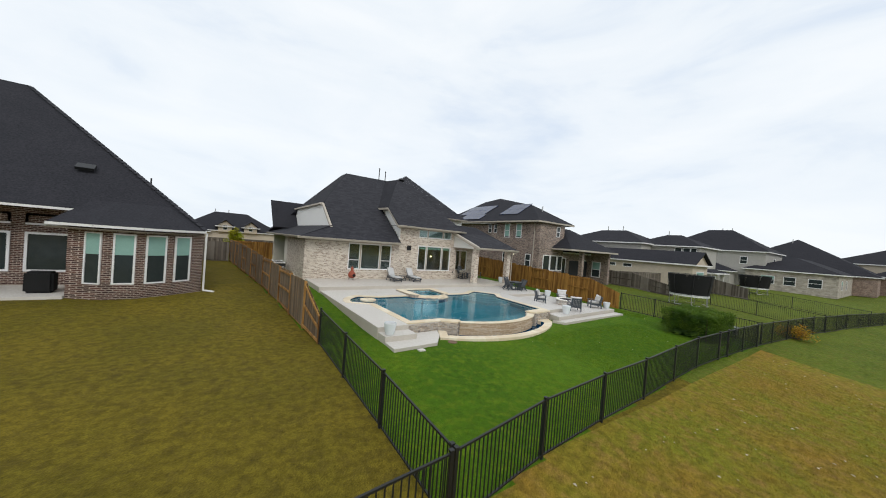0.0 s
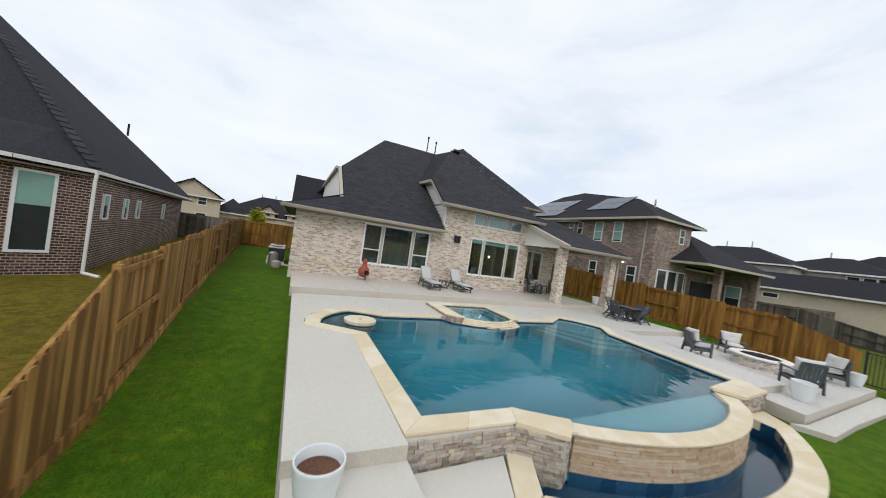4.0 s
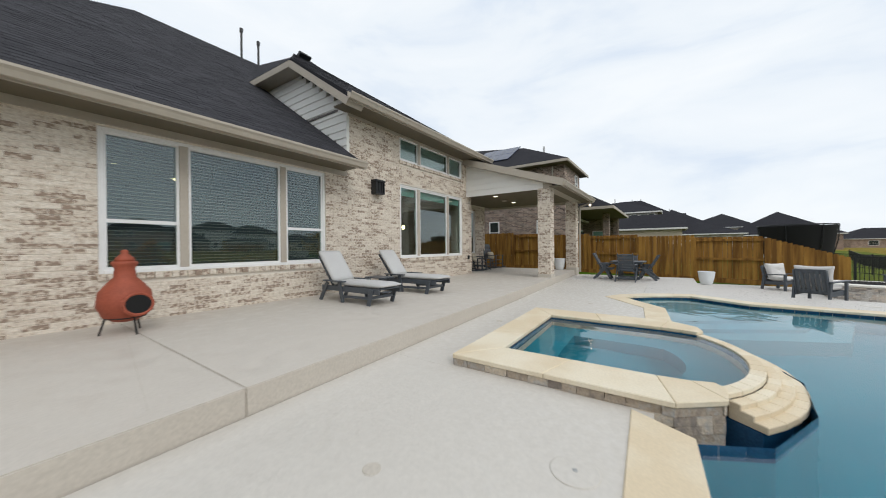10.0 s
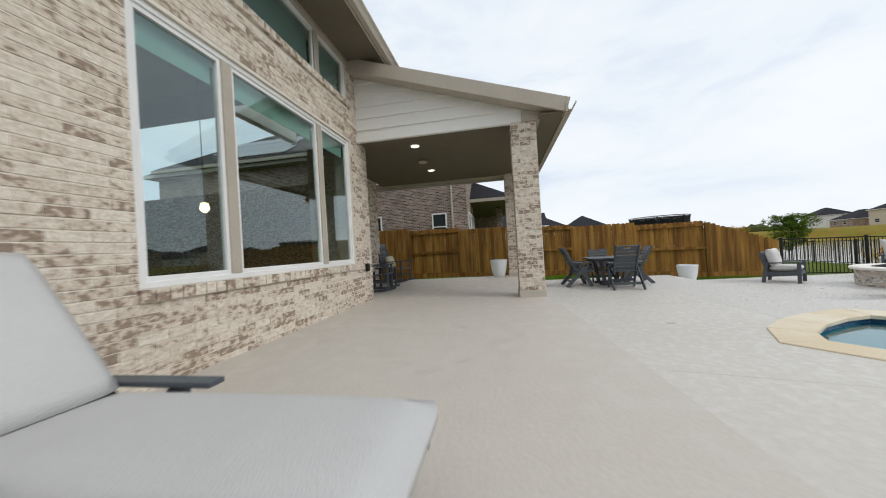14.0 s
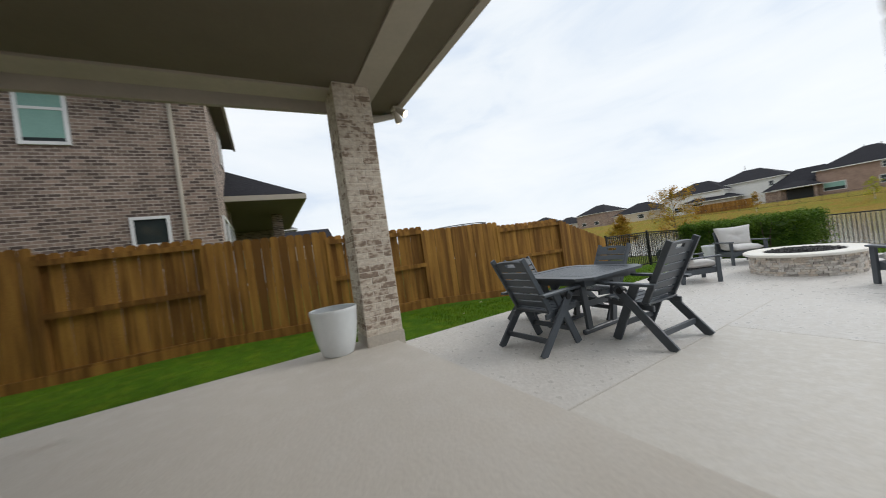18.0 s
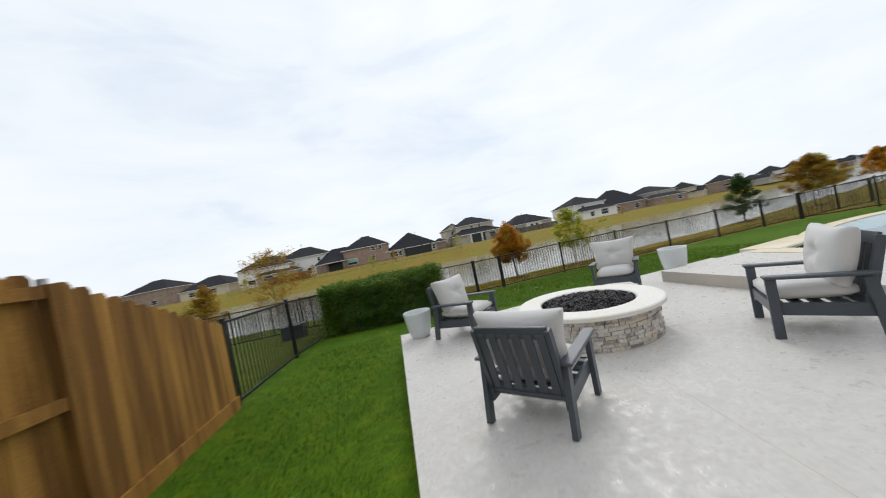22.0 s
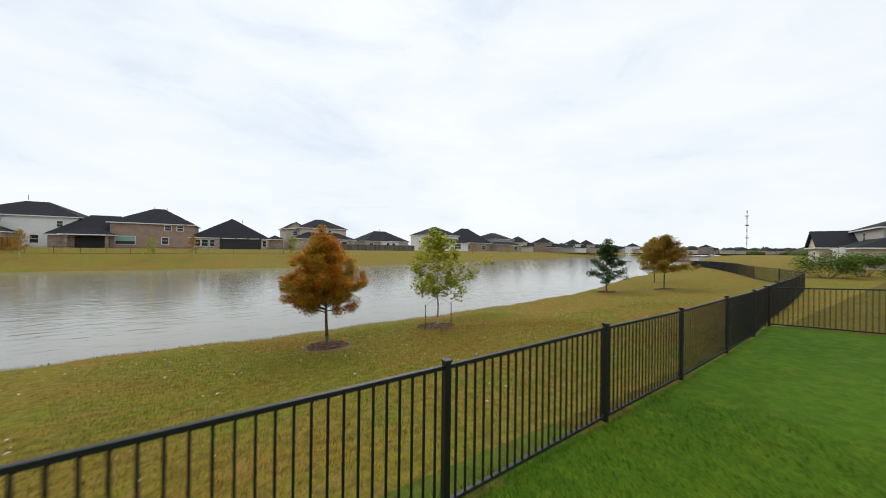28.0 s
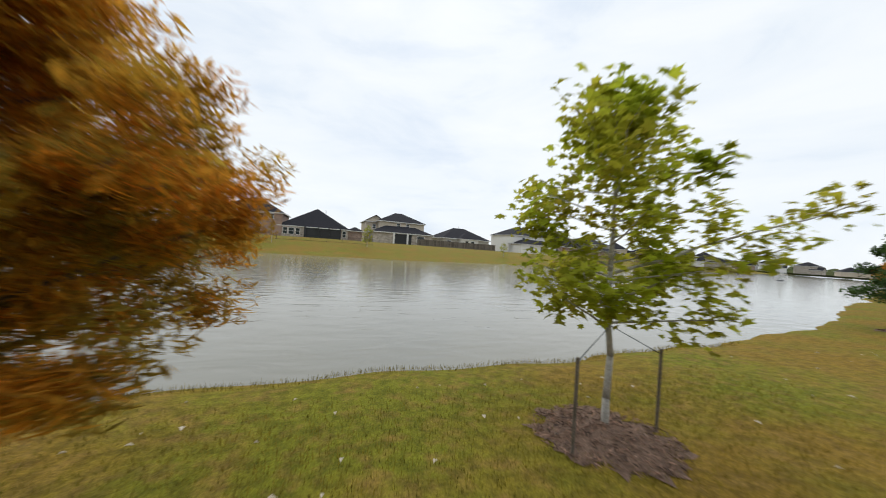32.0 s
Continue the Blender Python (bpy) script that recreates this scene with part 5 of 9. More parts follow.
# roof vents
for x, y, zt in ((13.87, 33.6, 10.15), (14.55, 33.6, 9.95)):
    v = thing("vent_pipe", "thin dark roof vent pipe", "vent pipe", pose(x, y, 8.9))
    bm = bmesh.new()
    tube(bm, (0, 0, 0), (0, 0, zt - 8.9), 0.045)
    part("pipe", bm, M_BLACK, v)
    bm = bmesh.new()
    tube(bm, (0, 0, zt - 8.9 - 0.12), (0, 0, zt - 8.9 + 0.04), 0.07)
    part("cap", bm, M_BLACK, v)
v = thing("roof_vent", "low dark box vent near the ridge", "roof vent", pose(15.35, 31.5, 8.85, -33))
part("hood", one_box(-0.2, -0.2, 0.08, 0.2, 0.2, 0.26), M_BLACK, v, bevel=0.02)
part("base", one_box(-0.26, -0.26, 0.0, 0.26, 0.26, 0.08), M_BLACK, v)

# wall lantern
lan = thing("wall_lantern", "black metal box lantern on the brick wall", "wall lamp", pose(13.19, 25.0, 2.47))
part("back_plate", one_box(-0.14, -0.03, -0.17, 0.14, 0.0, 0.17), M_BLACK, lan, bevel=0.006)
part("hood", one_box(-0.17, -0.20, 0.13, 0.17, -0.03, 0.175), M_BLACK, lan, bevel=0.006)
part("tray", one_box(-0.15, -0.19, -0.175, 0.15, -0.03, -0.14), M_BLACK, lan, bevel=0.006)
for dx in (-0.135, -0.035, 0.065, 0.135):
    part("bar", one_box(dx - 0.012, -0.185, -0.14, dx + 0.012, -0.165, 0.13), M_BLACK, lan)
for dx in (-0.135, 0.135):
    part("side_glass", one_box(dx - 0.004, -0.165, -0.14, dx + 0.004, -0.03, 0.13), M_DARK, lan)
part("lamp_glass", one_box(-0.12, -0.15, -0.13, 0.12, -0.145, 0.12), M_DARK, lan, "smoked dark glass")

# wall socket near the corner
so = thing("wall_outlet", "black outdoor outlet cover on the brick", "outlet", pose(17.74, 25.0, 0.60))
part("cover", one_box(-0.05, -0.05, -0.07, 0.05, 0.0, 0.07), M_BLACK, so, bevel=0.01)

# ceiling lights of the covered patio
for x, y in ((18.2, 24.1), (20.1, 24.2)):
    c = thing("ceiling_light", "round recessed ceiling light, lit", "ceiling light", pose(x, y, 2.80), group="patio ceiling lights")
    bm = bmesh.new()
    lathe(bm, [(0.095, -0.012), (0.095, 0.0)], 24)
    part("trim_ring", bm, M_FRAME, c)
    bm = bmesh.new()
    lathe(bm, [(0.07, -0.016), (0.07, -0.012)], 24)
    part("lens", bm, M_LAMPGLOW, c)
c = thing("smoke_detector", "round plate on the patio ceiling", "detector", pose(19.15, 24.18, 2.75))
bm = bmesh.new()
lathe(bm, [(0.09, -0.02), (0.10, 0.0)], 24)
part("disc", bm, M_TRIM, c)

# lamps inside
for x, y, z0 in ((14.9, 28.2, 4.0), (15.7, 28.4, 4.0), (16.5, 28.3, 4.0), (9.0, 27.6, 2.64), (10.2, 28.6, 2.64)):
    c = thing("ceiling_light", "small lit ceiling lamp inside", "ceiling light", pose(x, y, z0), group="indoor lamps")
    bm = bmesh.new()
    lathe(bm, [(0.09, -0.02), (0.09, 0.0)], 20)
    part("lens", bm, M_PENDANT, c)
for x, y in ((14.6, 29.6), (15.4, 29.6), (16.9, 27.4)):
    c = thing("pendant_lamp", "small lit glass pendant inside", "pendant lamp", pose(x, y, 1.75), group="indoor pendants")
    bm = bmesh.new()
    tube(bm, (0, 0, 0.08), (0, 0, 2.3), 0.006)
    part("cord", bm, M_BLACK, c)
    bm = bmesh.new()
    lathe(bm, [(0.02, -0.08), (0.07, -0.02), (0.05, 0.08)], 14)
    part("bulb", bm, M_PENDANT, c)

# brick pillars of the covered patio
def pillar(x0, y0, x1, y1, label):
    p = thing("pillar", label, "pillar", kind="structure", group="patio pillars")
    part("plinth", one_box(x0 - 0.018, y0 - 0.018, -0.2, x1 + 0.018, y1 + 0.018, 0.105), M_RISER, p, "concrete plinth", bevel=0.008)
    part("core", one_box(x0 - 0.004, y0 - 0.004, 0.1, x1 + 0.004, y1 + 0.004, 2.80), M_MORTAR, p)
    meshes, upper = {}, []
    z, row = 0.108, 0
    while z < 2.75:
        zz = min(z + BR_H - JT, 2.79)
        spans = []
        for axis_, lo, hi in (("x", x0, x1), ("y", y0, y1)):
            cuts = [lo - JT / 2, lo + (hi - lo) * 0.45, hi + JT / 2] if row % 2 else [lo - JT / 2, lo + (hi - lo) * 0.23, lo + (hi - lo) * 0.68, hi + JT / 2]
            for face in (0, 1):
                k2 = [(p + JT / 2, q - JT / 2) for p, q in zip(cuts, cuts[1:])]
                for s, e in k2:
                    spans.append((axis_, face, s, e))
        for ax, face, s, e in spans:
            if z > 1.95:
                if ax == "x":
                    yy = y0 - 0.008 if face == 0 else y1 - 0.032
                    upper.append((s, yy, z, e, yy + 0.04, zz))
                else:
                    xx = x0 - 0.008 if face == 0 else x1 - 0.032
                    upper.append((xx, s, z, xx + 0.04, e, zz))
                continue
            key = (ax, face, round(e - s, 3), round(zz - z, 3))
            if key not in meshes:
                bm = bmesh.new()
                a = key[2] / 2
                h = key[3] / 2
                if ax == "x":
                    box(bm, -a, -0.02, -h, a, 0.02, h)
                else:
                    box(bm, -0.02, -a, -h, 0.02, a, h)
                meshes[key] = mesh_of("brick", bm, M_BRICK, bevel=0.003, segs=1)
            ob = new("brick", meshes[key])
            if ax == "x":
                ob.location = ((s + e) / 2, (y0 if face == 0 else y1) + (0.012 if face == 0 else -0.012), (z + zz) / 2)
            else:
                ob.location = ((x0 if face == 0 else x1) + (0.012 if face == 0 else -0.012), (s + e) / 2, (z + zz) / 2)
            ob.parent = p
        z += BR_H
        row += 1
    joined_boxes("brick_field", upper, M_BRICK, p)
    return p

# ---- iron fences ----
def iron_panels(name, pts, label, height=1.165, lift=0.06, bar=0.1, group="iron fences", post_w=0.055, single=True):
    """A black picket fence from post to post."""
    f = thing(name, label, "fence", group=group)
    picket = mesh_of("picket", one_box(-0.008, -0.008, lift, 0.008, 0.008, height - 0.02), M_BLACK)
    count = 0
    for i, (x, y) in enumerate(pts):
        z = ground_z(x, y)
        bm = bmesh.new()
        box(bm, x - post_w / 2, y - post_w / 2, z - 0.1, x + post_w / 2, y + post_w / 2, z + height + 0.03)
        box(bm, x - post_w / 2 - 0.007, y - post_w / 2 - 0.007, z + height + 0.03, x + post_w / 2 + 0.007, y + post_w / 2 + 0.007, z + height + 0.045)
        part("post", bm, M_BLACK, f)
    for (xa, ya), (xb, yb) in zip(pts, pts[1:]):
        za, zb = ground_z(xa, ya), ground_z(xb, yb)
        a, b = Vector((xa, ya, za)), Vector((xb, yb, zb))
        for h in (height, lift + 0.02):
            bm = bmesh.new()
            beam(bm, a + Vector((0, 0, h - 0.015)), b + Vector((0, 0, h - 0.015)), 0.032, 0.034)
            part("rail", bm, M_BLACK, f)
        n = max(2, round((b - a).length / bar))
        rest = []
        for k in range(1, n):
            p = a.lerp(b, k / n)
            if single and count < 300:
                ob = new("picket", picket)
                ob.parent = f
                ob.location = p
                count += 1
            else:
                rest.append((p.x - 0.008, p.y - 0.008, p.z + lift, p.x + 0.008, p.y + 0.008, p.z + height - 0.02))
        if rest:
            joined_boxes("picket_field", rest, M_BLACK, f)
    return f


FRONT = [(3.75, 5.86), (6.16, 6.19), (8.60, 6.35), (11.04, 6.46), (13.48, 6.59), (15.91, 6.71), (18.35, 6.70)]
iron_panels("iron_fence", FRONT, "black iron picket fence along the lake side of the yard")
iron_panels("iron_gate", [(18.42, 6.70), (19.36, 6.67)], "black iron picket gate between two posts")
iron_panels("iron_fence", [(19.42, 6.66), (21.3, 6.58), (23.3, 6.48)], "black iron picket fence behind the hedge")
iron_panels("iron_fence", [(24.42, 13.8), (24.36, 11.6), (24.3, 9.2), (24.2, 6.5)], "black iron picket fence between the neighbouring lawns")
iron_panels("iron_fence", [(3.74, 5.95), (3.73, 8.33), (3.72, 10.72), (3.71, 13.25)], "black iron picket fence at the side of the yard")
far_r = [(23.4, 6.48), (25.8, 6.35), (28.3, 6.15), (31.0, 5.9), (33.4, 5.7), (35.9, 5.4), (38.3, 5.1), (41, 4.8), (44, 4.4), (47, 4.0), (51, 3.4), (56, 2.6), (62, 1.6), (70, 0.2)]
iron_panels("iron_fence", far_r, "black iron picket fence following the lake", bar=0.12, single=False)
far_l = [(3.65, 5.84), (1.2, 5.6), (-1.2, 5.35), (-3.7, 5.1), (-6.1, 4.8), (-8.5, 4.5), (-10.9, 4.2), (-13.6, 3.85), (-17.6, 1.9), (-22, -0.6), (-28, -3.4), (-34, -6.2), (-40, -8.8), (-45, -11.1), (-55, -16), (-68, -22)]
iron_panels("iron_fence", far_l, "black iron picket fence of the next yards along the lake", bar=0.12, single=False)
iron_panels("iron_fence", [(39.5, 15.5), (38.2, 12.5), (37.2, 9.2), (36.4, 5.5)], "black iron picket fence between far lawns", bar=0.12, single=False)
iron_panels("iron_fence", [(51, 12.5), (50.2, 9), (49.6, 4.0)], "black iron picket fence between far lawns", bar=0.14, single=False)


# ---- cedar fences ----
def picket_mesh(h, w=0.138, mat=None):
    bm = bmesh.new()
    t = 0.016
    pts = [(-w / 2, 0), (w / 2, 0), (w / 2, h - 0.03), (w / 2 - 0.03, h), (-w / 2 + 0.03, h), (-w / 2, h - 0.03)]
    lo = [bm.verts.new((x, -t / 2, z)) for x, z in pts]
    hi = [bm.verts.new((x, t / 2, z)) for x, z in pts]
    bm.faces.new(lo)
    bm.faces.new(hi[::-1])
    for k in range(6):
        j = (k + 1) % 6
        bm.faces.new((lo[j], lo[k], hi[k], hi[j]))
    me = mesh_of("picket", bm, mat or M_CEDAR)
    if mat in (M_CEDAR, M_CEDARPALE):
        me.materials.append(M_CEDARGREY)
        me.polygons[1].material_index = 1
    return me


def wood_fence(name, pts, label, mat, tops, single=(), seed=4, panel=2.42, flip=0):
    """Good-neighbour fence: panels take their pickets in turn on either side of the rails. tops: top height at each point of pts.
    single: (s0, s1), the stretch whose pickets are pieces of their own; the rest is joined panel by panel."""
    rng = random.Random(seed)
    f = thing(name, label, "fence", group="wooden fences")
    cache = {}
    s_at, count = 0.0, 0
    pan = flip
    for (a, ta), (b, tb) in zip(zip(pts, tops), zip(pts[1:], tops[1:])):
        a, b = Vector(a), Vector(b)
        ln = (b - a).length
        d = (b - a).normalized()
        nrm = Vector((d.y, -d.x))
        yaw = math.degrees(math.atan2(d.y, d.x))
        k = max(1, round(ln / panel))
        for i in range(k):
            p, q = a.lerp(b, i / k), a.lerp(b, (i + 1) / k)
            side = 1 if pan % 2 else -1
            pan += 1
            zp, zq = ground_z(*p), ground_z(*q)
            tp, tq = ta + (tb - ta) * i / k, ta + (tb - ta) * (i + 1) / k
            level = abs(tb - ta) < 0.3
            if level:
                tp = tq = (tp + tq) / 2
            bm = bmesh.new()
            box(bm, p.x - 0.045, p.y - 0.045, zp - 0.1, p.x + 0.045, p.y + 0.045, tp - 0.03)
            part("post", bm, mat, f)
            if mat is M_CEDAR and side > 0:
                bm = bmesh.new()
                tube(bm, (p.x - nrm.x * 0.03, p.y - nrm.y * 0.03, zp - 0.1), (p.x - nrm.x * 0.03, p.y - nrm.y * 0.03, tp + 0.015), 0.03, seg=10)
                part("steel_post", bm, M_METAL, f, "galvanised steel post")
            for frac in (0.08, 0.52, 0.93):
                bm = bmesh.new()
                z0, z1 = zp + (tp - zp) * frac, zq + (tq - zq) * frac
                o = nrm * (-side * 0.03)
                beam(bm, (p.x + o.x, p.y + o.y, z0), (q.x + o.x, q.y + o.y, z1), 0.04, 0.085)
                part("rail", bm, mat, f)
            bm = bmesh.new()
            o = nrm * 0.045
            beam(bm, (p.x + o.x, p.y + o.y, zp + 0.08), (q.x + o.x, q.y + o.y, zq + 0.08), 0.03, 0.16)
            part("kickboard", bm, mat, f)
            m = max(1, round((q - p).length / 0.143))
            vs, fs = [], []
            for j in range(m):
                c = p.lerp(q, (j + 0.5) / m)
                zb = zp + (zq - zp) * (j + 0.5) / m + 0.10
                zt = tp + (tq - tp) * (j + 0.5) / m + rng.uniform(-0.008, 0.008)
                h = round((zt - zb) / 0.02) * 0.02
                s_here = s_at + ln * (i + (j + 0.5) / m) / k
                off_ = nrm * (side * (0.018 + rng.uniform(-0.002, 0.002)))
                mw = Matrix.Translation((c.x + off_.x, c.y + off_.y, zt - h)) @ Euler((0, radians(rng.uniform(-0.25, 0.25)), radians(yaw))).to_matrix().to_4x4()
                if h not in cache:
                    cache[h] = picket_mesh(h, mat=mat)
                if single and single[0] < s_here < single[1] and count < 300:
                    ob = new("picket", cache[h])
                    ob.parent = f
                    ob.matrix_local = mw
                    count += 1
                else:
                    o2 = len(vs)
                    vs += [tuple(mw @ v.co) for v in cache[h].vertices]
                    fs += [tuple(o2 + w for w in pl.vertices) for pl in cache[h].polygons]
            if fs:
                joined("picket_field", vs, fs, mat, f)
        s_at += ln
    return f


WEST = [(3.60 - 0.077 * 2.03 * k, 15.25 + 2.03 * k) for k in range(13)]
WEST_TOPS = [min(1.80, 1.18 + 0.075 * k) for k in range(13)]
wood_fence("wooden_fence", WEST, "pale honey cedar picket fence between the side yards", M_CEDARPALE, WEST_TOPS, (0, 30), 21)
wood_fence("wooden_fence", [(3.71, 13.35), (3.605, 15.19)], "pale honey cedar picket fence panel sloping down to the iron fence", M_CEDARPALE, [0.34, 1.16], (0, 3), 20, flip=1)
wood_fence("wooden_fence", [(1.73, 39.7), (5.4, 39.9)], "cedar picket fence closing the side yard", M_CEDAR, [1.75, 1.75], (), 22)
EAST = [(24.27 + 0.067 * 2.03 * k, 16.05 + 2.03 * k) for k in range(15)]
EAST_TOPS = [min(1.90, 1.24 + 0.095 * k) for k in range(15)]
wood_fence("wooden_fence", EAST[::-1], "stained cedar picket fence along the dining terrace", M_CEDAR, EAST_TOPS[::-1], (0.1, 28.6), 23, flip=1)
wood_fence("wooden_fence", [(24.26, 15.99), (24.40, 13.9)], "cedar picket fence sloping down to the iron fence", M_CEDAR, [1.24, 0.50], (0, 3), 24, flip=1)
wood_fence("wooden_fence", [(1.6, 39.0), (-3.0, 40.2), (-9, 41)], "weathered grey picket fence behind the neighbour", M_GREYWOOD, [1.6, 1.6, 1.6], (), 25)
wood_fence("wooden_fence", [(-2, 52), (40, 52)], "weathered picket fence at the rear plots", M_GREYWOOD, [1.6, 1.6], (), 26)
wood_fence("wooden_fence", [(41.5, 32), (40.2, 20.5), (39.6, 16.0)], "weathered grey picket fence between far yards", M_GREYWOOD, [1.5, 1.4, 0.5], (), 27)
wood_fence("wooden_fence", [(54.5, 24), (52.0, 16), (51.1, 12.6)], "weathered grey picket fence between far yards", M_GREYWOOD, [1.4, 1.3, 0.6], (), 28)
wood_fence("wooden_fence", [(41.5, 22.5), (54, 20.5)], "weathered grey picket fence in a far yard", M_GREYWOOD, [1.4, 1.4], (), 29)

# ---- furniture ----
def cushion(bm, cx, cy, cz, w, d, h, tuft=(), puff=0.03, n=10):
    """A soft block with rounded edges, fuller in the middle; tuft: places (x, y in -1..1) on its top that are buttoned down."""
    def shape(u, v, s):
        r = (1 - abs(u) ** 6) ** 0.5 * (1 - abs(v) ** 6) ** 0.5 if abs(u) < 1 and abs(v) < 1 else 0.0
        z = s * (h / 2) * (0.35 + 0.65 * r)
        z += s * puff * (1 - u * u) * (1 - v * v)
        if s > 0:
            for a, b in tuft:
                q = (u - a) ** 2 + (v - b) ** 2
                z -= 0.06 * math.exp(-q * 12) + 0.010 * math.exp(-q * 3) * math.sin(5 * math.atan2(v - b, u - a + 1e-6) + 0.7) * min(1, q * 20)
        return z

    top, bot = {}, {}
    for i in range(n + 1):
        for j in range(n + 1):
            u, v = -1 + 2 * i / n, -1 + 2 * j / n
            k = 1 - 0.03 * (abs(u) ** 8 + abs(v) ** 8)
            x, y = cx + u * w / 2 * k, cy + v * d / 2 * k
            top[i, j] = bm.verts.new((x, y, cz + shape(u, v, 1)))
            bot[i, j] = bm.verts.new((x, y, cz + shape(u, v, -1)))
    for i in range(n):
        for j in range(n):
            bm.faces.new((top[i, j], top[i + 1, j], top[i + 1, j + 1], top[i, j + 1]))
            bm.faces.new((bot[i, j], bot[i, j + 1], bot[i + 1, j + 1], bot[i + 1, j]))
    for i in range(n):
        bm.faces.new((bot[i, 0], bot[i + 1, 0], top[i + 1, 0], top[i, 0]))
        bm.faces.new((bot[i + 1, n], bot[i, n], top[i, n], top[i + 1, n]))
        bm.faces.new((bot[0, i + 1], bot[0, i], top[0, i], top[0, i + 1]))
        bm.faces.new((bot[n, i], bot[n, i + 1], top[n, i + 1], top[n, i]))


def bar(name, parent, p, q, w, h, mat=None, up=(0, 0, 1), bevel=0.004, label=""):
    bm = bmesh.new()
    beam(bm, p, q, w, h, up)
    return part(name, bm, mat or M_GREYRECYC, parent, label, bevel=bevel, segs=1)


def tilted(part_ob, pivot, deg):
    part_ob.matrix_local = Matrix.Translation(pivot) @ Euler((radians(deg), 0, 0)).to_matrix().to_4x4()
    return part_ob


def lounger(m, label):
    """Chaise with its head at +y (towards the wall) and foot at -y; origin on the ground under its middle."""
    t = thing("chaise_lounge", label, "lounge chair", m, group="pool loungers")
    w = 0.30
    for s in (-1, 1):
        bar("side_rail", t, (s * w, -0.95, 0.29), (s * w, 0.62, 0.29), 0.035, 0.11)
        bar("leg", t, (s * (w + 0.035), -0.71, 0.0), (s * (w + 0.035), -0.79, 0.33), 0.032, 0.085, up=(0, 1, 0))
        bar("leg", t, (s * (w + 0.035), -0.03, 0.0), (s * (w + 0.035), 0.07, 0.44), 0.032, 0.085, up=(0, 1, 0))
        bar("leg", t, (s * (w + 0.035), 0.64, 0.0), (s * (w + 0.035), 0.42, 0.42), 0.032, 0.085, up=(0, 1, 0))
        bar("arm", t, (s * (w + 0.05), -0.10, 0.455), (s * (w + 0.05), 0.50, 0.455), 0.085, 0.026)
        bar("back_side", t, (s * (w - 0.05), 0.34, 0.34), (s * (w - 0.05), 0.78, 0.99), 0.03, 0.055)
        bar("stretcher", t, (s * (w + 0.01), -0.76, 0.15), (s * (w + 0.01), 0.03, 0.13), 0.03, 0.055)
    for y in (-0.93, -0.5, -0.1, 0.3):
        bar("seat_slat", t, (-w, y, 0.345), (w, y, 0.345), 0.09, 0.022, up=(0, 0, 1))
    bar("foot_stretcher", t, (-w, -0.755, 0.16), (w, -0.755, 0.16), 0.03, 0.06)
    for k in range(4):
        f = 0.12 + 0.25 * k
        bar("back_slat", t, (-w + 0.05, 0.34 + 0.44 * f, 0.34 + 0.65 * f), (w - 0.05, 0.34 + 0.44 * f, 0.34 + 0.65 * f), 0.02, 0.09, up=(0, 0.55, 0.83))
    bm = bmesh.new()
    cushion(bm, 0, -0.33, 0.405, 0.62, 1.38, 0.10, puff=0.012)
    part("seat_cushion", bm, M_LOUNGE, t, "pale grey seat cushion", smooth=True)
    bm = bmesh.new()
    cushion(bm, 0, 0.40, 0.0, 0.60, 0.84, 0.09, puff=0.012)
    ob = part("back_cushion", bm, M_LOUNGE, t, "pale grey back cushion", smooth=True)
    tilted(ob, (0, 0.30, 0.44), 55)
    return t


lounger(pose(11.50, 23.80, 0, 0, 0, 0) @ Matrix.Diagonal((0.84, 0.97, 0.83, 1)), "slate grey slatted chaise lounge with pale cushions")
lounger(pose(13.11, 23.83, 0, 0, 0, 0) @ Matrix.Diagonal((0.84, 0.97, 0.83, 1)), "slate grey chaise lounge, its back raised")


def side_table(m):
    t = thing("side_table", "low slate grey folding side table between loungers", "side table", m)
    bm = bmesh.new()
    prism(bm, [(-0.31, -0.16), (-0.24, -0.22), (0.24, -0.22), (0.31, -0.16), (0.31, 0.16), (0.24, 0.22), (-0.24, 0.22), (-0.31, 0.16)], 0.415, 0.44)
    part("tabletop", bm, M_GREYRECYC, t, bevel=0.008)
    for s in (-1, 1):
        bar("leg", t, (-0.22, s * 0.17, 0.0), (0.18, s * 0.17, 0.41), 0.03, 0.055)
        bar("leg", t, (0.22, s * 0.13, 0.0), (-0.18, s * 0.13, 0.41), 0.03, 0.055)
    for x in (-0.2, 0.2):
        bar("stretcher", t, (x, -0.16, 0.06), (x, 0.16, 0.06), 0.025, 0.05)
    return t


side_table(pose(12.34, 24.0, 0, 0, 0, 88) @ Matrix.Diagonal((0.95, 0.95, 0.83, 1)))


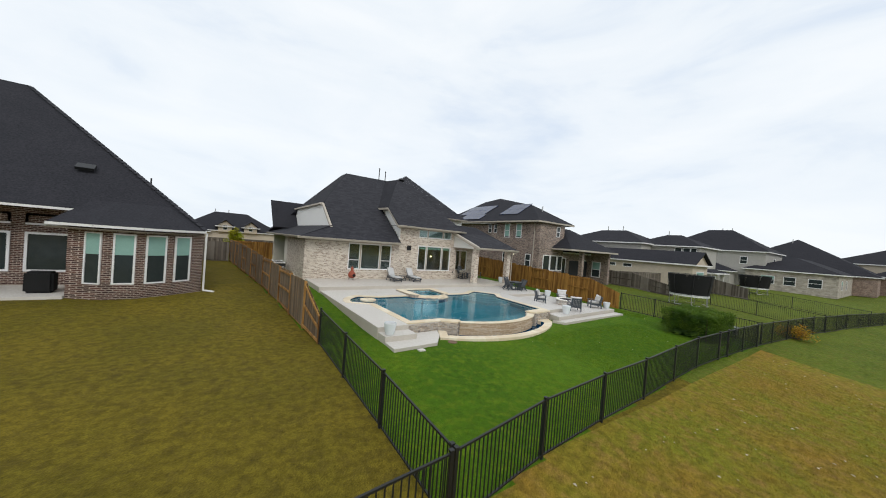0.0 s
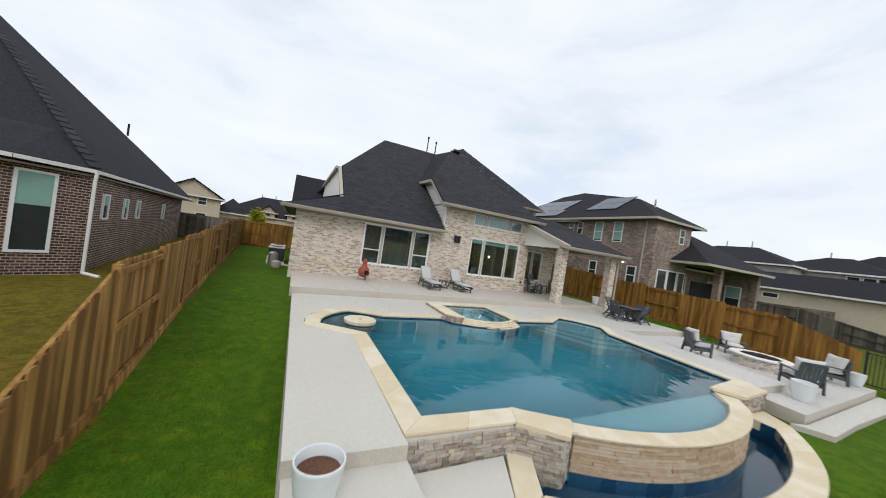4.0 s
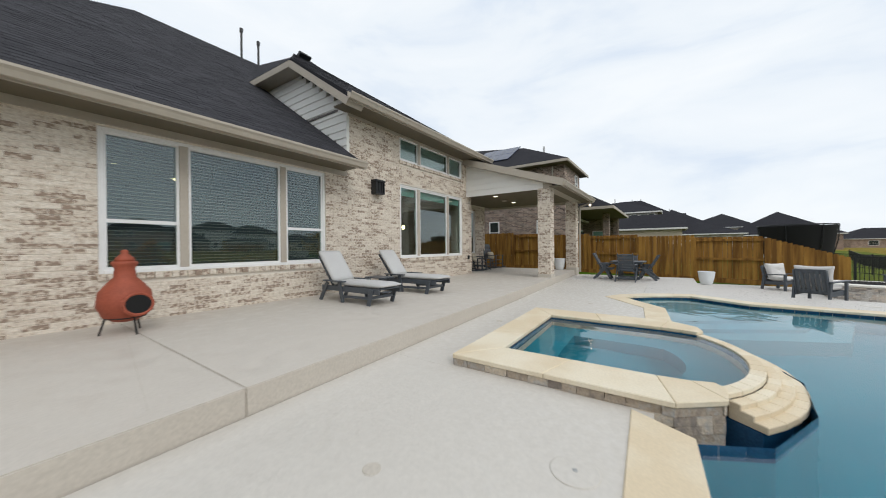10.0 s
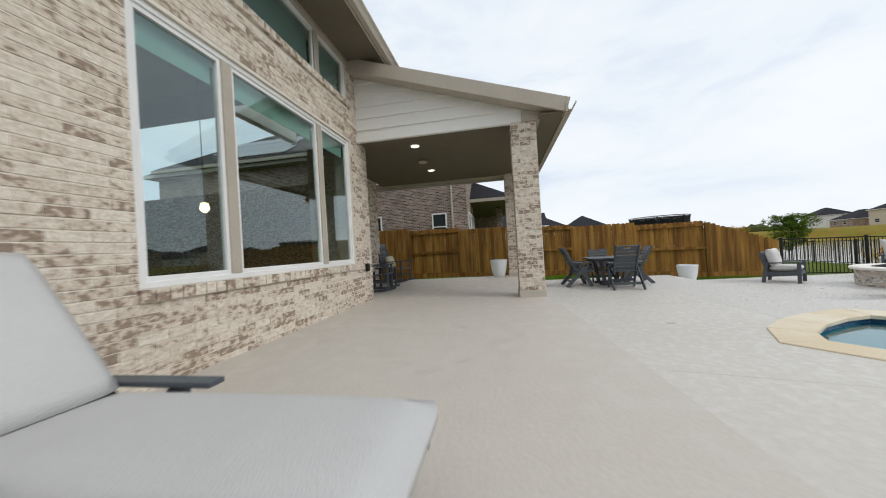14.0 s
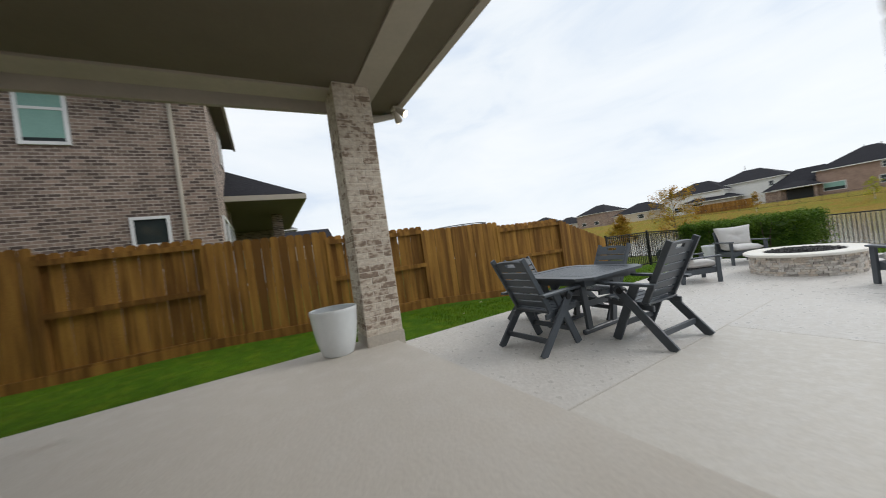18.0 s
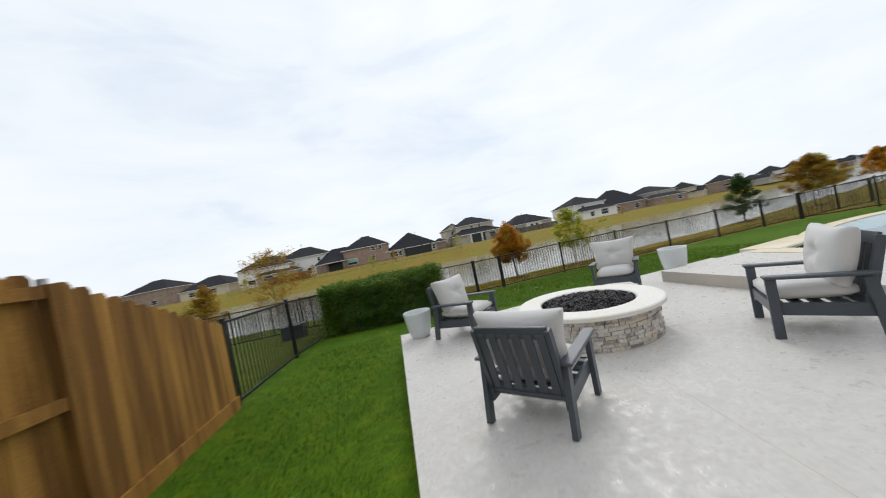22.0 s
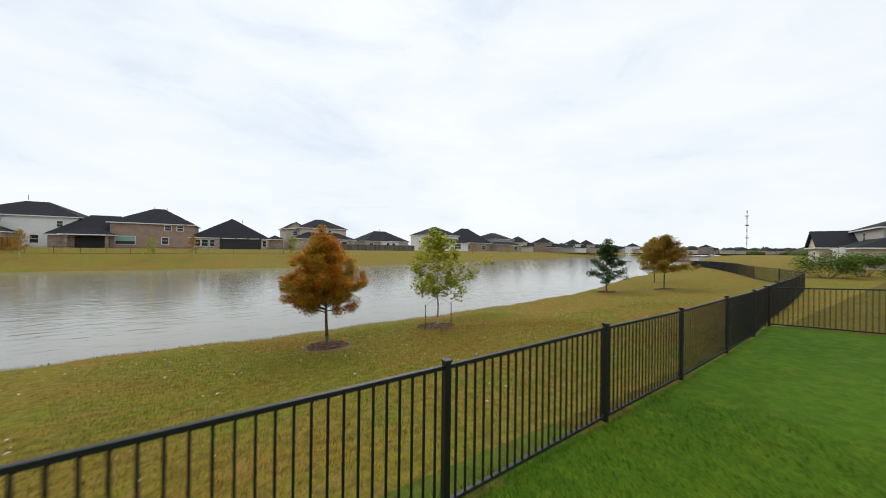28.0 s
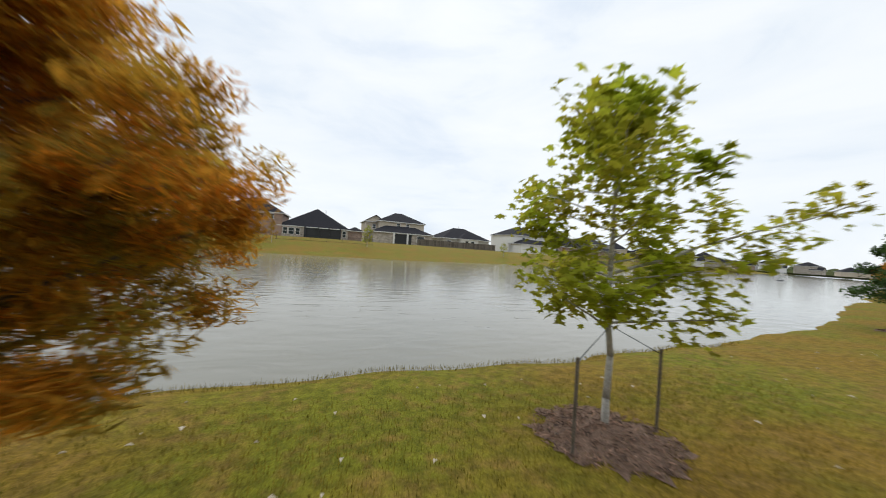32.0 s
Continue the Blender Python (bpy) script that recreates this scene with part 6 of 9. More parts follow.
def chiminea(m):
    t = thing("chiminea", "red terracotta chiminea on a black iron stand", "chiminea", m)
    bm = bmesh.new()
    prof = [(0.10, 0.14), (0.19, 0.20), (0.235, 0.32), (0.22, 0.46), (0.15, 0.56), (0.095, 0.62), (0.085, 0.72), (0.105, 0.76), (0.115, 0.78), (0.10, 0.80)]
    lathe(bm, prof, 28)
    part("body", bm, M_TERRA, t, smooth=True)
    bm = bmesh.new()
    lathe(bm, [(0.09, 0.80), (0.075, 0.84), (0.03, 0.885), (0.035, 0.91), (0.015, 0.93)], 20)
    part("lid", bm, M_TERRA, t, smooth=True)
    # the body is closed: a black disc paints the dark hollow of the mouth
    bm = bmesh.new()
    prism(bm, arc_pts(0, 0, 0.125, 0, 342, 19), -0.012, 0.012)
    ob = part("mouth", bm, M_NET, t, "black disc for the unlit hollow of the mouth")
    ob.matrix_local = Matrix.Translation((0, -0.238, 0.335)) @ Euler((radians(82), 0, 0)).to_matrix().to_4x4()
    bm = bmesh.new()
    for k in range(20):
        a, b = radians(18 * k), radians(18 * k + 18)
        tube(bm, (0.132 * math.cos(a), 0, 0.115 * math.sin(a)), (0.132 * math.cos(b), 0, 0.115 * math.sin(b)), 0.018, seg=6)
    ob = part("mouth_rim", bm, M_TERRA, t)
    ob.matrix_local = Matrix.Translation((0, -0.240, 0.335)) @ Euler((radians(-8), 0, 0)).to_matrix().to_4x4()
    bm = bmesh.new()
    for k in range(16):
        a, b = radians(22.5 * k), radians(22.5 * k + 22.5)
        tube(bm, (0.17 * math.cos(a), 0.17 * math.sin(a), 0.185), (0.17 * math.cos(b), 0.17 * math.sin(b), 0.185), 0.009, seg=6)
    part("ring", bm, M_BLACK, t)
    for k in range(3):
        a = radians(30 + 120 * k)
        bm = bmesh.new()
        tube(bm, (0.16 * math.cos(a), 0.16 * math.sin(a), 0.19), (0.21 * math.cos(a), 0.21 * math.sin(a), 0.0), 0.010, seg=6)
        part("leg", bm, M_BLACK, t)
    return t


chiminea(pose(8.50, 24.24, 0, 0, 0, 14) @ Matrix.Scale(1.05, 4))


def planter(m, r, h, label, soil=0.42):
    t = thing("planter", label, "planter", m, group="white planters")
    bm = bmesh.new()
    b = 0.62 * r
    prof = [(b, 0.0), (b + 0.01, 0.012), (0.84 * r, 0.34 * h), (0.95 * r, 0.7 * h), (0.985 * r, 0.90 * h), (r, 0.93 * h), (r, 0.985 * h), (0.985 * r, h), (0.93 * r, h), (0.915 * r, 0.97 * h), (0.86 * r, 0.6 * h), (0.80 * r, 0.42 * h)]
    fill = soil * h
    lathe(bm, prof, 40)
    part("pot", bm, M_POT, t, smooth=True)
    bm = bmesh.new()
    lathe(bm, [((0.70 + 0.22 * soil) * r, fill - 0.02 * h), ((0.70 + 0.23 * soil) * r, fill + 0.01 * h)], 28)
    part("soil", bm, M_SOIL, t, "bare reddish soil")
    return t


planter(pose(5.99, 12.72, Z_FIRE), 0.22, 0.43, "white glazed planter with bare soil on a concrete step", soil=0.74)
planter(pose(21.42, 22.72, Z_PATIO), 0.235, 0.47, "white glazed planter beside a brick pillar")
planter(pose(21.68, 17.92, Z_FIRE), 0.235, 0.44, "white glazed planter at the terrace edge")
planter(pose(21.83, 13.42, Z_FIRE), 0.215, 0.40, "white glazed planter at the terrace corner")
planter(pose(17.02, 13.12, Z_FIRE), 0.23, 0.46, "white glazed planter beside the raised deck")


def dining_chair(m, label):
    """Folding high-back chair; it faces -y, origin on the ground under the seat."""
    t = thing("dining_chair", label, "chair", m, group="chairs round the dining table")
    w = 0.27
    for s in (-1, 1):
        bar("front_leg", t, (s * (w + 0.012), -0.20, 0.0), (s * (w + 0.012), 0.08, 0.62), 0.028, 0.09, up=(0, 1, 0))
        bar("rear_leg", t, (s * (w + 0.045), 0.41, 0.0), (s * (w + 0.045), -0.12, 0.60), 0.028, 0.09, up=(0, 1, 0))
        bar("arm", t, (s * (w + 0.03), -0.32, 0.635), (s * (w + 0.03), 0.30, 0.625), 0.075, 0.028)
        bar("back_stile", t, (s * (w - 0.035), 0.10, 0.36), (s * (w - 0.035), 0.44, 1.05), 0.032, 0.06, up=(0, 1, 0))
        bar("seat_rail", t, (s * (w - 0.03), -0.27, 0.415), (s * (w - 0.03), 0.22, 0.375), 0.03, 0.06)
        bm = bmesh.new()
        tube(bm, (s * (w - 0.01), -0.06, 0.56), (s * (w + 0.07), -0.06, 0.56), 0.035, seg=12)
        part("hinge_knob", bm, M_BLACK, t)
    for k in range(6):
        y = -0.27 + 0.083 * k
        bar("seat_slat", t, (-w + 0.015, y, 0.455 - 0.007 * k), (w - 0.015, y, 0.455 - 0.007 * k), 0.068, 0.022, up=(0, 0.08, 1))
    d = Vector((0, 0.34, 0.69)).normalized()
    for k in range(6):
        c = Vector((0, 0.155, 0.50)) + d * (0.098 * k)
        if k < 5:
            bar("back_slat", t, (-w + 0.045, c.y, c.z), (w - 0.045, c.y, c.z), 0.022, 0.078, up=tuple(d))
    # crest rail with a hand slot
    bm = bmesh.new()
    c0 = Vector((0, 0.155, 0.50)) + d * 0.505
    xs = [-0.235, -0.16, -0.075, 0.075, 0.16, 0.235]
    arch = [0.0, 0.02, 0.028, 0.028, 0.02, 0.0]
    for i in range(5):
        lo0, hi0 = c0 - d * 0.055, c0 + d * (0.055 + arch[i])
        hi1 = c0 + d * (0.055 + arch[i + 1])
        n = Vector((0, -d.z, d.y)) * 0.012
        segs = [(0.0, 1.0)]
        if i == 2:
            segs = [(0.0, 0.45), (0.78, 1.0)]
        for a, b in segs:
            q = []
            for x, top in ((xs[i], hi0), (xs[i + 1], hi1)):
                for f in (a, b):
                    p = lo0.lerp(top, f)
                    q.append(Vector((x, p.y, p.z)))
            quad = [q[0], q[2], q[3], q[1]]
            v1 = [bm.verts.new(p + n) for p in quad]
            v2 = [bm.verts.new(p - n) for p in quad]
            bm.faces.new(v1)
            bm.faces.new(v2[::-1])
            for k in range(4):
                j = (k + 1) % 4
                bm.faces.new((v1[k], v2[k], v2[j], v1[j]))
    bmesh.ops.remove_doubles(bm, verts=bm.verts[:], dist=0.0005)
    part("crest_rail", bm, M_GREYRECYC, t)
    bar("front_stretcher", t, (-w, -0.12, 0.18), (w, -0.12, 0.18), 0.026, 0.06)
    bar("rear_stretcher", t, (-w - 0.03, 0.285, 0.14), (w + 0.03, 0.285, 0.14), 0.026, 0.06)
    return t


def dining_table(m):
    t = thing("dining_table", "slate grey slatted square dining table", "table", m)
    h, a, c = 0.735, 0.56, 0.13
    oct_ = [(-a + c, -a), (a - c, -a), (a, -a + c), (a, a - c), (a - c, a), (-a + c, a), (-a, a - c), (-a, -a + c)]
    bm = bmesh.new()
    inn = [(-a + 0.2, -a + 0.115), (a - 0.2, -a + 0.115), (a - 0.115, -a + 0.2), (a - 0.115, a - 0.2), (a - 0.2, a - 0.115), (-a + 0.2, a - 0.115), (-a + 0.115, a - 0.2), (-a + 0.115, -a + 0.2)]
    ring_plate(bm, inn, oct_, h - 0.03, h)
    part("rim", bm, M_GREYRECYC, t)
    n = 11
    wd = (2 * (a - 0.115)) / n
    for k in range(n):
        x = -a + 0.115 + wd * (k + 0.5)
        part("top_slat", one_box(x - wd / 2 + 0.004, -a + 0.118, h - 0.028, x + wd / 2 - 0.004, a - 0.118, h - 0.004), M_GREYRECYC, t, bevel=0.003, segs=1)
    bm = bmesh.new()
    ring_plate(bm, [(-0.43, -0.43), (0.43, -0.43), (0.43, 0.43), (-0.43, 0.43)], [(-0.46, -0.46), (0.46, -0.46), (0.46, 0.46), (-0.46, 0.46)], h - 0.11, h - 0.03)
    part("apron", bm, M_GREYRECYC, t)
    part("under_plate", one_box(-0.44, -0.44, h - 0.045, 0.44, 0.44, h - 0.031), M_GREYRECYC, t)
    for sy in (-1, 1):
        bar("foot", t, (-0.33, sy * 0.26, 0.03), (0.33, sy * 0.26, 0.03), 0.05, 0.06, bevel=0.012)
        for sx in (-1, 1):
            bar("leg", t, (sx * 0.22, sy * 0.26, 0.05), (sx * 0.30, sy * 0.29, h - 0.05), 0.085, 0.04, up=(0, 1, 0))
        bar("brace", t, (-0.25, sy * 0.27, 0.36), (0.25, sy * 0.27, 0.36), 0.03, 0.07)
    bar("stretcher", t, (0, -0.26, 0.36), (0, 0.26, 0.36), 0.03, 0.07)
    return t


dining_table(pose(20.51, 20.13, Z_DECK, 0, 0, 90) @ Matrix.Scale(0.94, 4) @ Matrix.Scale(0.92, 4, (0, 0, 1)))
dining_chair(pose(20.42, 20.83, Z_DECK, 0, 0, 2) @ Matrix.Scale(0.9, 4) @ Matrix.Scale(0.97, 4, (0, 0, 1)), "slate grey high-back folding chair with hand slot")
dining_chair(pose(19.76, 20.12, Z_DECK, 0, 0, 88) @ Matrix.Scale(0.9, 4) @ Matrix.Scale(0.97, 4, (0, 0, 1)), "slate grey high-back folding chair pulled out")
dining_chair(pose(20.62, 19.64, Z_DECK, 0, 0, 175) @ Matrix.Scale(0.9, 4) @ Matrix.Scale(0.90, 4, (0, 0, 1)), "slate grey high-back folding chair with hand slot")
dining_chair(pose(21.11, 20.15, Z_DECK, 0, 0, -92) @ Matrix.Scale(0.9, 4) @ Matrix.Scale(0.87, 4, (0, 0, 1)), "slate grey high-back folding chair near the lawn edge")


def club_chair(m, label, width=0.58):
    """Deep-seat chair with loose cushions; it faces -y, origin on the ground under its middle."""
    t = thing("club_chair", label, "armchair", m, group="chairs round the fire pit")
    w = width / 2 + 0.03
    for s in (-1, 1):
        bar("front_leg", t, (s * w, -0.36, 0.0), (s * w, -0.36, 0.53), 0.04, 0.085, up=(0, 1, 0))
        bar("rear_leg", t, (s * w, 0.38, 0.0), (s * w, 0.30, 0.50), 0.04, 0.085, up=(0, 1, 0))
        bar("arm", t, (s * (w + 0.01), -0.42, 0.55), (s * (w + 0.01), 0.36, 0.52), 0.095, 0.028, bevel=0.008)
        bar("side_rail", t, (s * (w - 0.03), -0.36, 0.26), (s * (w - 0.03), 0.34, 0.22), 0.03, 0.11)
        bar("back_stile", t, (s * (w - 0.035), 0.28, 0.22), (s * (w - 0.035), 0.43, 0.80), 0.035, 0.07, up=(0, 1, 0))
    bm = bmesh.new()
    pts = [(-w, 0.185), (-w, 0.32), (w, 0.32), (w, 0.185), (w - 0.05, 0.185), (w - 0.12, 0.225), (-w + 0.12, 0.225), (-w + 0.05, 0.185)]
    f = [bm.verts.new((x, -0.385, z)) for x, z in pts]
    b = [bm.verts.new((x, -0.355, z)) for x, z in pts]
    bm.faces.new(f)
    bm.faces.new(b[::-1])
    for k in range(len(pts)):
        j = (k + 1) % len(pts)
        bm.faces.new((f[j], f[k], b[k], b[j]))
    part("apron", bm, M_GREYRECYC, t)
    d = Vector((0, 0.15, 0.58)).normalized()
    for z0, z1 in ((0.0, 0.09), (0.52, 0.62)):
        c = Vector((0, 0.28, 0.22)) + d * ((z0 + z1) / 2)
        bar("back_rail", t, (-w + 0.04, c.y, c.z), (w - 0.04, c.y, c.z), 0.028, z1 - z0, up=tuple(d))
    k = max(5, round(width / 0.105))
    for i in range(k):
        x = -w + 0.09 + (2 * w - 0.18) * i / (k - 1)
        p, q = Vector((x, 0.30, 0.24)) + d * 0.04, Vector((x, 0.30, 0.24)) + d * 0.54
        bar("back_slat", t, p, q, 0.06, 0.02, up=(0, 1, 0))
    for i in range(5):
        y = -0.32 + 0.15 * i
        bar("seat_slat", t, (-w + 0.03, y, 0.30 - 0.01 * i), (w - 0.03, y, 0.30 - 0.01 * i), 0.09, 0.02)
    bm = bmesh.new()
    cushion(bm, 0, -0.06, 0.385, width - 0.02, 0.66, 0.13, puff=0.02)
    part("seat_cushion", bm, M_CUSHION, t, "pale seat cushion", smooth=True)
    tufts = [(0.0, 0.0)] if width < 0.8 else [(-0.5, 0), (0.5, 0)]
    bm = bmesh.new()
    cushion(bm, 0, 0.255, 0.0, width + 0.03, 0.51, 0.16, tuft=tufts, puff=0.065, n=22)
    for v in bm.verts:
        # loose corners and edges drawn in towards the button
        q, r = v.co.x / (width / 2 + 0.015), (v.co.y - 0.255) / 0.255
        v.co.x *= (1.0 + 0.2 * max(0.0, min(1.0, v.co.y / 0.5))) * (1.03 - 0.09 * (1 - min(1.0, r * r)))
        v.co.y = 0.255 + (v.co.y - 0.255) * (1.05 - 0.12 * (1 - min(1.0, q * q)))
    ob = part("back_cushion", bm, M_CUSHION, t, "buttoned pale back cushion", smooth=True)
    tilted(ob, (0, 0.14, 0.405), 77)
    for a, b in tufts:
        bm = bmesh.new()
        lathe(bm, [(0.016, 0.0), (0.018, 0.01), (0.008, 0.016)], 10)
        bt = part("button", bm, M_CUSHION, ob)
        bt.matrix_local = Matrix.Translation((a * (width - 0.02) / 2, 0.24, 0.046))
    return t


club_chair(pose(21.06, 16.24, Z_FIRE, 0, 0, -45) @ Matrix.Diagonal((0.93, 0.78, 0.86, 1)), "slate grey slatted armchair with pale buttoned cushions")
club_chair(pose(21.145, 13.846, Z_FIRE, 0, 0, -134) @ Matrix.Diagonal((0.98, 0.88, 0.93, 1)), "slate grey armchair with pale cushions beside a planter")
club_chair(pose(18.52, 13.60, Z_FIRE, 0, 0, 141) @ Matrix.Diagonal((0.94, 0.80, 0.96, 1)), "slate grey armchair with pale cushions by the lawn")
club_chair(pose(18.55, 16.15, Z_FIRE, 0, 0, 50) @ Matrix.Diagonal((0.95, 0.80, 0.94, 1)), "slate grey armchair with pale cushions near the steps")


def fire_pit(m):
    t = thing("fire_pit", "round stone fire pit with a cream cap and black lava rock", "fire pit", m)
    rng = random.Random(8)
    bm = bmesh.new()
    lathe(bm, [(0.62, 0.0), (0.62, 0.36)], 48)
    part("core", bm, M_RISER, t)
    # ashlar stones in five courses
    course = 0.045
    for r in range(8):
        a = rng.uniform(0, 20)
        end = a + 360
        while a < end - 0.5:
            st = rng.uniform(4, 11)
            b = min(end, a + st)
            if end - b < 4:
                b = end
            o = 0.655 + rng.uniform(-0.008, 0.012)
            bm = bmesh.new()
            n = 2
            prism(bm, arc_pts(0, 0, o, a + 0.25, b - 0.25, n) + arc_pts(0, 0, 0.615, b - 0.25, a + 0.25, n), r * course + 0.002, (r + 1) * course - 0.002)
            part("face_stone", bm, M_FIRESTONE, t)
            a = b
    bm = bmesh.new()
    n = 56
    prof = [(0.475, 0.372), (0.71, 0.372), (0.725, 0.382), (0.725, 0.420), (0.71, 0.432), (0.49, 0.432), (0.475, 0.42)]
    rings = [[bm.verts.new((r * math.cos(2 * math.pi * k / n), r * math.sin(2 * math.pi * k / n), z)) for k in range(n)] for r, z in prof]
    for i in range(len(prof)):
        a_, b_ = rings[i], rings[(i + 1) % len(prof)]
        for k in range(n):
            j = (k + 1) % n
            bm.faces.new((a_[k], a_[j], b_[j], b_[k]))
    part("cap_ring", bm, M_CAPSTONE, t, "cream stone cap ring")
    bm = bmesh.new()
    lathe(bm, [(0.47, 0.30), (0.47, 0.36)], 32)
    part("burner_pan", bm, M_BLACK, t)
    vs, fs = [], []
    ico = bmesh.new()
    bmesh.ops.create_icosphere(ico, subdivisions=1, radius=1.0)
    base = [v.co.copy() for v in ico.verts]
    faces = [tuple(v.index for v in f.verts) for f in ico.faces]
    ico.free()
    for k in range(1100):
        rr, an = 0.455 * math.sqrt(rng.random()), rng.uniform(0, 2 * math.pi)
        s = rng.uniform(0.013, 0.030)
        q = Euler((rng.uniform(0, 6), rng.uniform(0, 6), rng.uniform(0, 6))).to_matrix()
        sc = Vector((rng.uniform(0.6, 1.3), rng.uniform(0.6, 1.2), rng.uniform(0.5, 1)))
        c = Vector((rr * math.cos(an), rr * math.sin(an), 0.395 + 0.045 * (1 - (rr / 0.46) ** 2) + rng.uniform(-0.015, 0.02)))
        o = len(vs)
        vs += [tuple(c + q @ Vector((v.x * sc.x, v.y * sc.y, v.z * sc.z)) * (s * rng.uniform(0.8, 1.15))) for v in base]
        fs += [tuple(o + i for i in f) for f in faces]
    joined("lava_rock", vs, fs, M_LAVA, t, "heap of black lava rock")
    return t


fire_pit(pose(19.90, 14.99, Z_FIRE) @ Matrix.Diagonal((1.075, 1.075, 0.87, 1)))


def rocker(m, label):
    t = thing("rocking_chair", label, "rocking chair", m, group="porch rocking chairs")
    w = 0.28
    for s in (-1, 1):
        bm = bmesh.new()
        pts = [(s * w, -0.48 + 0.12 * k, 0.03 + 0.10 * ((k - 3.6) / 4.5) ** 2) for k in range(9)]
        rows = [[bm.verts.new((x + dx, y, z + dz)) for dx, dz in ((-0.018, -0.025), (0.018, -0.025), (0.018, 0.025), (-0.018, 0.025))] for x, y, z in pts]
        for p, q in zip(rows, rows[1:]):
            for i in range(4):
                bm.faces.new((p[i], p[(i + 1) % 4], q[(i + 1) % 4], q[i]))
        bm.faces.new(rows[0][::-1])
        bm.faces.new(rows[-1])
        part("runner", bm, M_GREYRECYC, t)
        bar("front_leg", t, (s * w, -0.30, 0.06), (s * w, -0.30, 0.60), 0.045, 0.045, up=(0, 1, 0))
        bar("rear_post", t, (s * w, 0.20, 0.05), (s * (w - 0.01), 0.46, 1.08), 0.04, 0.06, up=(0, 1, 0))
        bar("arm", t, (s * (w + 0.01), -0.36, 0.61), (s * (w + 0.01), 0.30, 0.60), 0.09, 0.025)
        bar("side_stretcher", t, (s * w, -0.30, 0.22), (s * w, 0.22, 0.22), 0.025, 0.04)
    for k in range(6):
        bar("seat_slat", t, (-w, -0.30 + 0.09 * k, 0.40 - 0.008 * k), (w, -0.30 + 0.09 * k, 0.40 - 0.008 * k), 0.075, 0.022)
    for f, h in ((0.42, 0.06), (1.0, 0.11), (0.80, 0.05)):
        bar("back_rail", t, (-w, 0.20 + 0.26 * f, 0.05 + 1.03 * f), (w, 0.20 + 0.26 * f, 0.05 + 1.03 * f), 0.025, h, up=(0, 0.25, 0.97))
    for k in range(7):
        x = -w + 0.07 + 0.07 * k
        bar("back_slat", t, (x, 0.305, 0.47), (x, 0.445, 1.03), 0.045, 0.018, up=(0, 1, 0))
    bm = bmesh.new()
    cushion(bm, 0, 0.0, 0.0, 0.42, 0.34, 0.10, puff=0.02)
    ob = part("pillow", bm, M_FLORAL, t, "cream floral pillow", smooth=True)
    tilted(ob, (0, 0.16, 0.60), 72)
    return t


rocker(pose(19.15, 25.38, 0, 0, 0, 10) @ Matrix.Scale(0.95, 4), "dark grey slatted rocking chair with a floral pillow")
rocker(pose(21.0, 25.55, 0, 0, 0, -8) @ Matrix.Scale(0.97, 4), "dark grey slatted rocking chair with a floral pillow")
st = thing("side_table", "small dark square table between rocking chairs", "side table", pose(19.85, 25.45, 0))
part("tabletop", one_box(-0.24, -0.24, 0.46, 0.24, 0.24, 0.49), M_GREYRECYC, st, bevel=0.006)
for sx in (-1, 1):
    for sy in (-1, 1):
        part("leg", one_box(sx * 0.2 - 0.022, sy * 0.2 - 0.022, 0, sx * 0.2 + 0.022, sy * 0.2 + 0.022, 0.46), M_GREYRECYC, st)
part("shelf", one_box(-0.19, -0.19, 0.15, 0.19, 0.19, 0.17), M_GREYRECYC, st)

# deck drains and lids
for x, y in ((12.2, 21.2), (8.7, 20.31), (14.6, 20.3), (7.6, 20.4), (16.6, 20.7)):
    d = thing("deck_drain", "small round grey drain cover in the concrete", "drain", pose(x, y, Z_DECK), group="deck drains")
    bm = bmesh.new()
    lathe(bm, [(0.05, -0.01), (0.05, 0.003), (0.042, 0.005)], 18)
    part("cover", bm, M_RISER, d)
for x, y in ((16.9, 14.25), (17.0, 15.9), (9.28, 19.42)):
    d = thing("skimmer_lid", "round pale skimmer lid flush with the deck", "lid", pose(x, y, Z_DECK), group="skimmer lids")
    bm = bmesh.new()
    lathe(bm, [(0.125, -0.01), (0.125, 0.004), (0.118, 0.006)], 24)
    part("lid", bm, M_CONC, d)
    bm = bmesh.new()
    lathe(bm, [(0.014, 0.004), (0.014, 0.008)], 10)
    part("finger_hole", bm, M_METAL, d)
for a, b, z in (((7.26, 19.78), (7.26, 21.44), Z_DECK), ((8.1, 21.6), (8.6, 24.9), 0.0), ((13.2, 21.05), (13.2, 21.44), Z_DECK), ((14.6, 19.45), (15.1, 21.44), Z_DECK), ((17.85, 18.3), (17.85, 21.44), Z_DECK), ((19.41, 18.3), (19.41, 21.95), Z_DECK), ((18.0, 15.6), (19.3, 15.4), Z_FIRE), ((20.1, 15.95), (20.4, 18.1), Z_FIRE)):
    d = thing("control_joint", "thin dark saw-cut joint in the concrete", "joint", kind="structure")
    bm = bmesh.new()
    beam(bm, (*a, z - 0.004), (*b, z - 0.004), 0.004, 0.0095)
    part("joint_filler", bm, M_RISER, d)
d = thing("valve_box", "round dark valve box lid in the lawn", "valve box", pose(8.26, 11.96, ground_z(8.26, 11.96)))
bm = bmesh.new()
lathe(bm, [(0.18, -0.05), (0.18, 0.02), (0.16, 0.03)], 24)
part("lid", bm, M_MULCH, d)
d = thing("valve_cover", "small pale concrete block in the grass", "block", pose(6.66, 11.58, ground_z(6.66, 11.58)))
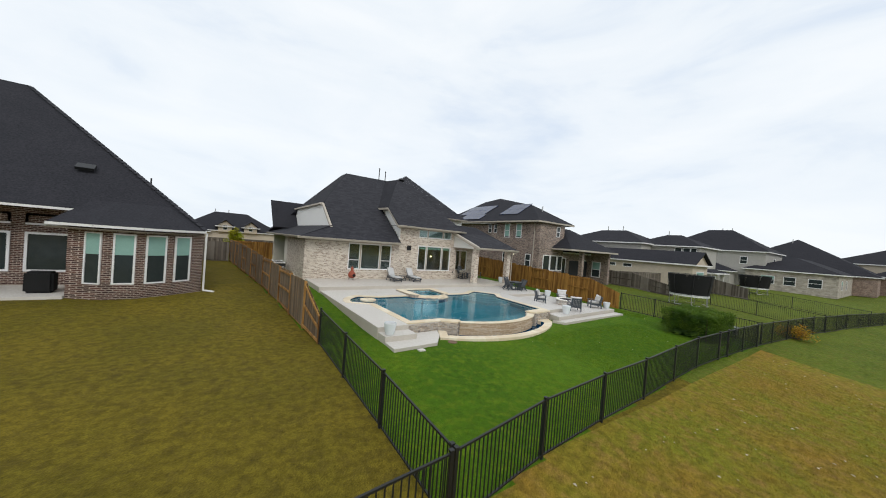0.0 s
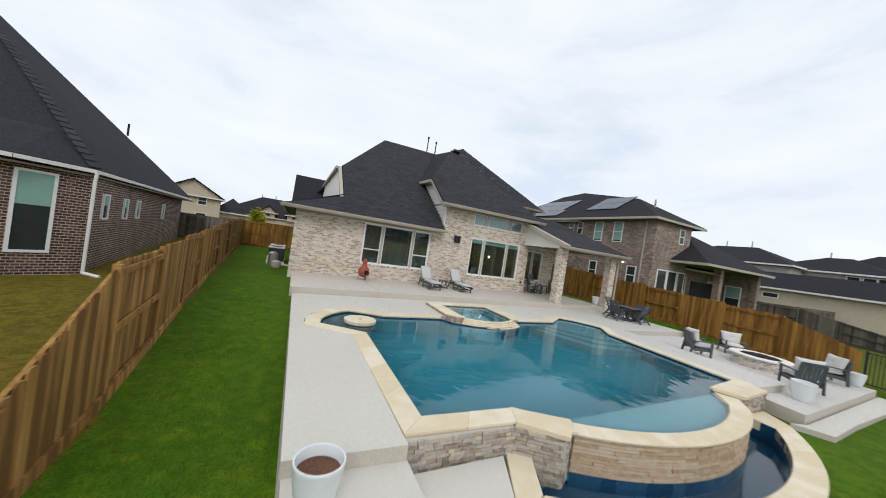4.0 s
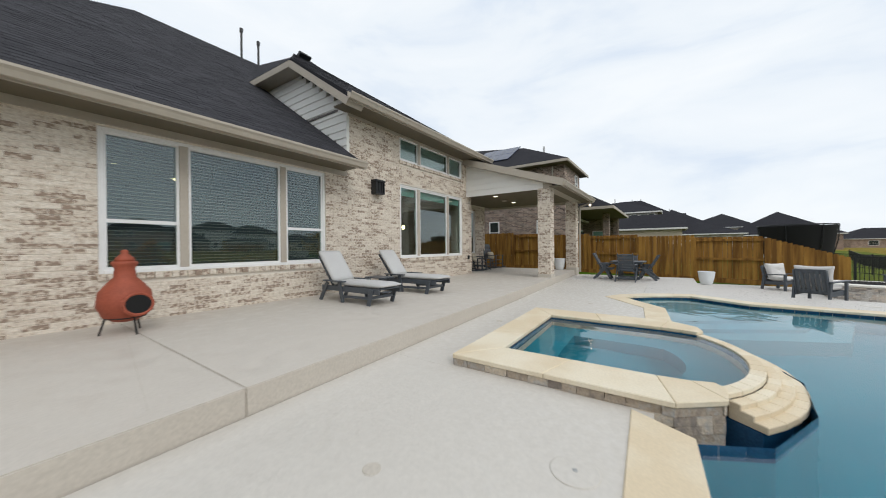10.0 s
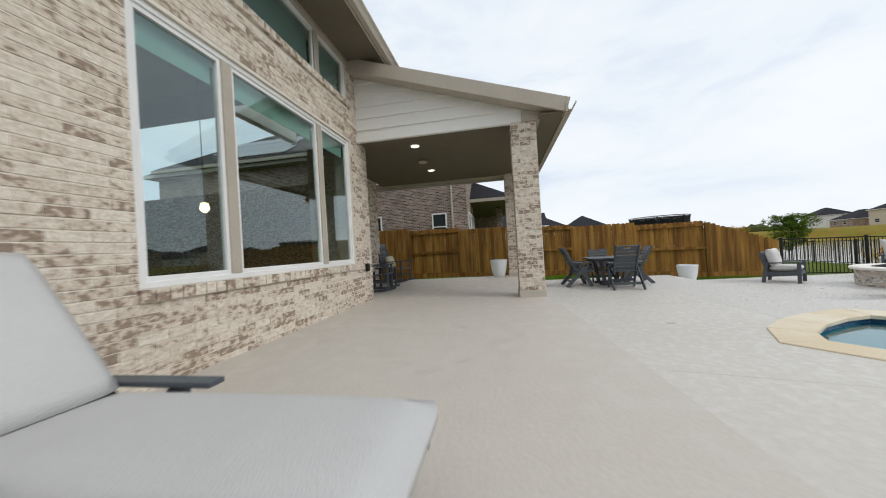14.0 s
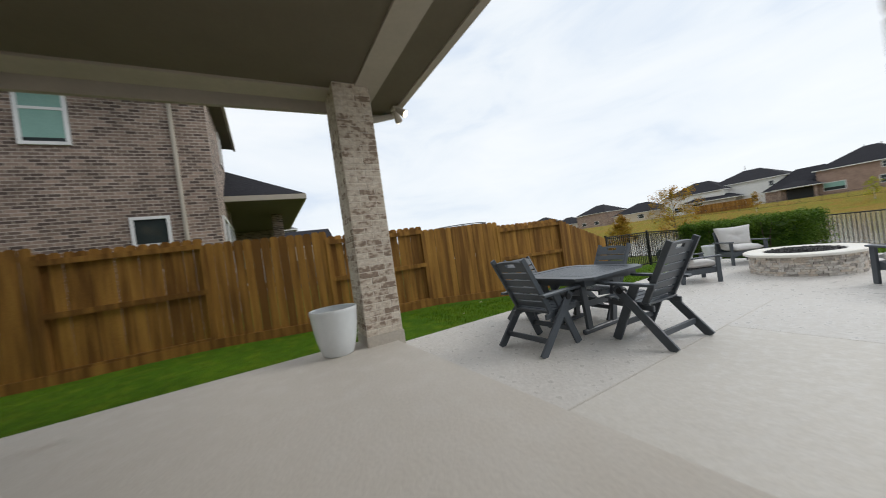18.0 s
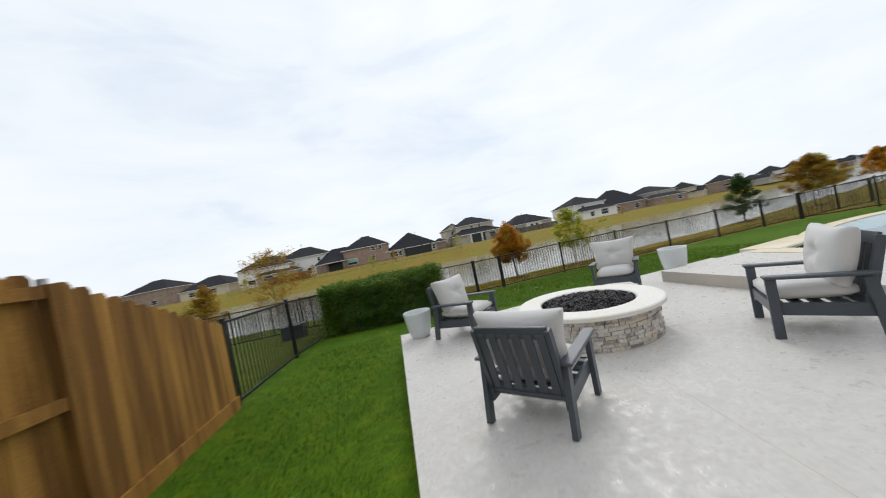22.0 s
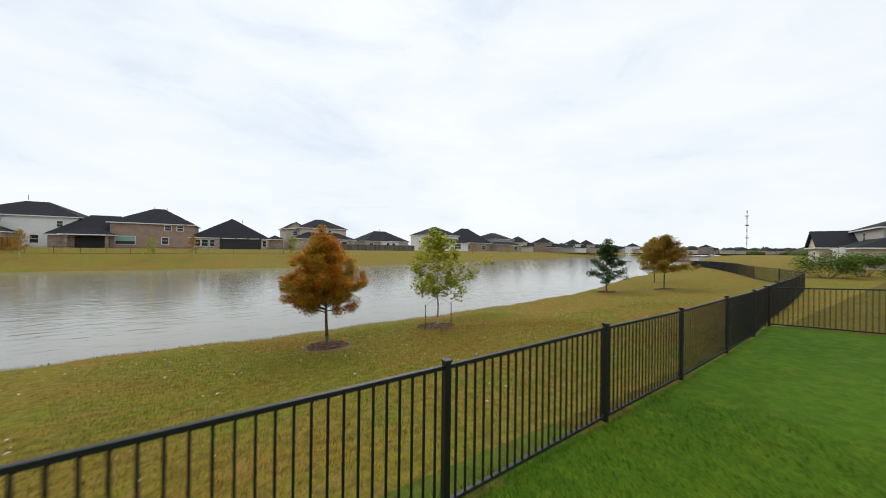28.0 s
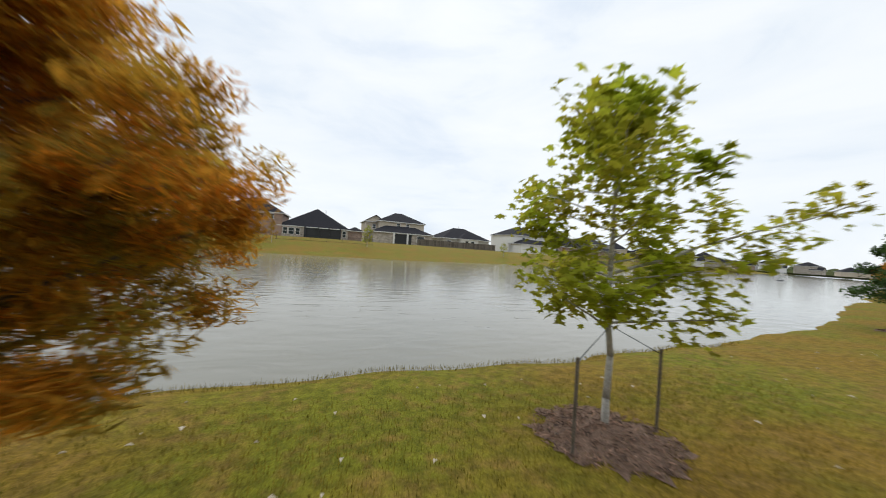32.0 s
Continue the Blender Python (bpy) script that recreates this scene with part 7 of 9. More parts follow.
part("block", one_box(-0.12, -0.1, -0.05, 0.12, 0.1, 0.035), M_CONC, d, bevel=0.01)

# air conditioners and clutter in the side yard
for x, y in ((4.75, 30.0), (4.75, 31.4)):
    ac = thing("air_conditioner", "grey outdoor air conditioner by the side wall", "air conditioner", pose(x, y, ground_z(x, y)), group="side yard machines")
    part("pad", one_box(-0.45, -0.45, -0.05, 0.45, 0.45, 0.06), M_CONC, ac)
    part("cabinet", one_box(-0.38, -0.38, 0.06, 0.38, 0.38, 0.82), M_DARK, ac, bevel=0.02)
    part("top_cover", one_box(-0.4, -0.4, 0.82, 0.4, 0.4, 0.88), M_WHITEPAINT, ac, bevel=0.02)
    bm = bmesh.new()
    lathe(bm, [(0.28, 0.88), (0.26, 0.90)], 24)
    part("fan_grille", bm, M_BLACK, ac)
    for k in range(7):
        part("louvre", one_box(-0.385, -0.36, 0.14 + 0.09 * k, -0.38, 0.36, 0.18 + 0.09 * k), M_METAL, ac)
for x, y, hgt, mt in ((4.7, 28.3, 0.7, M_METAL), (4.6, 28.9, 0.5, M_WHITEPAINT), (4.9, 27.6, 0.35, M_GREYSIDE)):
    pm = thing("pool_pump", "pool pump equipment on the side yard pad", "pump", pose(x, y, ground_z(x, y)), group="side yard machines")
    bm = bmesh.new()
    lathe(bm, [(0.2, 0.0), (0.22, 0.1), (0.22, hgt - 0.08), (0.12, hgt)], 20)
    part("tank", bm, mt, pm)
    bm = bmesh.new()
    tube(bm, (0.2, 0, 0.15), (0.55, 0, 0.15), 0.03)
    part("pipe", bm, M_WHITEPAINT, pm)

flood = thing("floodlight", "small twin floodlight under the porch corner", "floodlight", pose(21.62, 21.62, 2.70))
part("base_plate", one_box(-0.05, -0.05, 0.0, 0.05, 0.05, 0.03), M_TRIM, flood)
for k in (-1, 1):
    bm = bmesh.new()
    tube(bm, (k * 0.03, 0, 0.0), (k * 0.11, -0.07, -0.09), 0.028, 0.05, 12)
    lamp = part("lamp_head", bm, M_TRIM, flood)
    bm = bmesh.new()
    tube(bm, (k * 0.1085, -0.0687, -0.0885), (k * 0.112, -0.0722, -0.0922), 0.044, 0.044, 12)
    part("lens", bm, M_LAMPGLOW, lamp, "lit lamp lens")
ub = thing("utility_box", "low dark green utility box on the grass beyond the fence", "utility box", pose(25.6, 8.0, ground_z(25.6, 8.0)))
part("housing", one_box(-0.32, -0.25, -0.05, 0.32, 0.25, 0.36), M_GREYRECYC, ub, bevel=0.03)
part("lid", one_box(-0.34, -0.27, 0.362, 0.34, 0.27, 0.42), M_GREYRECYC, ub, bevel=0.02)
# ---- neighbouring houses ----
def brick_texture(name, c1, c2, mortar, rough=0.9, bw=0.215, bh=0.076, joint=0.006):
    """Brickwork for walls that stay far off; u runs along the wall, v up."""
    m = bpy.data.materials.new(name)
    m.use_nodes = True
    nt = m.node_tree
    b = nt.nodes["Principled BSDF"]
    tc = nt.nodes.new("ShaderNodeTexCoord")
    sp = nt.nodes.new("ShaderNodeSeparateXYZ")
    ad = nt.nodes.new("ShaderNodeMath")
    ad.operation = "ADD"
    cb = nt.nodes.new("ShaderNodeCombineXYZ")
    br = nt.nodes.new("ShaderNodeTexBrick")
    nt.links.new(tc.outputs["Object"], sp.inputs[0])
    nt.links.new(sp.outputs["X"], ad.inputs[0])
    nt.links.new(sp.outputs["Y"], ad.inputs[1])
    nt.links.new(ad.outputs[0], cb.inputs["X"])
    nt.links.new(sp.outputs["Z"], cb.inputs["Y"])
    nt.links.new(cb.outputs[0], br.inputs["Vector"])
    br.inputs["Scale"].default_value = 1.0
    br.inputs["Brick Width"].default_value = bw
    br.inputs["Row Height"].default_value = bh
    br.inputs["Mortar Size"].default_value = joint
    br.inputs["Bias"].default_value = -0.1
    br.inputs["Color1"].default_value = (*c1, 1)
    br.inputs["Color2"].default_value = (*c2, 1)
    br.inputs["Mortar"].default_value = (*mortar, 1)
    nz = nt.nodes.new("ShaderNodeTexNoise")
    nz.inputs["Scale"].default_value = 1.3
    nz.inputs["Detail"].default_value = 6
    nt.links.new(tc.outputs["Object"], nz.inputs["Vector"])
    mr = nt.nodes.new("ShaderNodeMapRange")
    mr.inputs[1].default_value, mr.inputs[2].default_value = 0.3, 0.7
    mr.inputs[3].default_value, mr.inputs[4].default_value = 0.72, 1.2
    nt.links.new(nz.outputs[0], mr.inputs[0])
    mx = nt.nodes.new("ShaderNodeMix")
    mx.data_type = "RGBA"
    mx.blend_type = "MULTIPLY"
    mx.inputs[0].default_value = 1.0
    nt.links.new(br.outputs["Color"], mx.inputs[6])
    nt.links.new(mr.outputs[0], mx.inputs[7])
    nt.links.new(mx.outputs[2], b.inputs["Base Color"])
    b.inputs["Roughness"].default_value = rough
    bp = nt.nodes.new("ShaderNodeBump")
    bp.inputs["Strength"].default_value = 0.4
    bp.inputs["Distance"].default_value = 0.01
    nt.links.new(br.outputs["Fac"], bp.inputs["Height"])
    bp.invert = True
    nt.links.new(bp.outputs[0], b.inputs["Normal"])
    return m


M_NBL = brick_texture("dark_red_brickwork", (0.045, 0.020, 0.016), (0.135, 0.064, 0.046), (0.46, 0.385, 0.32), joint=0.010)
M_NBR = brick_texture("tan_brickwork", (0.10, 0.072, 0.060), (0.37, 0.265, 0.21), (0.48, 0.41, 0.35), joint=0.009)
M_FARBRICK = brick_texture("far_brickwork", (0.22, 0.15, 0.12), (0.40, 0.29, 0.23), (0.42, 0.35, 0.30))
M_FARSTONE = brick_texture("far_stonework", (0.34, 0.30, 0.25), (0.52, 0.46, 0.39), (0.50, 0.45, 0.38), bw=0.5, bh=0.2)


def hip_roof(parent, x0, y0, x1, y1, ze, slope, over=0.45, axis_="x", gables=(), fascia=None, label=""):
    """A hip roof over a rectangle, its ridge along x or y; a gable end has its own wall."""
    fascia = fascia or M_WHITEPAINT
    x0, y0, x1, y1 = x0 - over, y0 - over, x1 + over, y1 + over
    ze -= over * slope * 0.5
    w, d = x1 - x0, y1 - y0
    bm = bmesh.new()
    half = (d if axis_ == "x" else w) / 2
    h = half * slope
    if axis_ == "x":
        ya = (y0 + y1) / 2
        a = x0 if "w" in gables else x0 + min(half, w / 2 - 0.01)
        b = x1 if "e" in gables else x1 - min(half, w / 2 - 0.01)
        r0, r1 = (a, ya, ze + h), (b, ya, ze + h)
        planes = [[(x0, y0, ze), (x1, y0, ze), r1, r0], [(x1, y1, ze), (x0, y1, ze), r0, r1]]
        if "e" not in gables:
            planes.append([(x1, y0, ze), (x1, y1, ze), r1])
        if "w" not in gables:
            planes.append([(x0, y1, ze), (x0, y0, ze), r0])
    else:
        xa = (x0 + x1) / 2
        a = y0 if "s" in gables else y0 + min(half, d / 2 - 0.01)
        b = y1 if "n" in gables else y1 - min(half, d / 2 - 0.01)
        r0, r1 = (xa, a, ze + h), (xa, b, ze + h)
        planes = [[(x1, y0, ze), (x1, y1, ze), r1, r0], [(x0, y1, ze), (x0, y0, ze), r0, r1]]
        if "s" not in gables:
            planes.append([(x0, y0, ze), (x1, y0, ze), r0])
        if "n" not in gables:
            planes.append([(x1, y1, ze), (x0, y1, ze), r1])
    roof_shell(bm, planes, 0.12)
    roof = part("roof", bm, M_ROOF, parent, label or "charcoal shingle roof")
    bm = bmesh.new()
    for p, q in (((x0, y0), (x1, y0)), ((x1, y0), (x1, y1)), ((x1, y1), (x0, y1)), ((x0, y1), (x0, y0))):
        beam(bm, (*p, ze - 0.10), (*q, ze - 0.10), 0.06, 0.17)
    part("fascia", bm, fascia, roof)
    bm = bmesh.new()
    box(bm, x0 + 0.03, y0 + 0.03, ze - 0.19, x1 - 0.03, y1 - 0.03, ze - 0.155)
    part("soffit_board", bm, M_SHADED_SOFFIT, roof)
    return roof


def far_window(parent, face, c, u, z, w, h, shade=0.0, bars=True):
    """A framed window on a wall face: n and s lie at y = c, e and w at x = c."""
    sgn = {"n": 1, "s": -1, "e": 1, "w": -1}[face]

    def slot(bm, a0, za, a1, zb, lo, hi):
        if face in "ns":
            box(bm, a0, min(c + sgn * lo, c + sgn * hi), za, a1, max(c + sgn * lo, c + sgn * hi), zb)
        else:
            box(bm, min(c + sgn * lo, c + sgn * hi), a0, za, max(c + sgn * lo, c + sgn * hi), a1, zb)
    t = min(0.09, w * 0.09)
    bm = bmesh.new()
    slot(bm, u - w / 2, z, u + w / 2, z + t, -0.05, 0.05)
    slot(bm, u - w / 2, z + h - t, u + w / 2, z + h, -0.05, 0.05)
    slot(bm, u - w / 2, z + t, u - w / 2 + t, z + h - t, -0.05, 0.05)
    slot(bm, u + w / 2 - t, z + t, u + w / 2, z + h - t, -0.05, 0.05)
    if bars:
        slot(bm, u - w / 2 + t, z + h * 0.5 - 0.03, u + w / 2 - t, z + h * 0.5 + 0.03, -0.03, 0.035)
    win = part("window", bm, M_FRAME, parent, "white framed window")
    bm = bmesh.new()
    slot(bm, u - w / 2 + t * 0.8, z + t * 0.8, u + w / 2 - t * 0.8, z + h - t * 0.8, -0.04, 0.015)
    part("pane", bm, M_FARGLASS, win)
    if shade:
        bm = bmesh.new()
        slot(bm, u - w / 2 + t, z + h * (1 - shade), u + w / 2 - t, z + h - t, 0.012, 0.022)
        part("roller_shade", bm, M_SHADE, win, "green roller shade half down")
    return win


def house(label, m, blocks, windows=(), posts=(), vents=(), dark=(), name="house", post_mat=None):
    """blocks: (x0, y0, x1, y1, base, eave, slope, ridge axis, gables, wall material); a wall under 0.1 high is left out."""
    h = thing(name, label, "house", m)
    for x0, y0, x1, y1, zb, ze, sl, ax, gab, mat in blocks:
        if mat is not None:
            bm = bmesh.new()
            box(bm, x0, y0, zb, x1, y1, ze - 0.02)
            for g in gab:
                hh = ((y1 - y0) if ax == "x" else (x1 - x0)) / 2 * sl
                if g in "sn":
                    yy = y0 if g == "s" else y1 - 0.2
                    v = [bm.verts.new(p) for p in ((x0, yy, ze - 0.02), (x1, yy, ze - 0.02), ((x0 + x1) / 2, yy, ze + hh), (x0, yy + 0.2, ze - 0.02), (x1, yy + 0.2, ze - 0.02), ((x0 + x1) / 2, yy + 0.2, ze + hh))]
                else:
                    xx = x0 if g == "w" else x1 - 0.2
                    v = [bm.verts.new(p) for p in ((xx, y0, ze - 0.02), (xx, y1, ze - 0.02), (xx, (y0 + y1) / 2, ze + hh), (xx + 0.2, y0, ze - 0.02), (xx + 0.2, y1, ze - 0.02), (xx + 0.2, (y0 + y1) / 2, ze + hh))]
                for f in ((0, 1, 2), (5, 4, 3), (0, 3, 4, 1), (1, 4, 5, 2), (2, 5, 3, 0)):
                    bm.faces.new([v[i] for i in f])
            part("wall", bm, mat, h)
        hip_roof(h, x0, y0, x1, y1, ze, sl, axis_=ax, gables=gab)
    for w in windows:
        far_window(h, *w)
    for x, y, z0, z1 in posts:
        part("post", one_box(x - 0.2, y - 0.2, z0, x + 0.2, y + 0.2, z1), post_mat or M_FARBRICK, h)
    # dark panels on the back wall paint the shade inside deep porches
    for x0, y0, z0, x1, y1, z1 in dark:
        part("porch_door", one_box(x0, y0, z0, x1, y1, z1), M_DARK, h, "dark panel standing in for the shade of a porch")
    for x, y, z in vents:
        bm = bmesh.new()
        tube(bm, (x, y, z - 0.5), (x, y, z + 0.5), 0.07)
        part("vent_pipe", bm, M_METAL, h)
    return h


# the dark red brick house beyond the cedar fence
nbl = thing("house", "dark red brick house with a charcoal hip roof and bay windows", "house")
BAY = [(-4.1, 21.33), (-3.0, 20.8), (-1.92, 20.8), (-0.9, 21.4), (0.2, 22.4)]
bm = bmesh.new()
prism(bm, BAY + [(-2.0, 38.7), (-24, 38.7), (-24, 24.4), (-4.1, 24.4)], -0.8, 2.62)
part("wall", bm, M_NBL, nbl)
EAVE_BAY = [(-4.62, 21.1), (-3.2, 20.45), (-1.75, 20.45), (-0.7, 21.15), (0.25, 22.35)]
APEX = (-8.6, 31.6, 10.2)
bm = bmesh.new()
roof_shell(bm, [[(0.25, 22.35, 2.72), (-1.7, 39.6, 2.72), APEX], [(0.25, 22.35, 2.72), APEX, (-16, 31.6, 10.2), (-25, 23.1, 3.40), (-4.3, 23.0, 3.30), (-4.3, 21.9, 2.72)],
                [(-1.7, 39.6, 2.72), (-25, 39.6, 2.72), (-16, 31.6, 10.2), APEX], [(-25, 39.6, 2.72), (-25, 23.1, 3.40), (-16, 31.6, 10.2)]], 0.14)
roof = part("roof", bm, M_ROOF, nbl, "charcoal shingle hip roof")
for a, b in zip(EAVE_BAY, EAVE_BAY[1:]):
    bm = bmesh.new()
    slab(bm, [(a[0], a[1], 2.70), (b[0], b[1], 2.70), (b[0] * 0.55 - 1.4, 23.6, 3.75), (a[0] * 0.55 - 1.4, 23.6, 3.75)], 0.08)
    part("bay_roof_plane", bm, M_ROOF, roof)
for k in range(40):
    bm = bmesh.new()
    a = Vector((0.25, 22.35, 2.74)).lerp(Vector(APEX), k / 40)
    b = Vector((0.25, 22.35, 2.74)).lerp(Vector(APEX), (k + 0.8) / 40)
    beam(bm, a, b, 0.26, 0.04)
    part("hip_cap", bm, M_SHINGLE, roof)
bm = bmesh.new()
for a, b in list(zip(EAVE_BAY, EAVE_BAY[1:])) + [((0.25, 22.35), (-1.7, 39.6))]:
    beam(bm, (*a, 2.63), (*b, 2.63), 0.11, 0.10)
beam(bm, (-4.25, 22.9, 3.22), (-25, 22.9, 3.30), 0.11, 0.10)
part("gutter", bm, M_WHITEPAINT, roof, "white gutter along the eaves")
bm = bmesh.new()
prism(bm, EAVE_BAY + [(-1.5, 39.5), (-4.9, 39.5)], 2.47, 2.52)
box(bm, -24.8, 22.95, 3.20, -4.9, 25, 3.24)
part("soffit_board", bm, M_SHADED_SOFFIT, roof)
bm = bmesh.new()
tube(bm, (0.30, 22.3, -0.25), (0.30, 22.3, 2.35), 0.045)
tube(bm, (0.30, 22.3, -0.25), (0.75, 22.1, -0.3), 0.045)
tube(bm, (0.30, 22.3, 2.35), (0.32, 22.3, 2.6), 0.045)
part("downspout", bm, M_WHITEPAINT, nbl, "white downspout")
# bay windows lie in their own slanted walls
for a, b, w, f in ((BAY[0], BAY[1], 0.72, 0.74), (BAY[1], BAY[2], 0.84, 0.60), (BAY[2], BAY[3], 0.92, 0.51), (BAY[3], BAY[4], 0.90, 0.32)):
    mid = (a[0] + (b[0] - a[0]) * f, a[1] + (b[1] - a[1]) * f)
    ang = math.degrees(math.atan2(b[1] - a[1], b[0] - a[0]))
    win = far_window(nbl, "s", 0.0, 0.0, 0.28, w * 0.82, 2.1, 0.42, False)
    win.matrix_local = pose(mid[0], mid[1], 0, 0, 0, ang)
for k, (y, z, w, h) in enumerate(((23.6, 1.25, 0.55, 0.8), (25.7, 1.25, 0.5, 0.75), (27.4, 1.25, 0.5, 0.75), (32.5, 1.2, 0.6, 0.8))):
    win = far_window(nbl, "e", 0.0, 0.0, z, w, h, 0.45, False)
    win.matrix_local = pose(0.2 - (y - 22.4) * 0.135 + 0.01, y, 0, 0, 0, 7.7)
for x in (-5.3, -7.4, -9.6):
    far_window(nbl, "s", 24.4, x, 0.35, 1.7, 1.75, 0, False)
    far_window(nbl, "s", 24.4, x, 2.42, 1.7, 0.5, 0, False)
part("patio_slab", one_box(-24, 21.2, -0.7, -4.12, 24.35, -0.24), M_CONC, nbl, "pale concrete patio", bevel=0.01)
part("upper_wall", one_box(-24, 24.35, 2.5, -4.2, 24.6, 3.22), M_NBL, nbl)
bm = bmesh.new()
slab(bm, [(-5.0, 25.1, 5.25), (-4.35, 25.1, 5.25), (-4.35, 25.5, 5.5), (-5.0, 25.5, 5.5)], 0.14)
part("roof_vent", bm, M_BLACK, roof, "black roof vent").location = (0, 0, 0.05)
bm = bmesh.new()
tube(bm, (-3.4, 33.5, 5.4), (-3.4, 33.5, 6.05), 0.05)
part("vent_pipe", bm, M_BLACK, roof)

grill = thing("grill", "covered grill under a black cloth on the neighbour's patio", "grill")
bm = bmesh.new()
box(bm, -5.4, 22.0, -0.24, -4.6, 22.6, 0.62)
part("cover", bm, M_NET, grill, bevel=0.08)
for cx in (-7.2, -9.0):
    ch = thing("wicker_chair", "dark wicker armchair with pale cushions on a patio", "chair", pose(cx, 22.4, -0.24, 0, 0, -20))
    part("base", one_box(-0.4, -0.4, 0, 0.4, 0.4, 0.38), M_WICKER, ch, bevel=0.03)
    part("seat_cushion", one_box(-0.32, -0.38, 0.382, 0.32, 0.25, 0.52), M_CUSHION, ch, bevel=0.04)
    part("backrest", one_box(-0.4, 0.28, 0.382, 0.4, 0.4, 0.85), M_WICKER, ch, bevel=0.03)
    for s in (-0.37, 0.37):
        part("armrest", one_box(s - 0.04, -0.4, 0.382, s + 0.04, 0.27, 0.62), M_WICKER, ch, bevel=0.02)

# the tan two-storey house beyond the other fence
nbr = house("two-storey tan brick house with solar panels on its roof", pose(0, 0, 0),
            [(28.0, 31.2, 41.0, 42.0, -0.6, 6.2, 0.62, "x", "", M_NBR),
             (32.12, 25.2, 39.0, 34.0, -0.6, 3.3, 0.5, "x", "", M_NBR)],
            [("w", 28.0, 28.82, 4.33, 0.80, 1.6, 0.9), ("w", 28.0, 27.05, 4.33, 0.80, 1.6, 0.9), ("w", 28.0, 28.87, 1.2, 0.75, 1.5), ("w", 28.0, 25.52, 1.3, 0.74, 1.35),
             ("w", 28.0, 31.7, 4.85, 0.55, 1.05), ("w", 28.0, 30.75, 4.85, 0.55, 1.05), ("s", 24.15, 30.97, 4.7, 0.6, 1.1), ("s", 24.15, 29.3, 1.05, 1.15, 1.65, 0, False), ("s", 24.15, 30.5, 1.05, 1.15, 1.65, 0, False), ("s", 24.15, 31.6, 1.05, 0.9, 1.65, 0, False),
             ("s", 25.2, 33.8, 0.5, 0.9, 2.0, 0, False), ("s", 25.2, 37.9, 0.5, 1.0, 1.9, 0.5, False), ("w", 38.6, 23.9, 0.4, 1.1, 1.9, 0.5)],
            [(33.3, 22.6, -0.4, 3.5), (38.7, 22.6, -0.4, 3.5)], [(30.6, 26.2, 7.6), (34.0, 35.0, 9.2), (40.5, 35.6, 9.0)],
            [(35.0, 25.12, -0.3, 38.6, 25.2, 2.2)], post_mat=M_NBR)
hip_roof(nbr, 30.5, 22.2, 38.8, 29.2, 3.65, 0.6, axis_="x", fascia=M_TRIM)
part("wall", one_box(38.6, 22.81, -0.6, 38.98, 25.19, 3.4), M_NBR, nbr)
part("wall", one_box(28.0, 24.15, -0.6, 32.1, 31.2, 6.18), M_NBR, nbr)
bm = bmesh.new()
E4 = [(27.3, 23.8, 6.2), (33.3, 23.8, 6.2), (36.0, 34, 8.2), (27.3, 41.6, 6.2)]
RA, RB, RC = (30.86, 27.76, 8.34), (33.97, 36.48, 10.2), (33.2, 38.74, 9.74)
roof_shell(bm, [[E4[0], E4[1], RA], [E4[1], E4[2], RB, RA], [E4[3], E4[0], RA, RB, RC]], 0.12)
big = part("roof", bm, M_ROOF, nbr, "charcoal shingle hip roof")
bm = bmesh.new()
for a, b in ((0, 1), (3, 0)):
    beam(bm, Vector(E4[a]) - Vector((0, 0, 0.1)), Vector(E4[b]) - Vector((0, 0, 0.1)), 0.08, 0.16)
part("fascia", bm, M_TRIM, big)
part("soffit_board", one_box(27.35, 23.85, 6.01, 33.0, 34, 6.04), M_SHADED_SOFFIT, big)
bm = bmesh.new()
tube(bm, (27.95, 24.86, -0.4), (27.95, 24.86, 5.95), 0.05)
part("downspout", bm, M_TRIM, nbr, "taupe downspout")
# panels lie on the slope that faces the yard and on the one towards the lake
def solar(parent, o, u, v, nu, nv):
    o, u, v = Vector(o), Vector(u), Vector(v)
    nrm = u.cross(v).normalized()
    for i in range(nu):
        for j in range(nv):
            bm = bmesh.new()
            a = o + u * i + v * j + nrm * 0.09
            slab(bm, [a, a + u * 0.97, a + u * 0.97 + v * 0.97, a + v * 0.97], 0.04)
            part("solar_panel", bm, M_SOLAR, parent, "dark glass solar panel")


solar(nbr, (28.75, 31.1, 7.07), (0, -1.0, 0.0), (1.25, 0, 0.75), 3, 2)
solar(nbr, (27.7, 37.6, 6.44), (0, -1.02, 0), (1.25, 0, 0.75), 4, 1)
solar(nbr, (28.95, 39.2, 7.19), (0, -1.02, 0), (1.25, 0, 0.75), 5, 2)

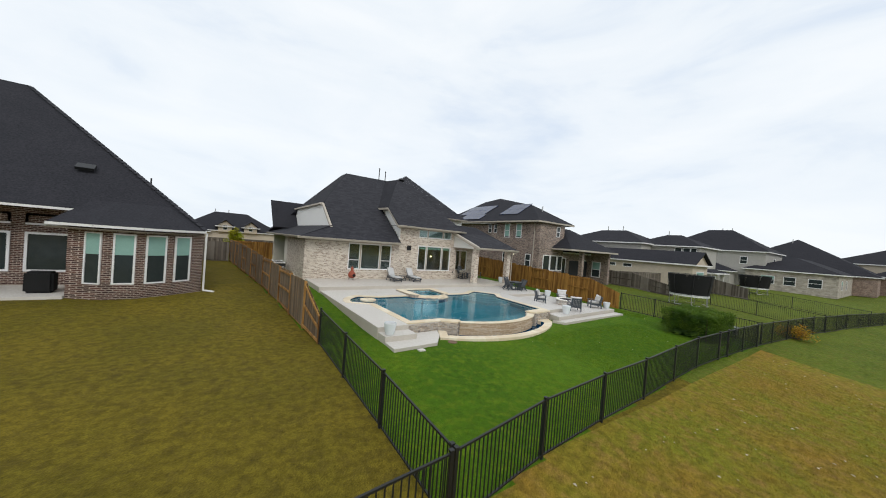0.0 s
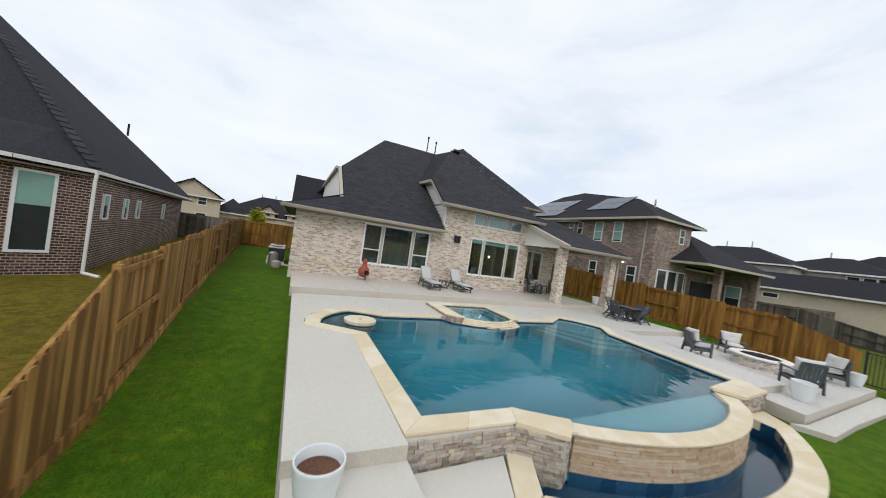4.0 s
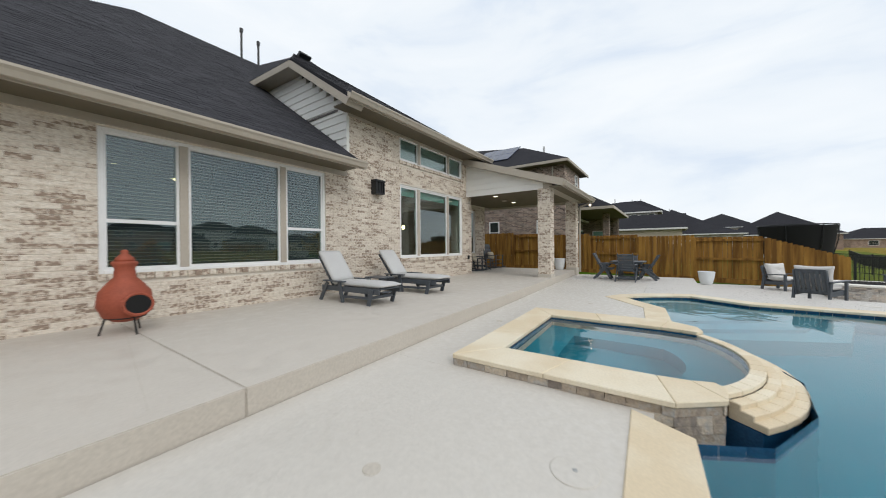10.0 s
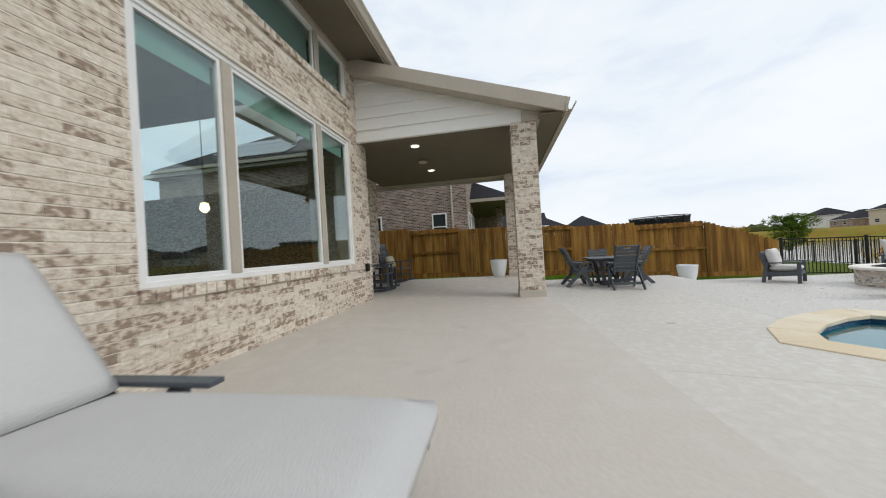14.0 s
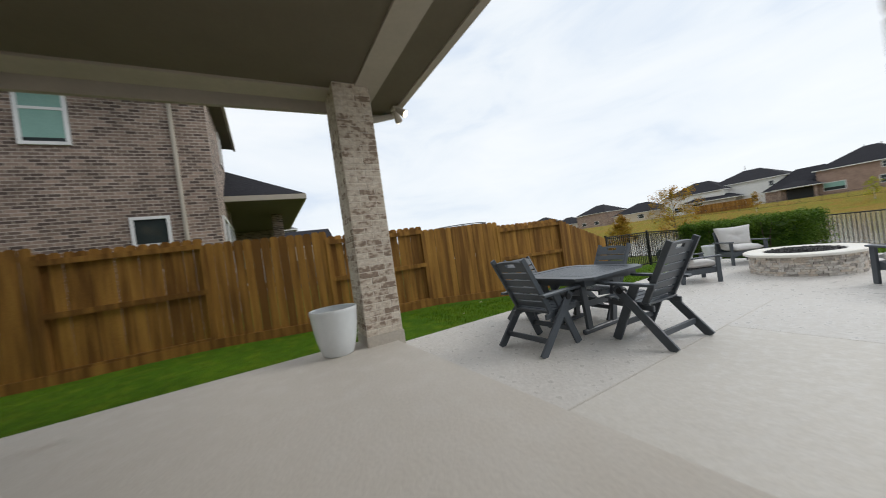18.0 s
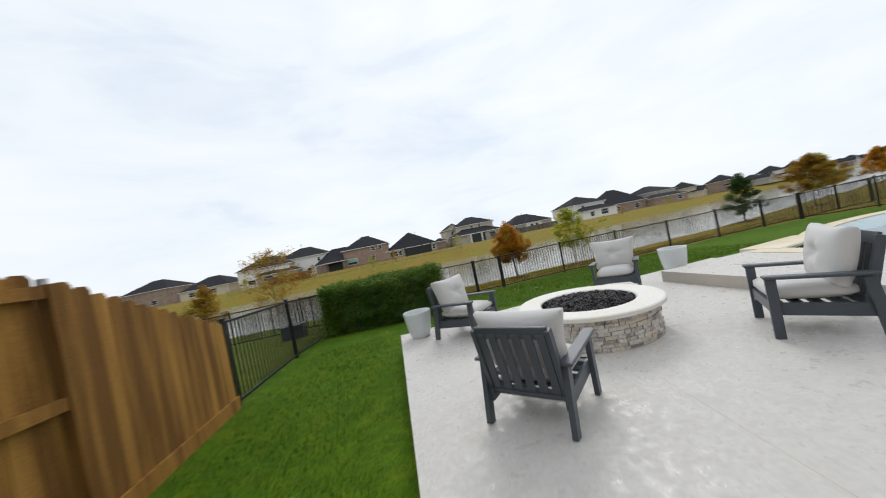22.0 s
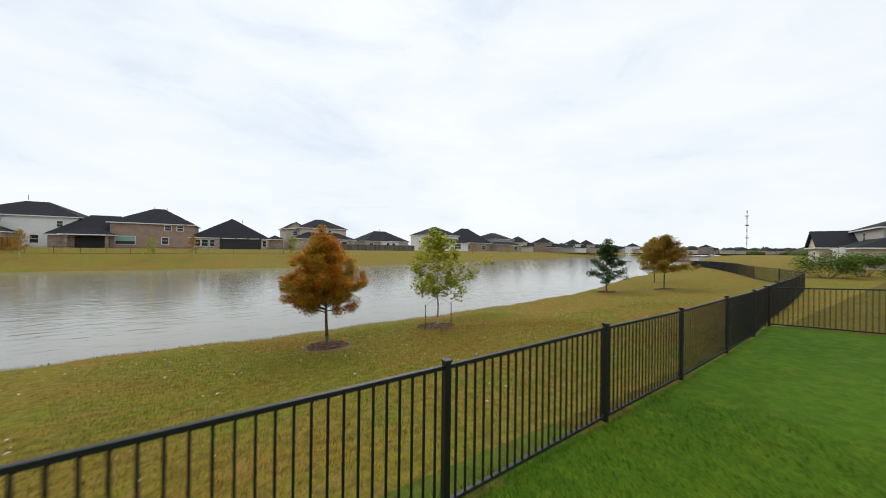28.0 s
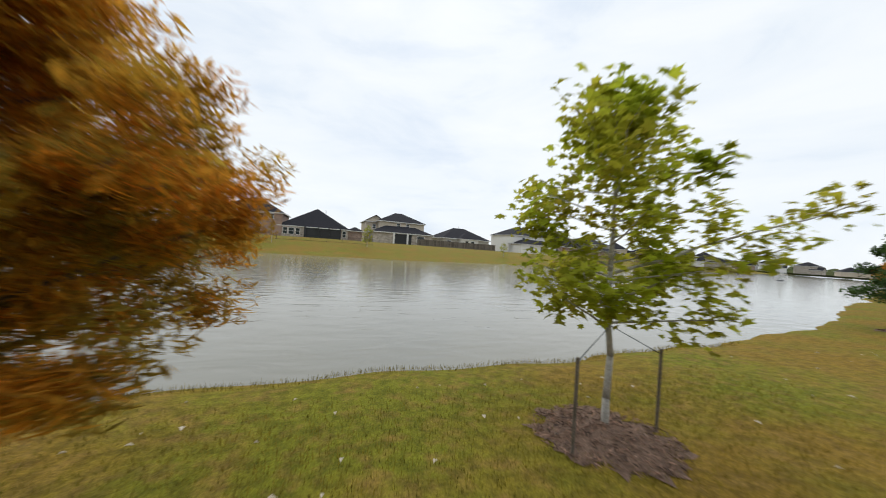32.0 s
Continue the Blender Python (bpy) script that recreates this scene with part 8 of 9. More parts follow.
# houses further along the street
house("grey two-storey house with a cream gabled wing", pose(1.2, -1.5, -0.9),
      [(48.6, 19.2, 53.8, 40, -0.5, 3.9, 0.55, "y", "s", M_CREAM), (58, 21.5, 65.5, 31, -0.5, 6.6, 0.45, "y", "", M_GREYSIDE), (54.5, 28, 64, 42, -0.5, 6.7, 0.44, "y", "", M_GREYSIDE), (57.2, 19.6, 63, 21.4, -0.5, 2.9, 0.35, "x", "", None)],
      [("s", 19.2, 51.2, 1.2, 2.6, 1.7, 0.6, False), ("w", 48.6, 27.1, 2.7, 1.3, 0.55, 0, False), ("w", 48.6, 29.4, 2.7, 1.3, 0.55, 0, False), ("w", 48.6, 32.2, 0.8, 1.0, 1.9), ("w", 58.0, 24.2, 5.0, 1.0, 1.2), ("w", 58.0, 23.1, 5.0, 1.0, 1.2), ("w", 58.0, 22.2, 5.0, 0.8, 1.2)],
      [(59.0, 19.8, -0.4, 2.7), (62.6, 19.8, -0.4, 2.7)], [(59.5, 33.5, 9.2), (60, 36.5, 9.2), (61.7, 27, 8.5)], post_mat=M_WHITEPAINT)
house("tall grey stucco house with a dark hip roof", pose(2.5, -3, -0.9),
      [(79.5, 20, 92.5, 37, -0.5, 7.2, 0.64, "y", "", M_GREYSIDE), (76, 24, 82, 34, -0.5, 3.2, 0.4, "y", "", M_GREYSIDE)],
      [("w", 79.5, 23.0, 4.6, 1.1, 1.4), ("s", 20.0, 86.0, 4.6, 1.4, 1.4)], vents=[(86, 26.6, 11.4), (86.2, 28.2, 11.4)])
house("one-storey stone house with a large charcoal hip roof", pose(11, 1.4, -0.3),
      [(70, 7, 97, 18.0, -0.5, 3.4, 0.42, "x", "", M_FARSTONE), (93, 4, 122, 29, -0.5, 3.5, 0.6, "x", "", M_FARBRICK)],
      [("w", 70.0, 15.0, 0.8, 1.8, 1.5, 0.4), ("w", 70.0, 12.3, 0.8, 1.5, 1.5), ("w", 70.0, 9.4, 0.8, 1.6, 1.5), ("s", 7.0, 75.0, 0.7, 2.0, 1.6, 0.4), ("s", 7.0, 82.0, 0.7, 1.8, 1.6)], vents=[(103, 17, 10.6)])
house("brick house with a dark hip roof far along the street", pose(127, -14, -0.2, 0, 0, -8) @ Matrix.Scale(1.25, 4),
      [(-11, 0, 13, 15, -0.5, 3.0, 0.6, "x", "", M_FARBRICK)], [("s", 0.0, -5, 0.7, 2.4, 1.6), ("s", 0.0, 5, 0.7, 2.4, 1.6)])
house("cream house with a dark roof at the bend of the street", pose(150, -6, -0.2, 0, 0, -14) @ Matrix.Scale(1.3, 4),
      [(-11, 0, 12, 14, -0.5, 5.2, 0.5, "x", "", M_CREAM)], [("s", 0.0, -5, 3.5, 2.4, 1.4), ("s", 0.0, 5, 0.7, 2.4, 1.6)])
for k, (x, y, two) in enumerate(((168, -38, False), (186, -58, True), (205, -74, False), (226, -94, False))):
    house("house with a dark hip roof beyond the end of the lake", pose(x, y, -0.3, 0, 0, -78),
          [(-9, 0, 9, 12, -0.5, 5.4 if two else 3.0, 0.55, "x", "", (M_FARBRICK, M_CREAM, M_GREYSIDE, M_FARBRICK)[k])], [("s", 0.0, 4, 0.7, 2.4, 1.5), ("s", 0.0, -4, 0.7, 2.4, 1.5)])
# behind, across the street
house("cream two-storey house with small gabled dormers", pose(1.8, 66, -0.3, 0, 0, 3) @ Matrix.Scale(0.78, 4),
      [(-8, 0, 10, 12, -0.5, 3.6, 0.62, "x", "", M_CREAM), (-1.6, -0.7, 0.8, 5, 3.2, 4.6, 0.8, "y", "s", M_CREAM), (3.0, -0.7, 5.4, 5, 3.2, 4.6, 0.8, "y", "s", M_CREAM)],
      [("s", -0.7, -0.4, 3.6, 0.8, 1.0), ("s", -0.7, 4.2, 3.6, 0.8, 1.0), ("s", 0.0, 2, 0.5, 2, 1.5)], vents=[(-2, 6, 7.6), (0.5, 6, 7.6)])
house("cream stucco house with a steep gable", pose(-7.2, 62, -0.3, 0, 0, 14),
      [(-3.2, 0, 3.2, 12, -0.5, 4.2, 0.6, "y", "s", M_CREAM), (3.2, 2, 7, 10, -0.5, 2.6, 0.5, "x", "", M_CREAM)],
      [("s", 0.0, 1.2, 2.9, 1.0, 1.1), ("s", 0.0, -1.6, 2.9, 0.9, 1.1), ("s", 0.0, 1.2, 0.5, 1.2, 1.4), ("e", 3.2, 1.0, 2.9, 0.8, 1.1)])
house("tan house with a low dark hip roof", pose(14, 72, -0.3, 0, 0, -3),
      [(-6, 0, 9, 11, -0.5, 3.0, 0.6, "x", "", M_FARBRICK), (-9, 2, -5, 8, -0.5, 2.8, 0.5, "y", "s", M_CREAM)], [("s", 0.0, 0, 0.7, 2, 1.5)])

# along the near bank, past the dark red house
house("grey two-storey house with a pale gabled wing by the lake", pose(-62, 3, -0.8, 0, 0, 16) @ Matrix.Scale(1.12, 4),
      [(-13, 0, 3, 12, -0.5, 5.4, 0.42, "x", "", M_GREYSIDE), (-15, -4, -6, 4, -0.5, 2.9, 0.55, "y", "s", M_CREAM), (-6, -2.5, 7, 6, -0.5, 2.7, 0.42, "x", "", M_CREAM)],
      [("s", 0.0, -4.5, 3.6, 1.2, 1.3), ("s", -4.0, -9.5, 0.7, 1.6, 1.5), ("s", -2.5, -1.5, 0.9, 2.6, 1.2)], [(4, -4, -0.4, 2.6), (7.5, -4, -0.4, 2.6)], [(-3, 6, 8.4)], post_mat=M_WHITEPAINT)
house("pale house with dark roof further along the bank", pose(-42, 15.5, -0.6, 0, 0, 10),
      [(-11, 0, 8, 12, -0.5, 3.0, 0.5, "x", "", M_CREAM), (-13, -3, -7, 6, -0.5, 3.0, 0.6, "y", "s", M_CREAM)], [("s", 0.0, 1, 0.7, 2, 1.5), ("s", -3.0, -10, 0.7, 1.6, 1.5)])
house("small pale gabled house at the bend of the bank", pose(-95, 0, -0.7, 0, 0, 20),
      [(-8, 0, 9, 11, -0.5, 3.0, 0.5, "x", "w", M_CREAM)], [("s", 0.0, 1, 0.7, 2, 1.5)])

# houses across the lake
FB = 0.75
house("white two-storey house with a stone base across the lake", pose(60.5, -92, FB, 0, 0, 180) @ Matrix.Scale(1.16, 4),
      [(-2, 1, 12, 12, -0.6, 5.7, 0.5, "x", "", M_WHITEPAINT), (-6, -3.5, 4.5, 3, -0.6, 2.6, 0.42, "x", "", M_FARSTONE)],
      [("s", 1.0, 1.2, 3.6, 1.0, 1.4), ("s", 1.0, 9.6, 3.6, 0.9, 1.2), ("s", 1.0, 6.5, 0.6, 1.2, 1.6), ("s", -3.5, -3, 0.9, 2.4, 1.3)], vents=[(4, 6, 9.2)])
house("pink brick two-storey house with a deep porch across the lake", pose(36.6, -88, FB, 0, 0, 180) @ Matrix.Scale(1.12, 4),
      [(-3.6, 0.5, 9.2, 11.5, -0.6, 5.1, 0.58, "x", "", M_PINKBRICK), (-11.6, 0.5, -3.65, 12, -0.6, 2.5, 0.66, "x", "e", M_FARBRICK), (-9.0, -2.2, -3.0, 2, 2.4, 2.5, 0.5, "x", "", None)],
      [("s", 0.5, -1.4, 0.6, 3.0, 1.7, 0.6, False), ("s", 0.5, 5.0, 3.5, 1.2, 1.2), ("s", 0.5, 7.0, 3.5, 1.2, 1.2), ("s", 0.5, 4.6, 0.7, 1.2, 1.5)],
      [(-8.6, -2.0, -0.5, 2.3), (-3.4, -2.0, -0.5, 2.3)], [(2, 6, 8.2), (4, 6.4, 8.2)], [(-8.2, 0.40, -0.2, -4.2, 0.52, 2.1)], post_mat=M_FARBRICK)
house("stone one-storey house with a wide dark porch across the lake", pose(18.5, -89, FB, 0, 0, 180),
      [(-8.4, 0, 8.2, 14, -0.6, 2.8, 0.62, "y", "", M_FARSTONE), (8.2, 3, 12, 12, -0.6, 2.8, 0.5, "y", "", M_FARBRICK)],
      [("s", 0.0, -7.0, 0.5, 1.1, 1.7), ("s", 0.0, -5.6, 0.5, 1.4, 1.7), ("s", 0.0, -4.1, 0.5, 1.1, 1.7), ("s", 0.0, 7.2, 0.5, 1.0, 1.7)],
      [(-2.4, -0.3, -0.3, 2.7), (0.8, -0.3, -0.3, 2.7), (3.4, -0.3, -0.3, 2.7), (6.2, -0.3, -0.3, 2.7)], [(2.2, 4.5, 7.2)], [(-2.6, -0.09, -0.2, 6.3, 0.04, 2.5)], post_mat=M_DARK)
house("cream two-storey house with a verandah across the lake", pose(-4.3, -96, FB, 0, 0, 183) @ Matrix.Scale(1.15, 4),
      [(-5, 0, 7, 10, -0.6, 5.8, 0.5, "x", "", M_CREAM), (-8, 3, -3, 12, -0.6, 5.6, 0.6, "y", "s", M_CREAM), (-7, -4, 8, 3, -0.6, 2.8, 0.45, "x", "", M_FARSTONE)],
      [("s", 0.0, 0, 4.2, 1.0, 1.1), ("s", 0.0, 2.5, 4.2, 1.0, 1.1), ("s", -4.0, 5, 0.6, 2.0, 1.6), ("s", 3.0, -5.8, 3.6, 1.0, 1.2)], [(-2, -4.3, -0.3, 2.7), (1.5, -4.3, -0.3, 2.7)], dark=[(-2, -4.09, -0.2, 2.6, -3.96, 2.4)], post_mat=M_WHITEPAINT)
house("grey one-storey house with white windows across the lake", pose(-28, -99, FB, 0, 0, 186) @ Matrix.Scale(1.08, 4),
      [(-8, 0, 8, 12, -0.6, 3.0, 0.55, "x", "", M_GREYSIDE), (-3, -2, 3, 4, -0.6, 3.0, 0.6, "y", "", M_WHITEPAINT)],
      [("s", -2.0, -1, 0.5, 1.2, 1.8), ("s", -2.0, 1, 0.5, 1.2, 1.8), ("s", 0.0, -6, 0.7, 1.4, 1.5)], vents=[(0, 6, 6.6)])
house("white two-storey house with dark roofs across the lake", pose(-58, -107, FB, 0, 0, 188) @ Matrix.Scale(1.2, 4),
      [(-7, 0, 6, 12, -0.6, 5.6, 0.5, "x", "", M_WHITEPAINT), (-7, -4, 7, 2, -0.6, 2.8, 0.45, "x", "", M_WHITEPAINT)],
      [("s", 0.0, -3, 3.6, 1.2, 1.3), ("s", -4.0, -3, 0.6, 1.6, 1.6), ("s", -4.0, 2, 0.6, 3.0, 1.8)], vents=[(0, 6, 8.6)])
house("brick house with a steep charcoal roof across the lake", pose(-80, -113, FB, 0, 0, 192) @ Matrix.Scale(1.2, 4),
      [(-9, 0, 9, 14, -0.6, 3.4, 0.8, "x", "", M_FARBRICK), (-12, 4, -6, 12, -0.6, 5.6, 0.5, "x", "", M_GREYSIDE)], [("s", 0.0, 4, 0.6, 2.6, 1.6), ("s", 0.0, -5, 0.6, 1.6, 1.6)])
house("grey two-storey house with a covered porch across the lake", pose(-104, -120, FB, 0, 0, 196) @ Matrix.Scale(1.2, 4),
      [(-8, 0, 8, 12, -0.6, 5.4, 0.45, "x", "", M_GREYSIDE), (-12, -4, 8, 2, -0.6, 2.8, 0.4, "x", "", M_FARBRICK)], [("s", 0.0, -3, 3.6, 1.4, 1.2), ("s", -4.0, 3, 0.6, 3, 1.6)])
rng = random.Random(41)
for k in range(17):
    x = -130 - 22 * k - rng.uniform(0, 6)
    y = -126 - 4.5 * k + rng.uniform(-6, 6) if k < 8 else -150 + (k - 8) * 11 + rng.uniform(-6, 6)
    two = rng.random() < 0.4
    mat = (M_CREAM, M_FARBRICK, M_GREYSIDE, M_WHITEPAINT, M_FARSTONE)[k % 5]
    house(("two-storey" if two else "one-storey") + " house with a dark hip roof on the far shore", pose(x, y, FB, 0, 0, 180 + rng.uniform(10, 40)),
          [(-8, 0, 8, 12, -0.6, 5.6 if two else 3.0, rng.uniform(0.45, 0.65), "x", "", mat), (-9, -3, 0, 4, -0.6, 2.8, 0.5, "y", "s", mat)],
          [("s", 0.0, 3, 0.7, 2.4, 1.5), ("s", -3.0, -4.5, 0.7, 2, 1.5)] + ([("s", 0.0, 4, 3.6, 1.4, 1.2)] if two else []))
for k in range(7):
    x = 66 + 21 * k
    house("house with a dark hip roof across the lake", pose(x, -90 - 5 * k, FB, 0, 0, 176 - 3 * k),
          [(-8, 0, 8, 12, -0.6, (5.6, 3.0)[k % 2], 0.55, "x", "", (M_WHITEPAINT, M_CREAM, M_FARBRICK)[k % 3])], [("s", 0.0, 3, 0.7, 2.4, 1.5), ("s", 0.0, -4, 0.7, 2.4, 1.5)])

iron_panels("iron_fence", [(66 - 3 * k, -67.5 - 0.01 * k) for k in range(21)], "low black fence along the far bank", bar=0.25, single=False)
wood_fence("wooden_fence", [(58, -72), (47, -72)], "cedar picket fence between plots across the lake", M_CEDAR, [2.3, 2.3], (), 33)
wood_fence("wooden_fence", [(-8, -86), (-34, -90)], "weathered picket fence behind the far bank", M_GREYWOOD, [2.4, 2.4], (), 34)

# ---- trampolines ----
def trampoline(m, r, label):
    t = thing("trampoline", label, "trampoline", m, group="trampolines")
    n = 28
    ring = [(r * math.cos(2 * math.pi * k / n), r * math.sin(2 * math.pi * k / n)) for k in range(n)]
    bm = bmesh.new()
    lathe(bm, [(r - 0.12, 0.86), (r - 0.12, 0.87)], n)
    part("mat", bm, M_NET, t, "black jumping mat")
    bm = bmesh.new()
    for k in range(n):
        tube(bm, (*ring[k], 0.85), (*ring[(k + 1) % n], 0.85), 0.04, seg=6)
    part("frame", bm, M_METAL, t, "galvanised ring frame")
    for k in range(0, n, 4):
        bm = bmesh.new()
        tube(bm, (*ring[k], 0.0), (*ring[k], 0.85), 0.03, seg=6)
        tube(bm, (*ring[k], 0.02), (*ring[(k + 2) % n], 0.02), 0.03, seg=6)
        part("leg", bm, M_METAL, t)
        bm = bmesh.new()
        tube(bm, (ring[k][0], ring[k][1], 0.86), (ring[k][0] * 1.13, ring[k][1] * 1.13, 1.7), 0.028, seg=6)
        tube(bm, (ring[k][0] * 1.13, ring[k][1] * 1.13, 1.7), (ring[k][0] * 1.16, ring[k][1] * 1.16, 2.55), 0.028, seg=6)
        part("net_pole", bm, M_BLACK, t)
    bm = bmesh.new()
    for k in range(n):
        tube(bm, (ring[k][0] * 1.16, ring[k][1] * 1.16, 2.55), (ring[(k + 1) % n][0] * 1.16, ring[(k + 1) % n][1] * 1.16, 2.55), 0.025, seg=5)
    part("top_ring", bm, M_BLACK, t)
    # the net is woven of thin cords with gaps between
    bm = bmesh.new()
    for k in range(120):
        a = 2 * math.pi * k / 120
        beam(bm, (r * math.cos(a), r * math.sin(a), 0.88), (1.15 * r * math.cos(a), 1.15 * r * math.sin(a), 2.5), 0.075, 0.006, up=(math.cos(a), math.sin(a), 0))
    part("safety_net", bm, M_NET, t, "black woven safety net")
    bm = bmesh.new()
    for k in range(n):
        j = (k + 1) % n
        a, b = ring[k], ring[j]
        beam(bm, (a[0] * 1.01, a[1] * 1.01, 0.76), (b[0] * 1.01, b[1] * 1.01, 0.76), 0.02, 0.09)
    part("skirt", bm, M_FRAME, t, "pale patterned skirt")
    return t


trampoline(pose(34.3, 12.95, -0.5), 1.38, "round trampoline with a black safety net on grass")
trampoline(pose(63.5, 14.6, -0.55), 1.5, "round trampoline with a tall black net")

# ---- radio mast and fountain ----
mast = thing("radio_mast", "tall red and white lattice radio mast on the horizon", "mast", pose(-610, -150, 0))
for k in range(14):
    bm = bmesh.new()
    z0, z1 = k * 4.6, (k + 1) * 4.6
    for a in range(3):
        p = (0.45 * math.cos(a * 2.094), 0.45 * math.sin(a * 2.094))
        q = (0.45 * math.cos((a + 1) * 2.094), 0.45 * math.sin((a + 1) * 2.094))
        tube(bm, (*p, z0), (*p, z1), 0.16, seg=4)
        tube(bm, (*p, z0), (*q, z1), 0.09, seg=4)
    if k in (5, 9, 12):
        box(bm, -1.8, -1.8, z0, 1.8, 1.8, z0 + 1.2)
    part("mast_section", bm, M_TERRA if k % 2 else M_WHITEPAINT, mast)
fount = thing("fountain", "white spray of a floating fountain in the lake", "fountain", pose(-105, -55, -2.3))
bm = bmesh.new()
lathe(bm, [(0.8, -0.1), (0.8, 0.12), (0.3, 0.2)], 14)
part("float", bm, M_BLACK, fount, "black float")
rng = random.Random(5)
vs, fs = [], []
for k in range(900):
    a, u, s = rng.uniform(0, 6.283), rng.random(), rng.uniform(0.8, 2.4)
    r, z = u * s, 6.5 * (1 - (u * 1.0) ** 2) * rng.uniform(0.25, 1) * (1 - 0.18 * s)
    x, y, z = r * math.cos(a), r * math.sin(a), max(0.1, z)
    i = len(vs)
    d = 0.05
    vs += [(x - d, y, z), (x + d, y, z), (x, y + d, z), (x, y, z + 0.22)]
    fs += [(i, i + 2, i + 1), (i, i + 1, i + 3), (i + 1, i + 2, i + 3), (i + 2, i, i + 3)]
joined("spray", vs, fs, M_WHITEPAINT, fount, "white water drops")
# ---- trees and plants ----


def leaf_cloud(name, parent, mat, spots, size, seed, flat=0.5, label="", long=1.0, lobed=False):
    """Many small folded leaves round the given spots (x, y, z, radius, count)."""
    rng = random.Random(seed)
    vs, fs = [], []
    for x, y, z, r, n in spots:
        for _ in range(n):
            a, t = rng.uniform(0, 6.283), rng.uniform(-1, 1)
            q = r * rng.random() ** 0.45
            s = math.sqrt(1 - t * t)
            c = Vector((x + q * s * math.cos(a), y + q * s * math.sin(a), z + q * t * 0.85))
            d = Vector((rng.uniform(-1, 1), rng.uniform(-1, 1), rng.uniform(-1, 1) * flat)).normalized()
            e = d.cross(Vector((rng.uniform(-0.6, 0.6), rng.uniform(-0.6, 0.6), 1))).normalized()
            k = size * rng.uniform(0.6, 1.3)
            up = d.cross(e) * k * 0.18
            i = len(vs)
            if lobed:
                # five points and the stalk, with notches between
                rim = ((1.0, 0.0), (0.45, 0.26), (0.62, 0.80), (0.08, 0.50), (-0.30, 0.86), (-0.42, 0.28))
                rim += tuple((a, -b) for a, b in rim[:0:-1])
                vs.append(c - d * k * 0.5)
                vs += [c + d * k * a + e * k * b + up * abs(b) * 1.6 for a, b in rim]
                fs += [(i, i + 1 + m, i + 1 + (m + 1) % len(rim)) for m in range(len(rim)) if m != 5]
                continue
            vs += [c - d * k * long, c + e * k * 0.5 + up, c + d * k * long, c - e * k * 0.5 + up]
            fs += [(i, i + 1, i + 2), (i, i + 2, i + 3)]
    return joined(name, vs, fs, mat, parent, label)


def limb(bm, p, q, r0, r1, rng, n=4, wob=0.06):
    p, q = Vector(p), Vector(q)
    last, lr = p, r0
    for k in range(1, n + 1):
        f = k / n
        c = p.lerp(q, f)
        if k < n:
            c += Vector((rng.uniform(-wob, wob), rng.uniform(-wob, wob), rng.uniform(-wob, wob) * 0.5))
        r = r0 + (r1 - r0) * f
        tube(bm, last, c, lr, r, 7)
        last, lr = c, r


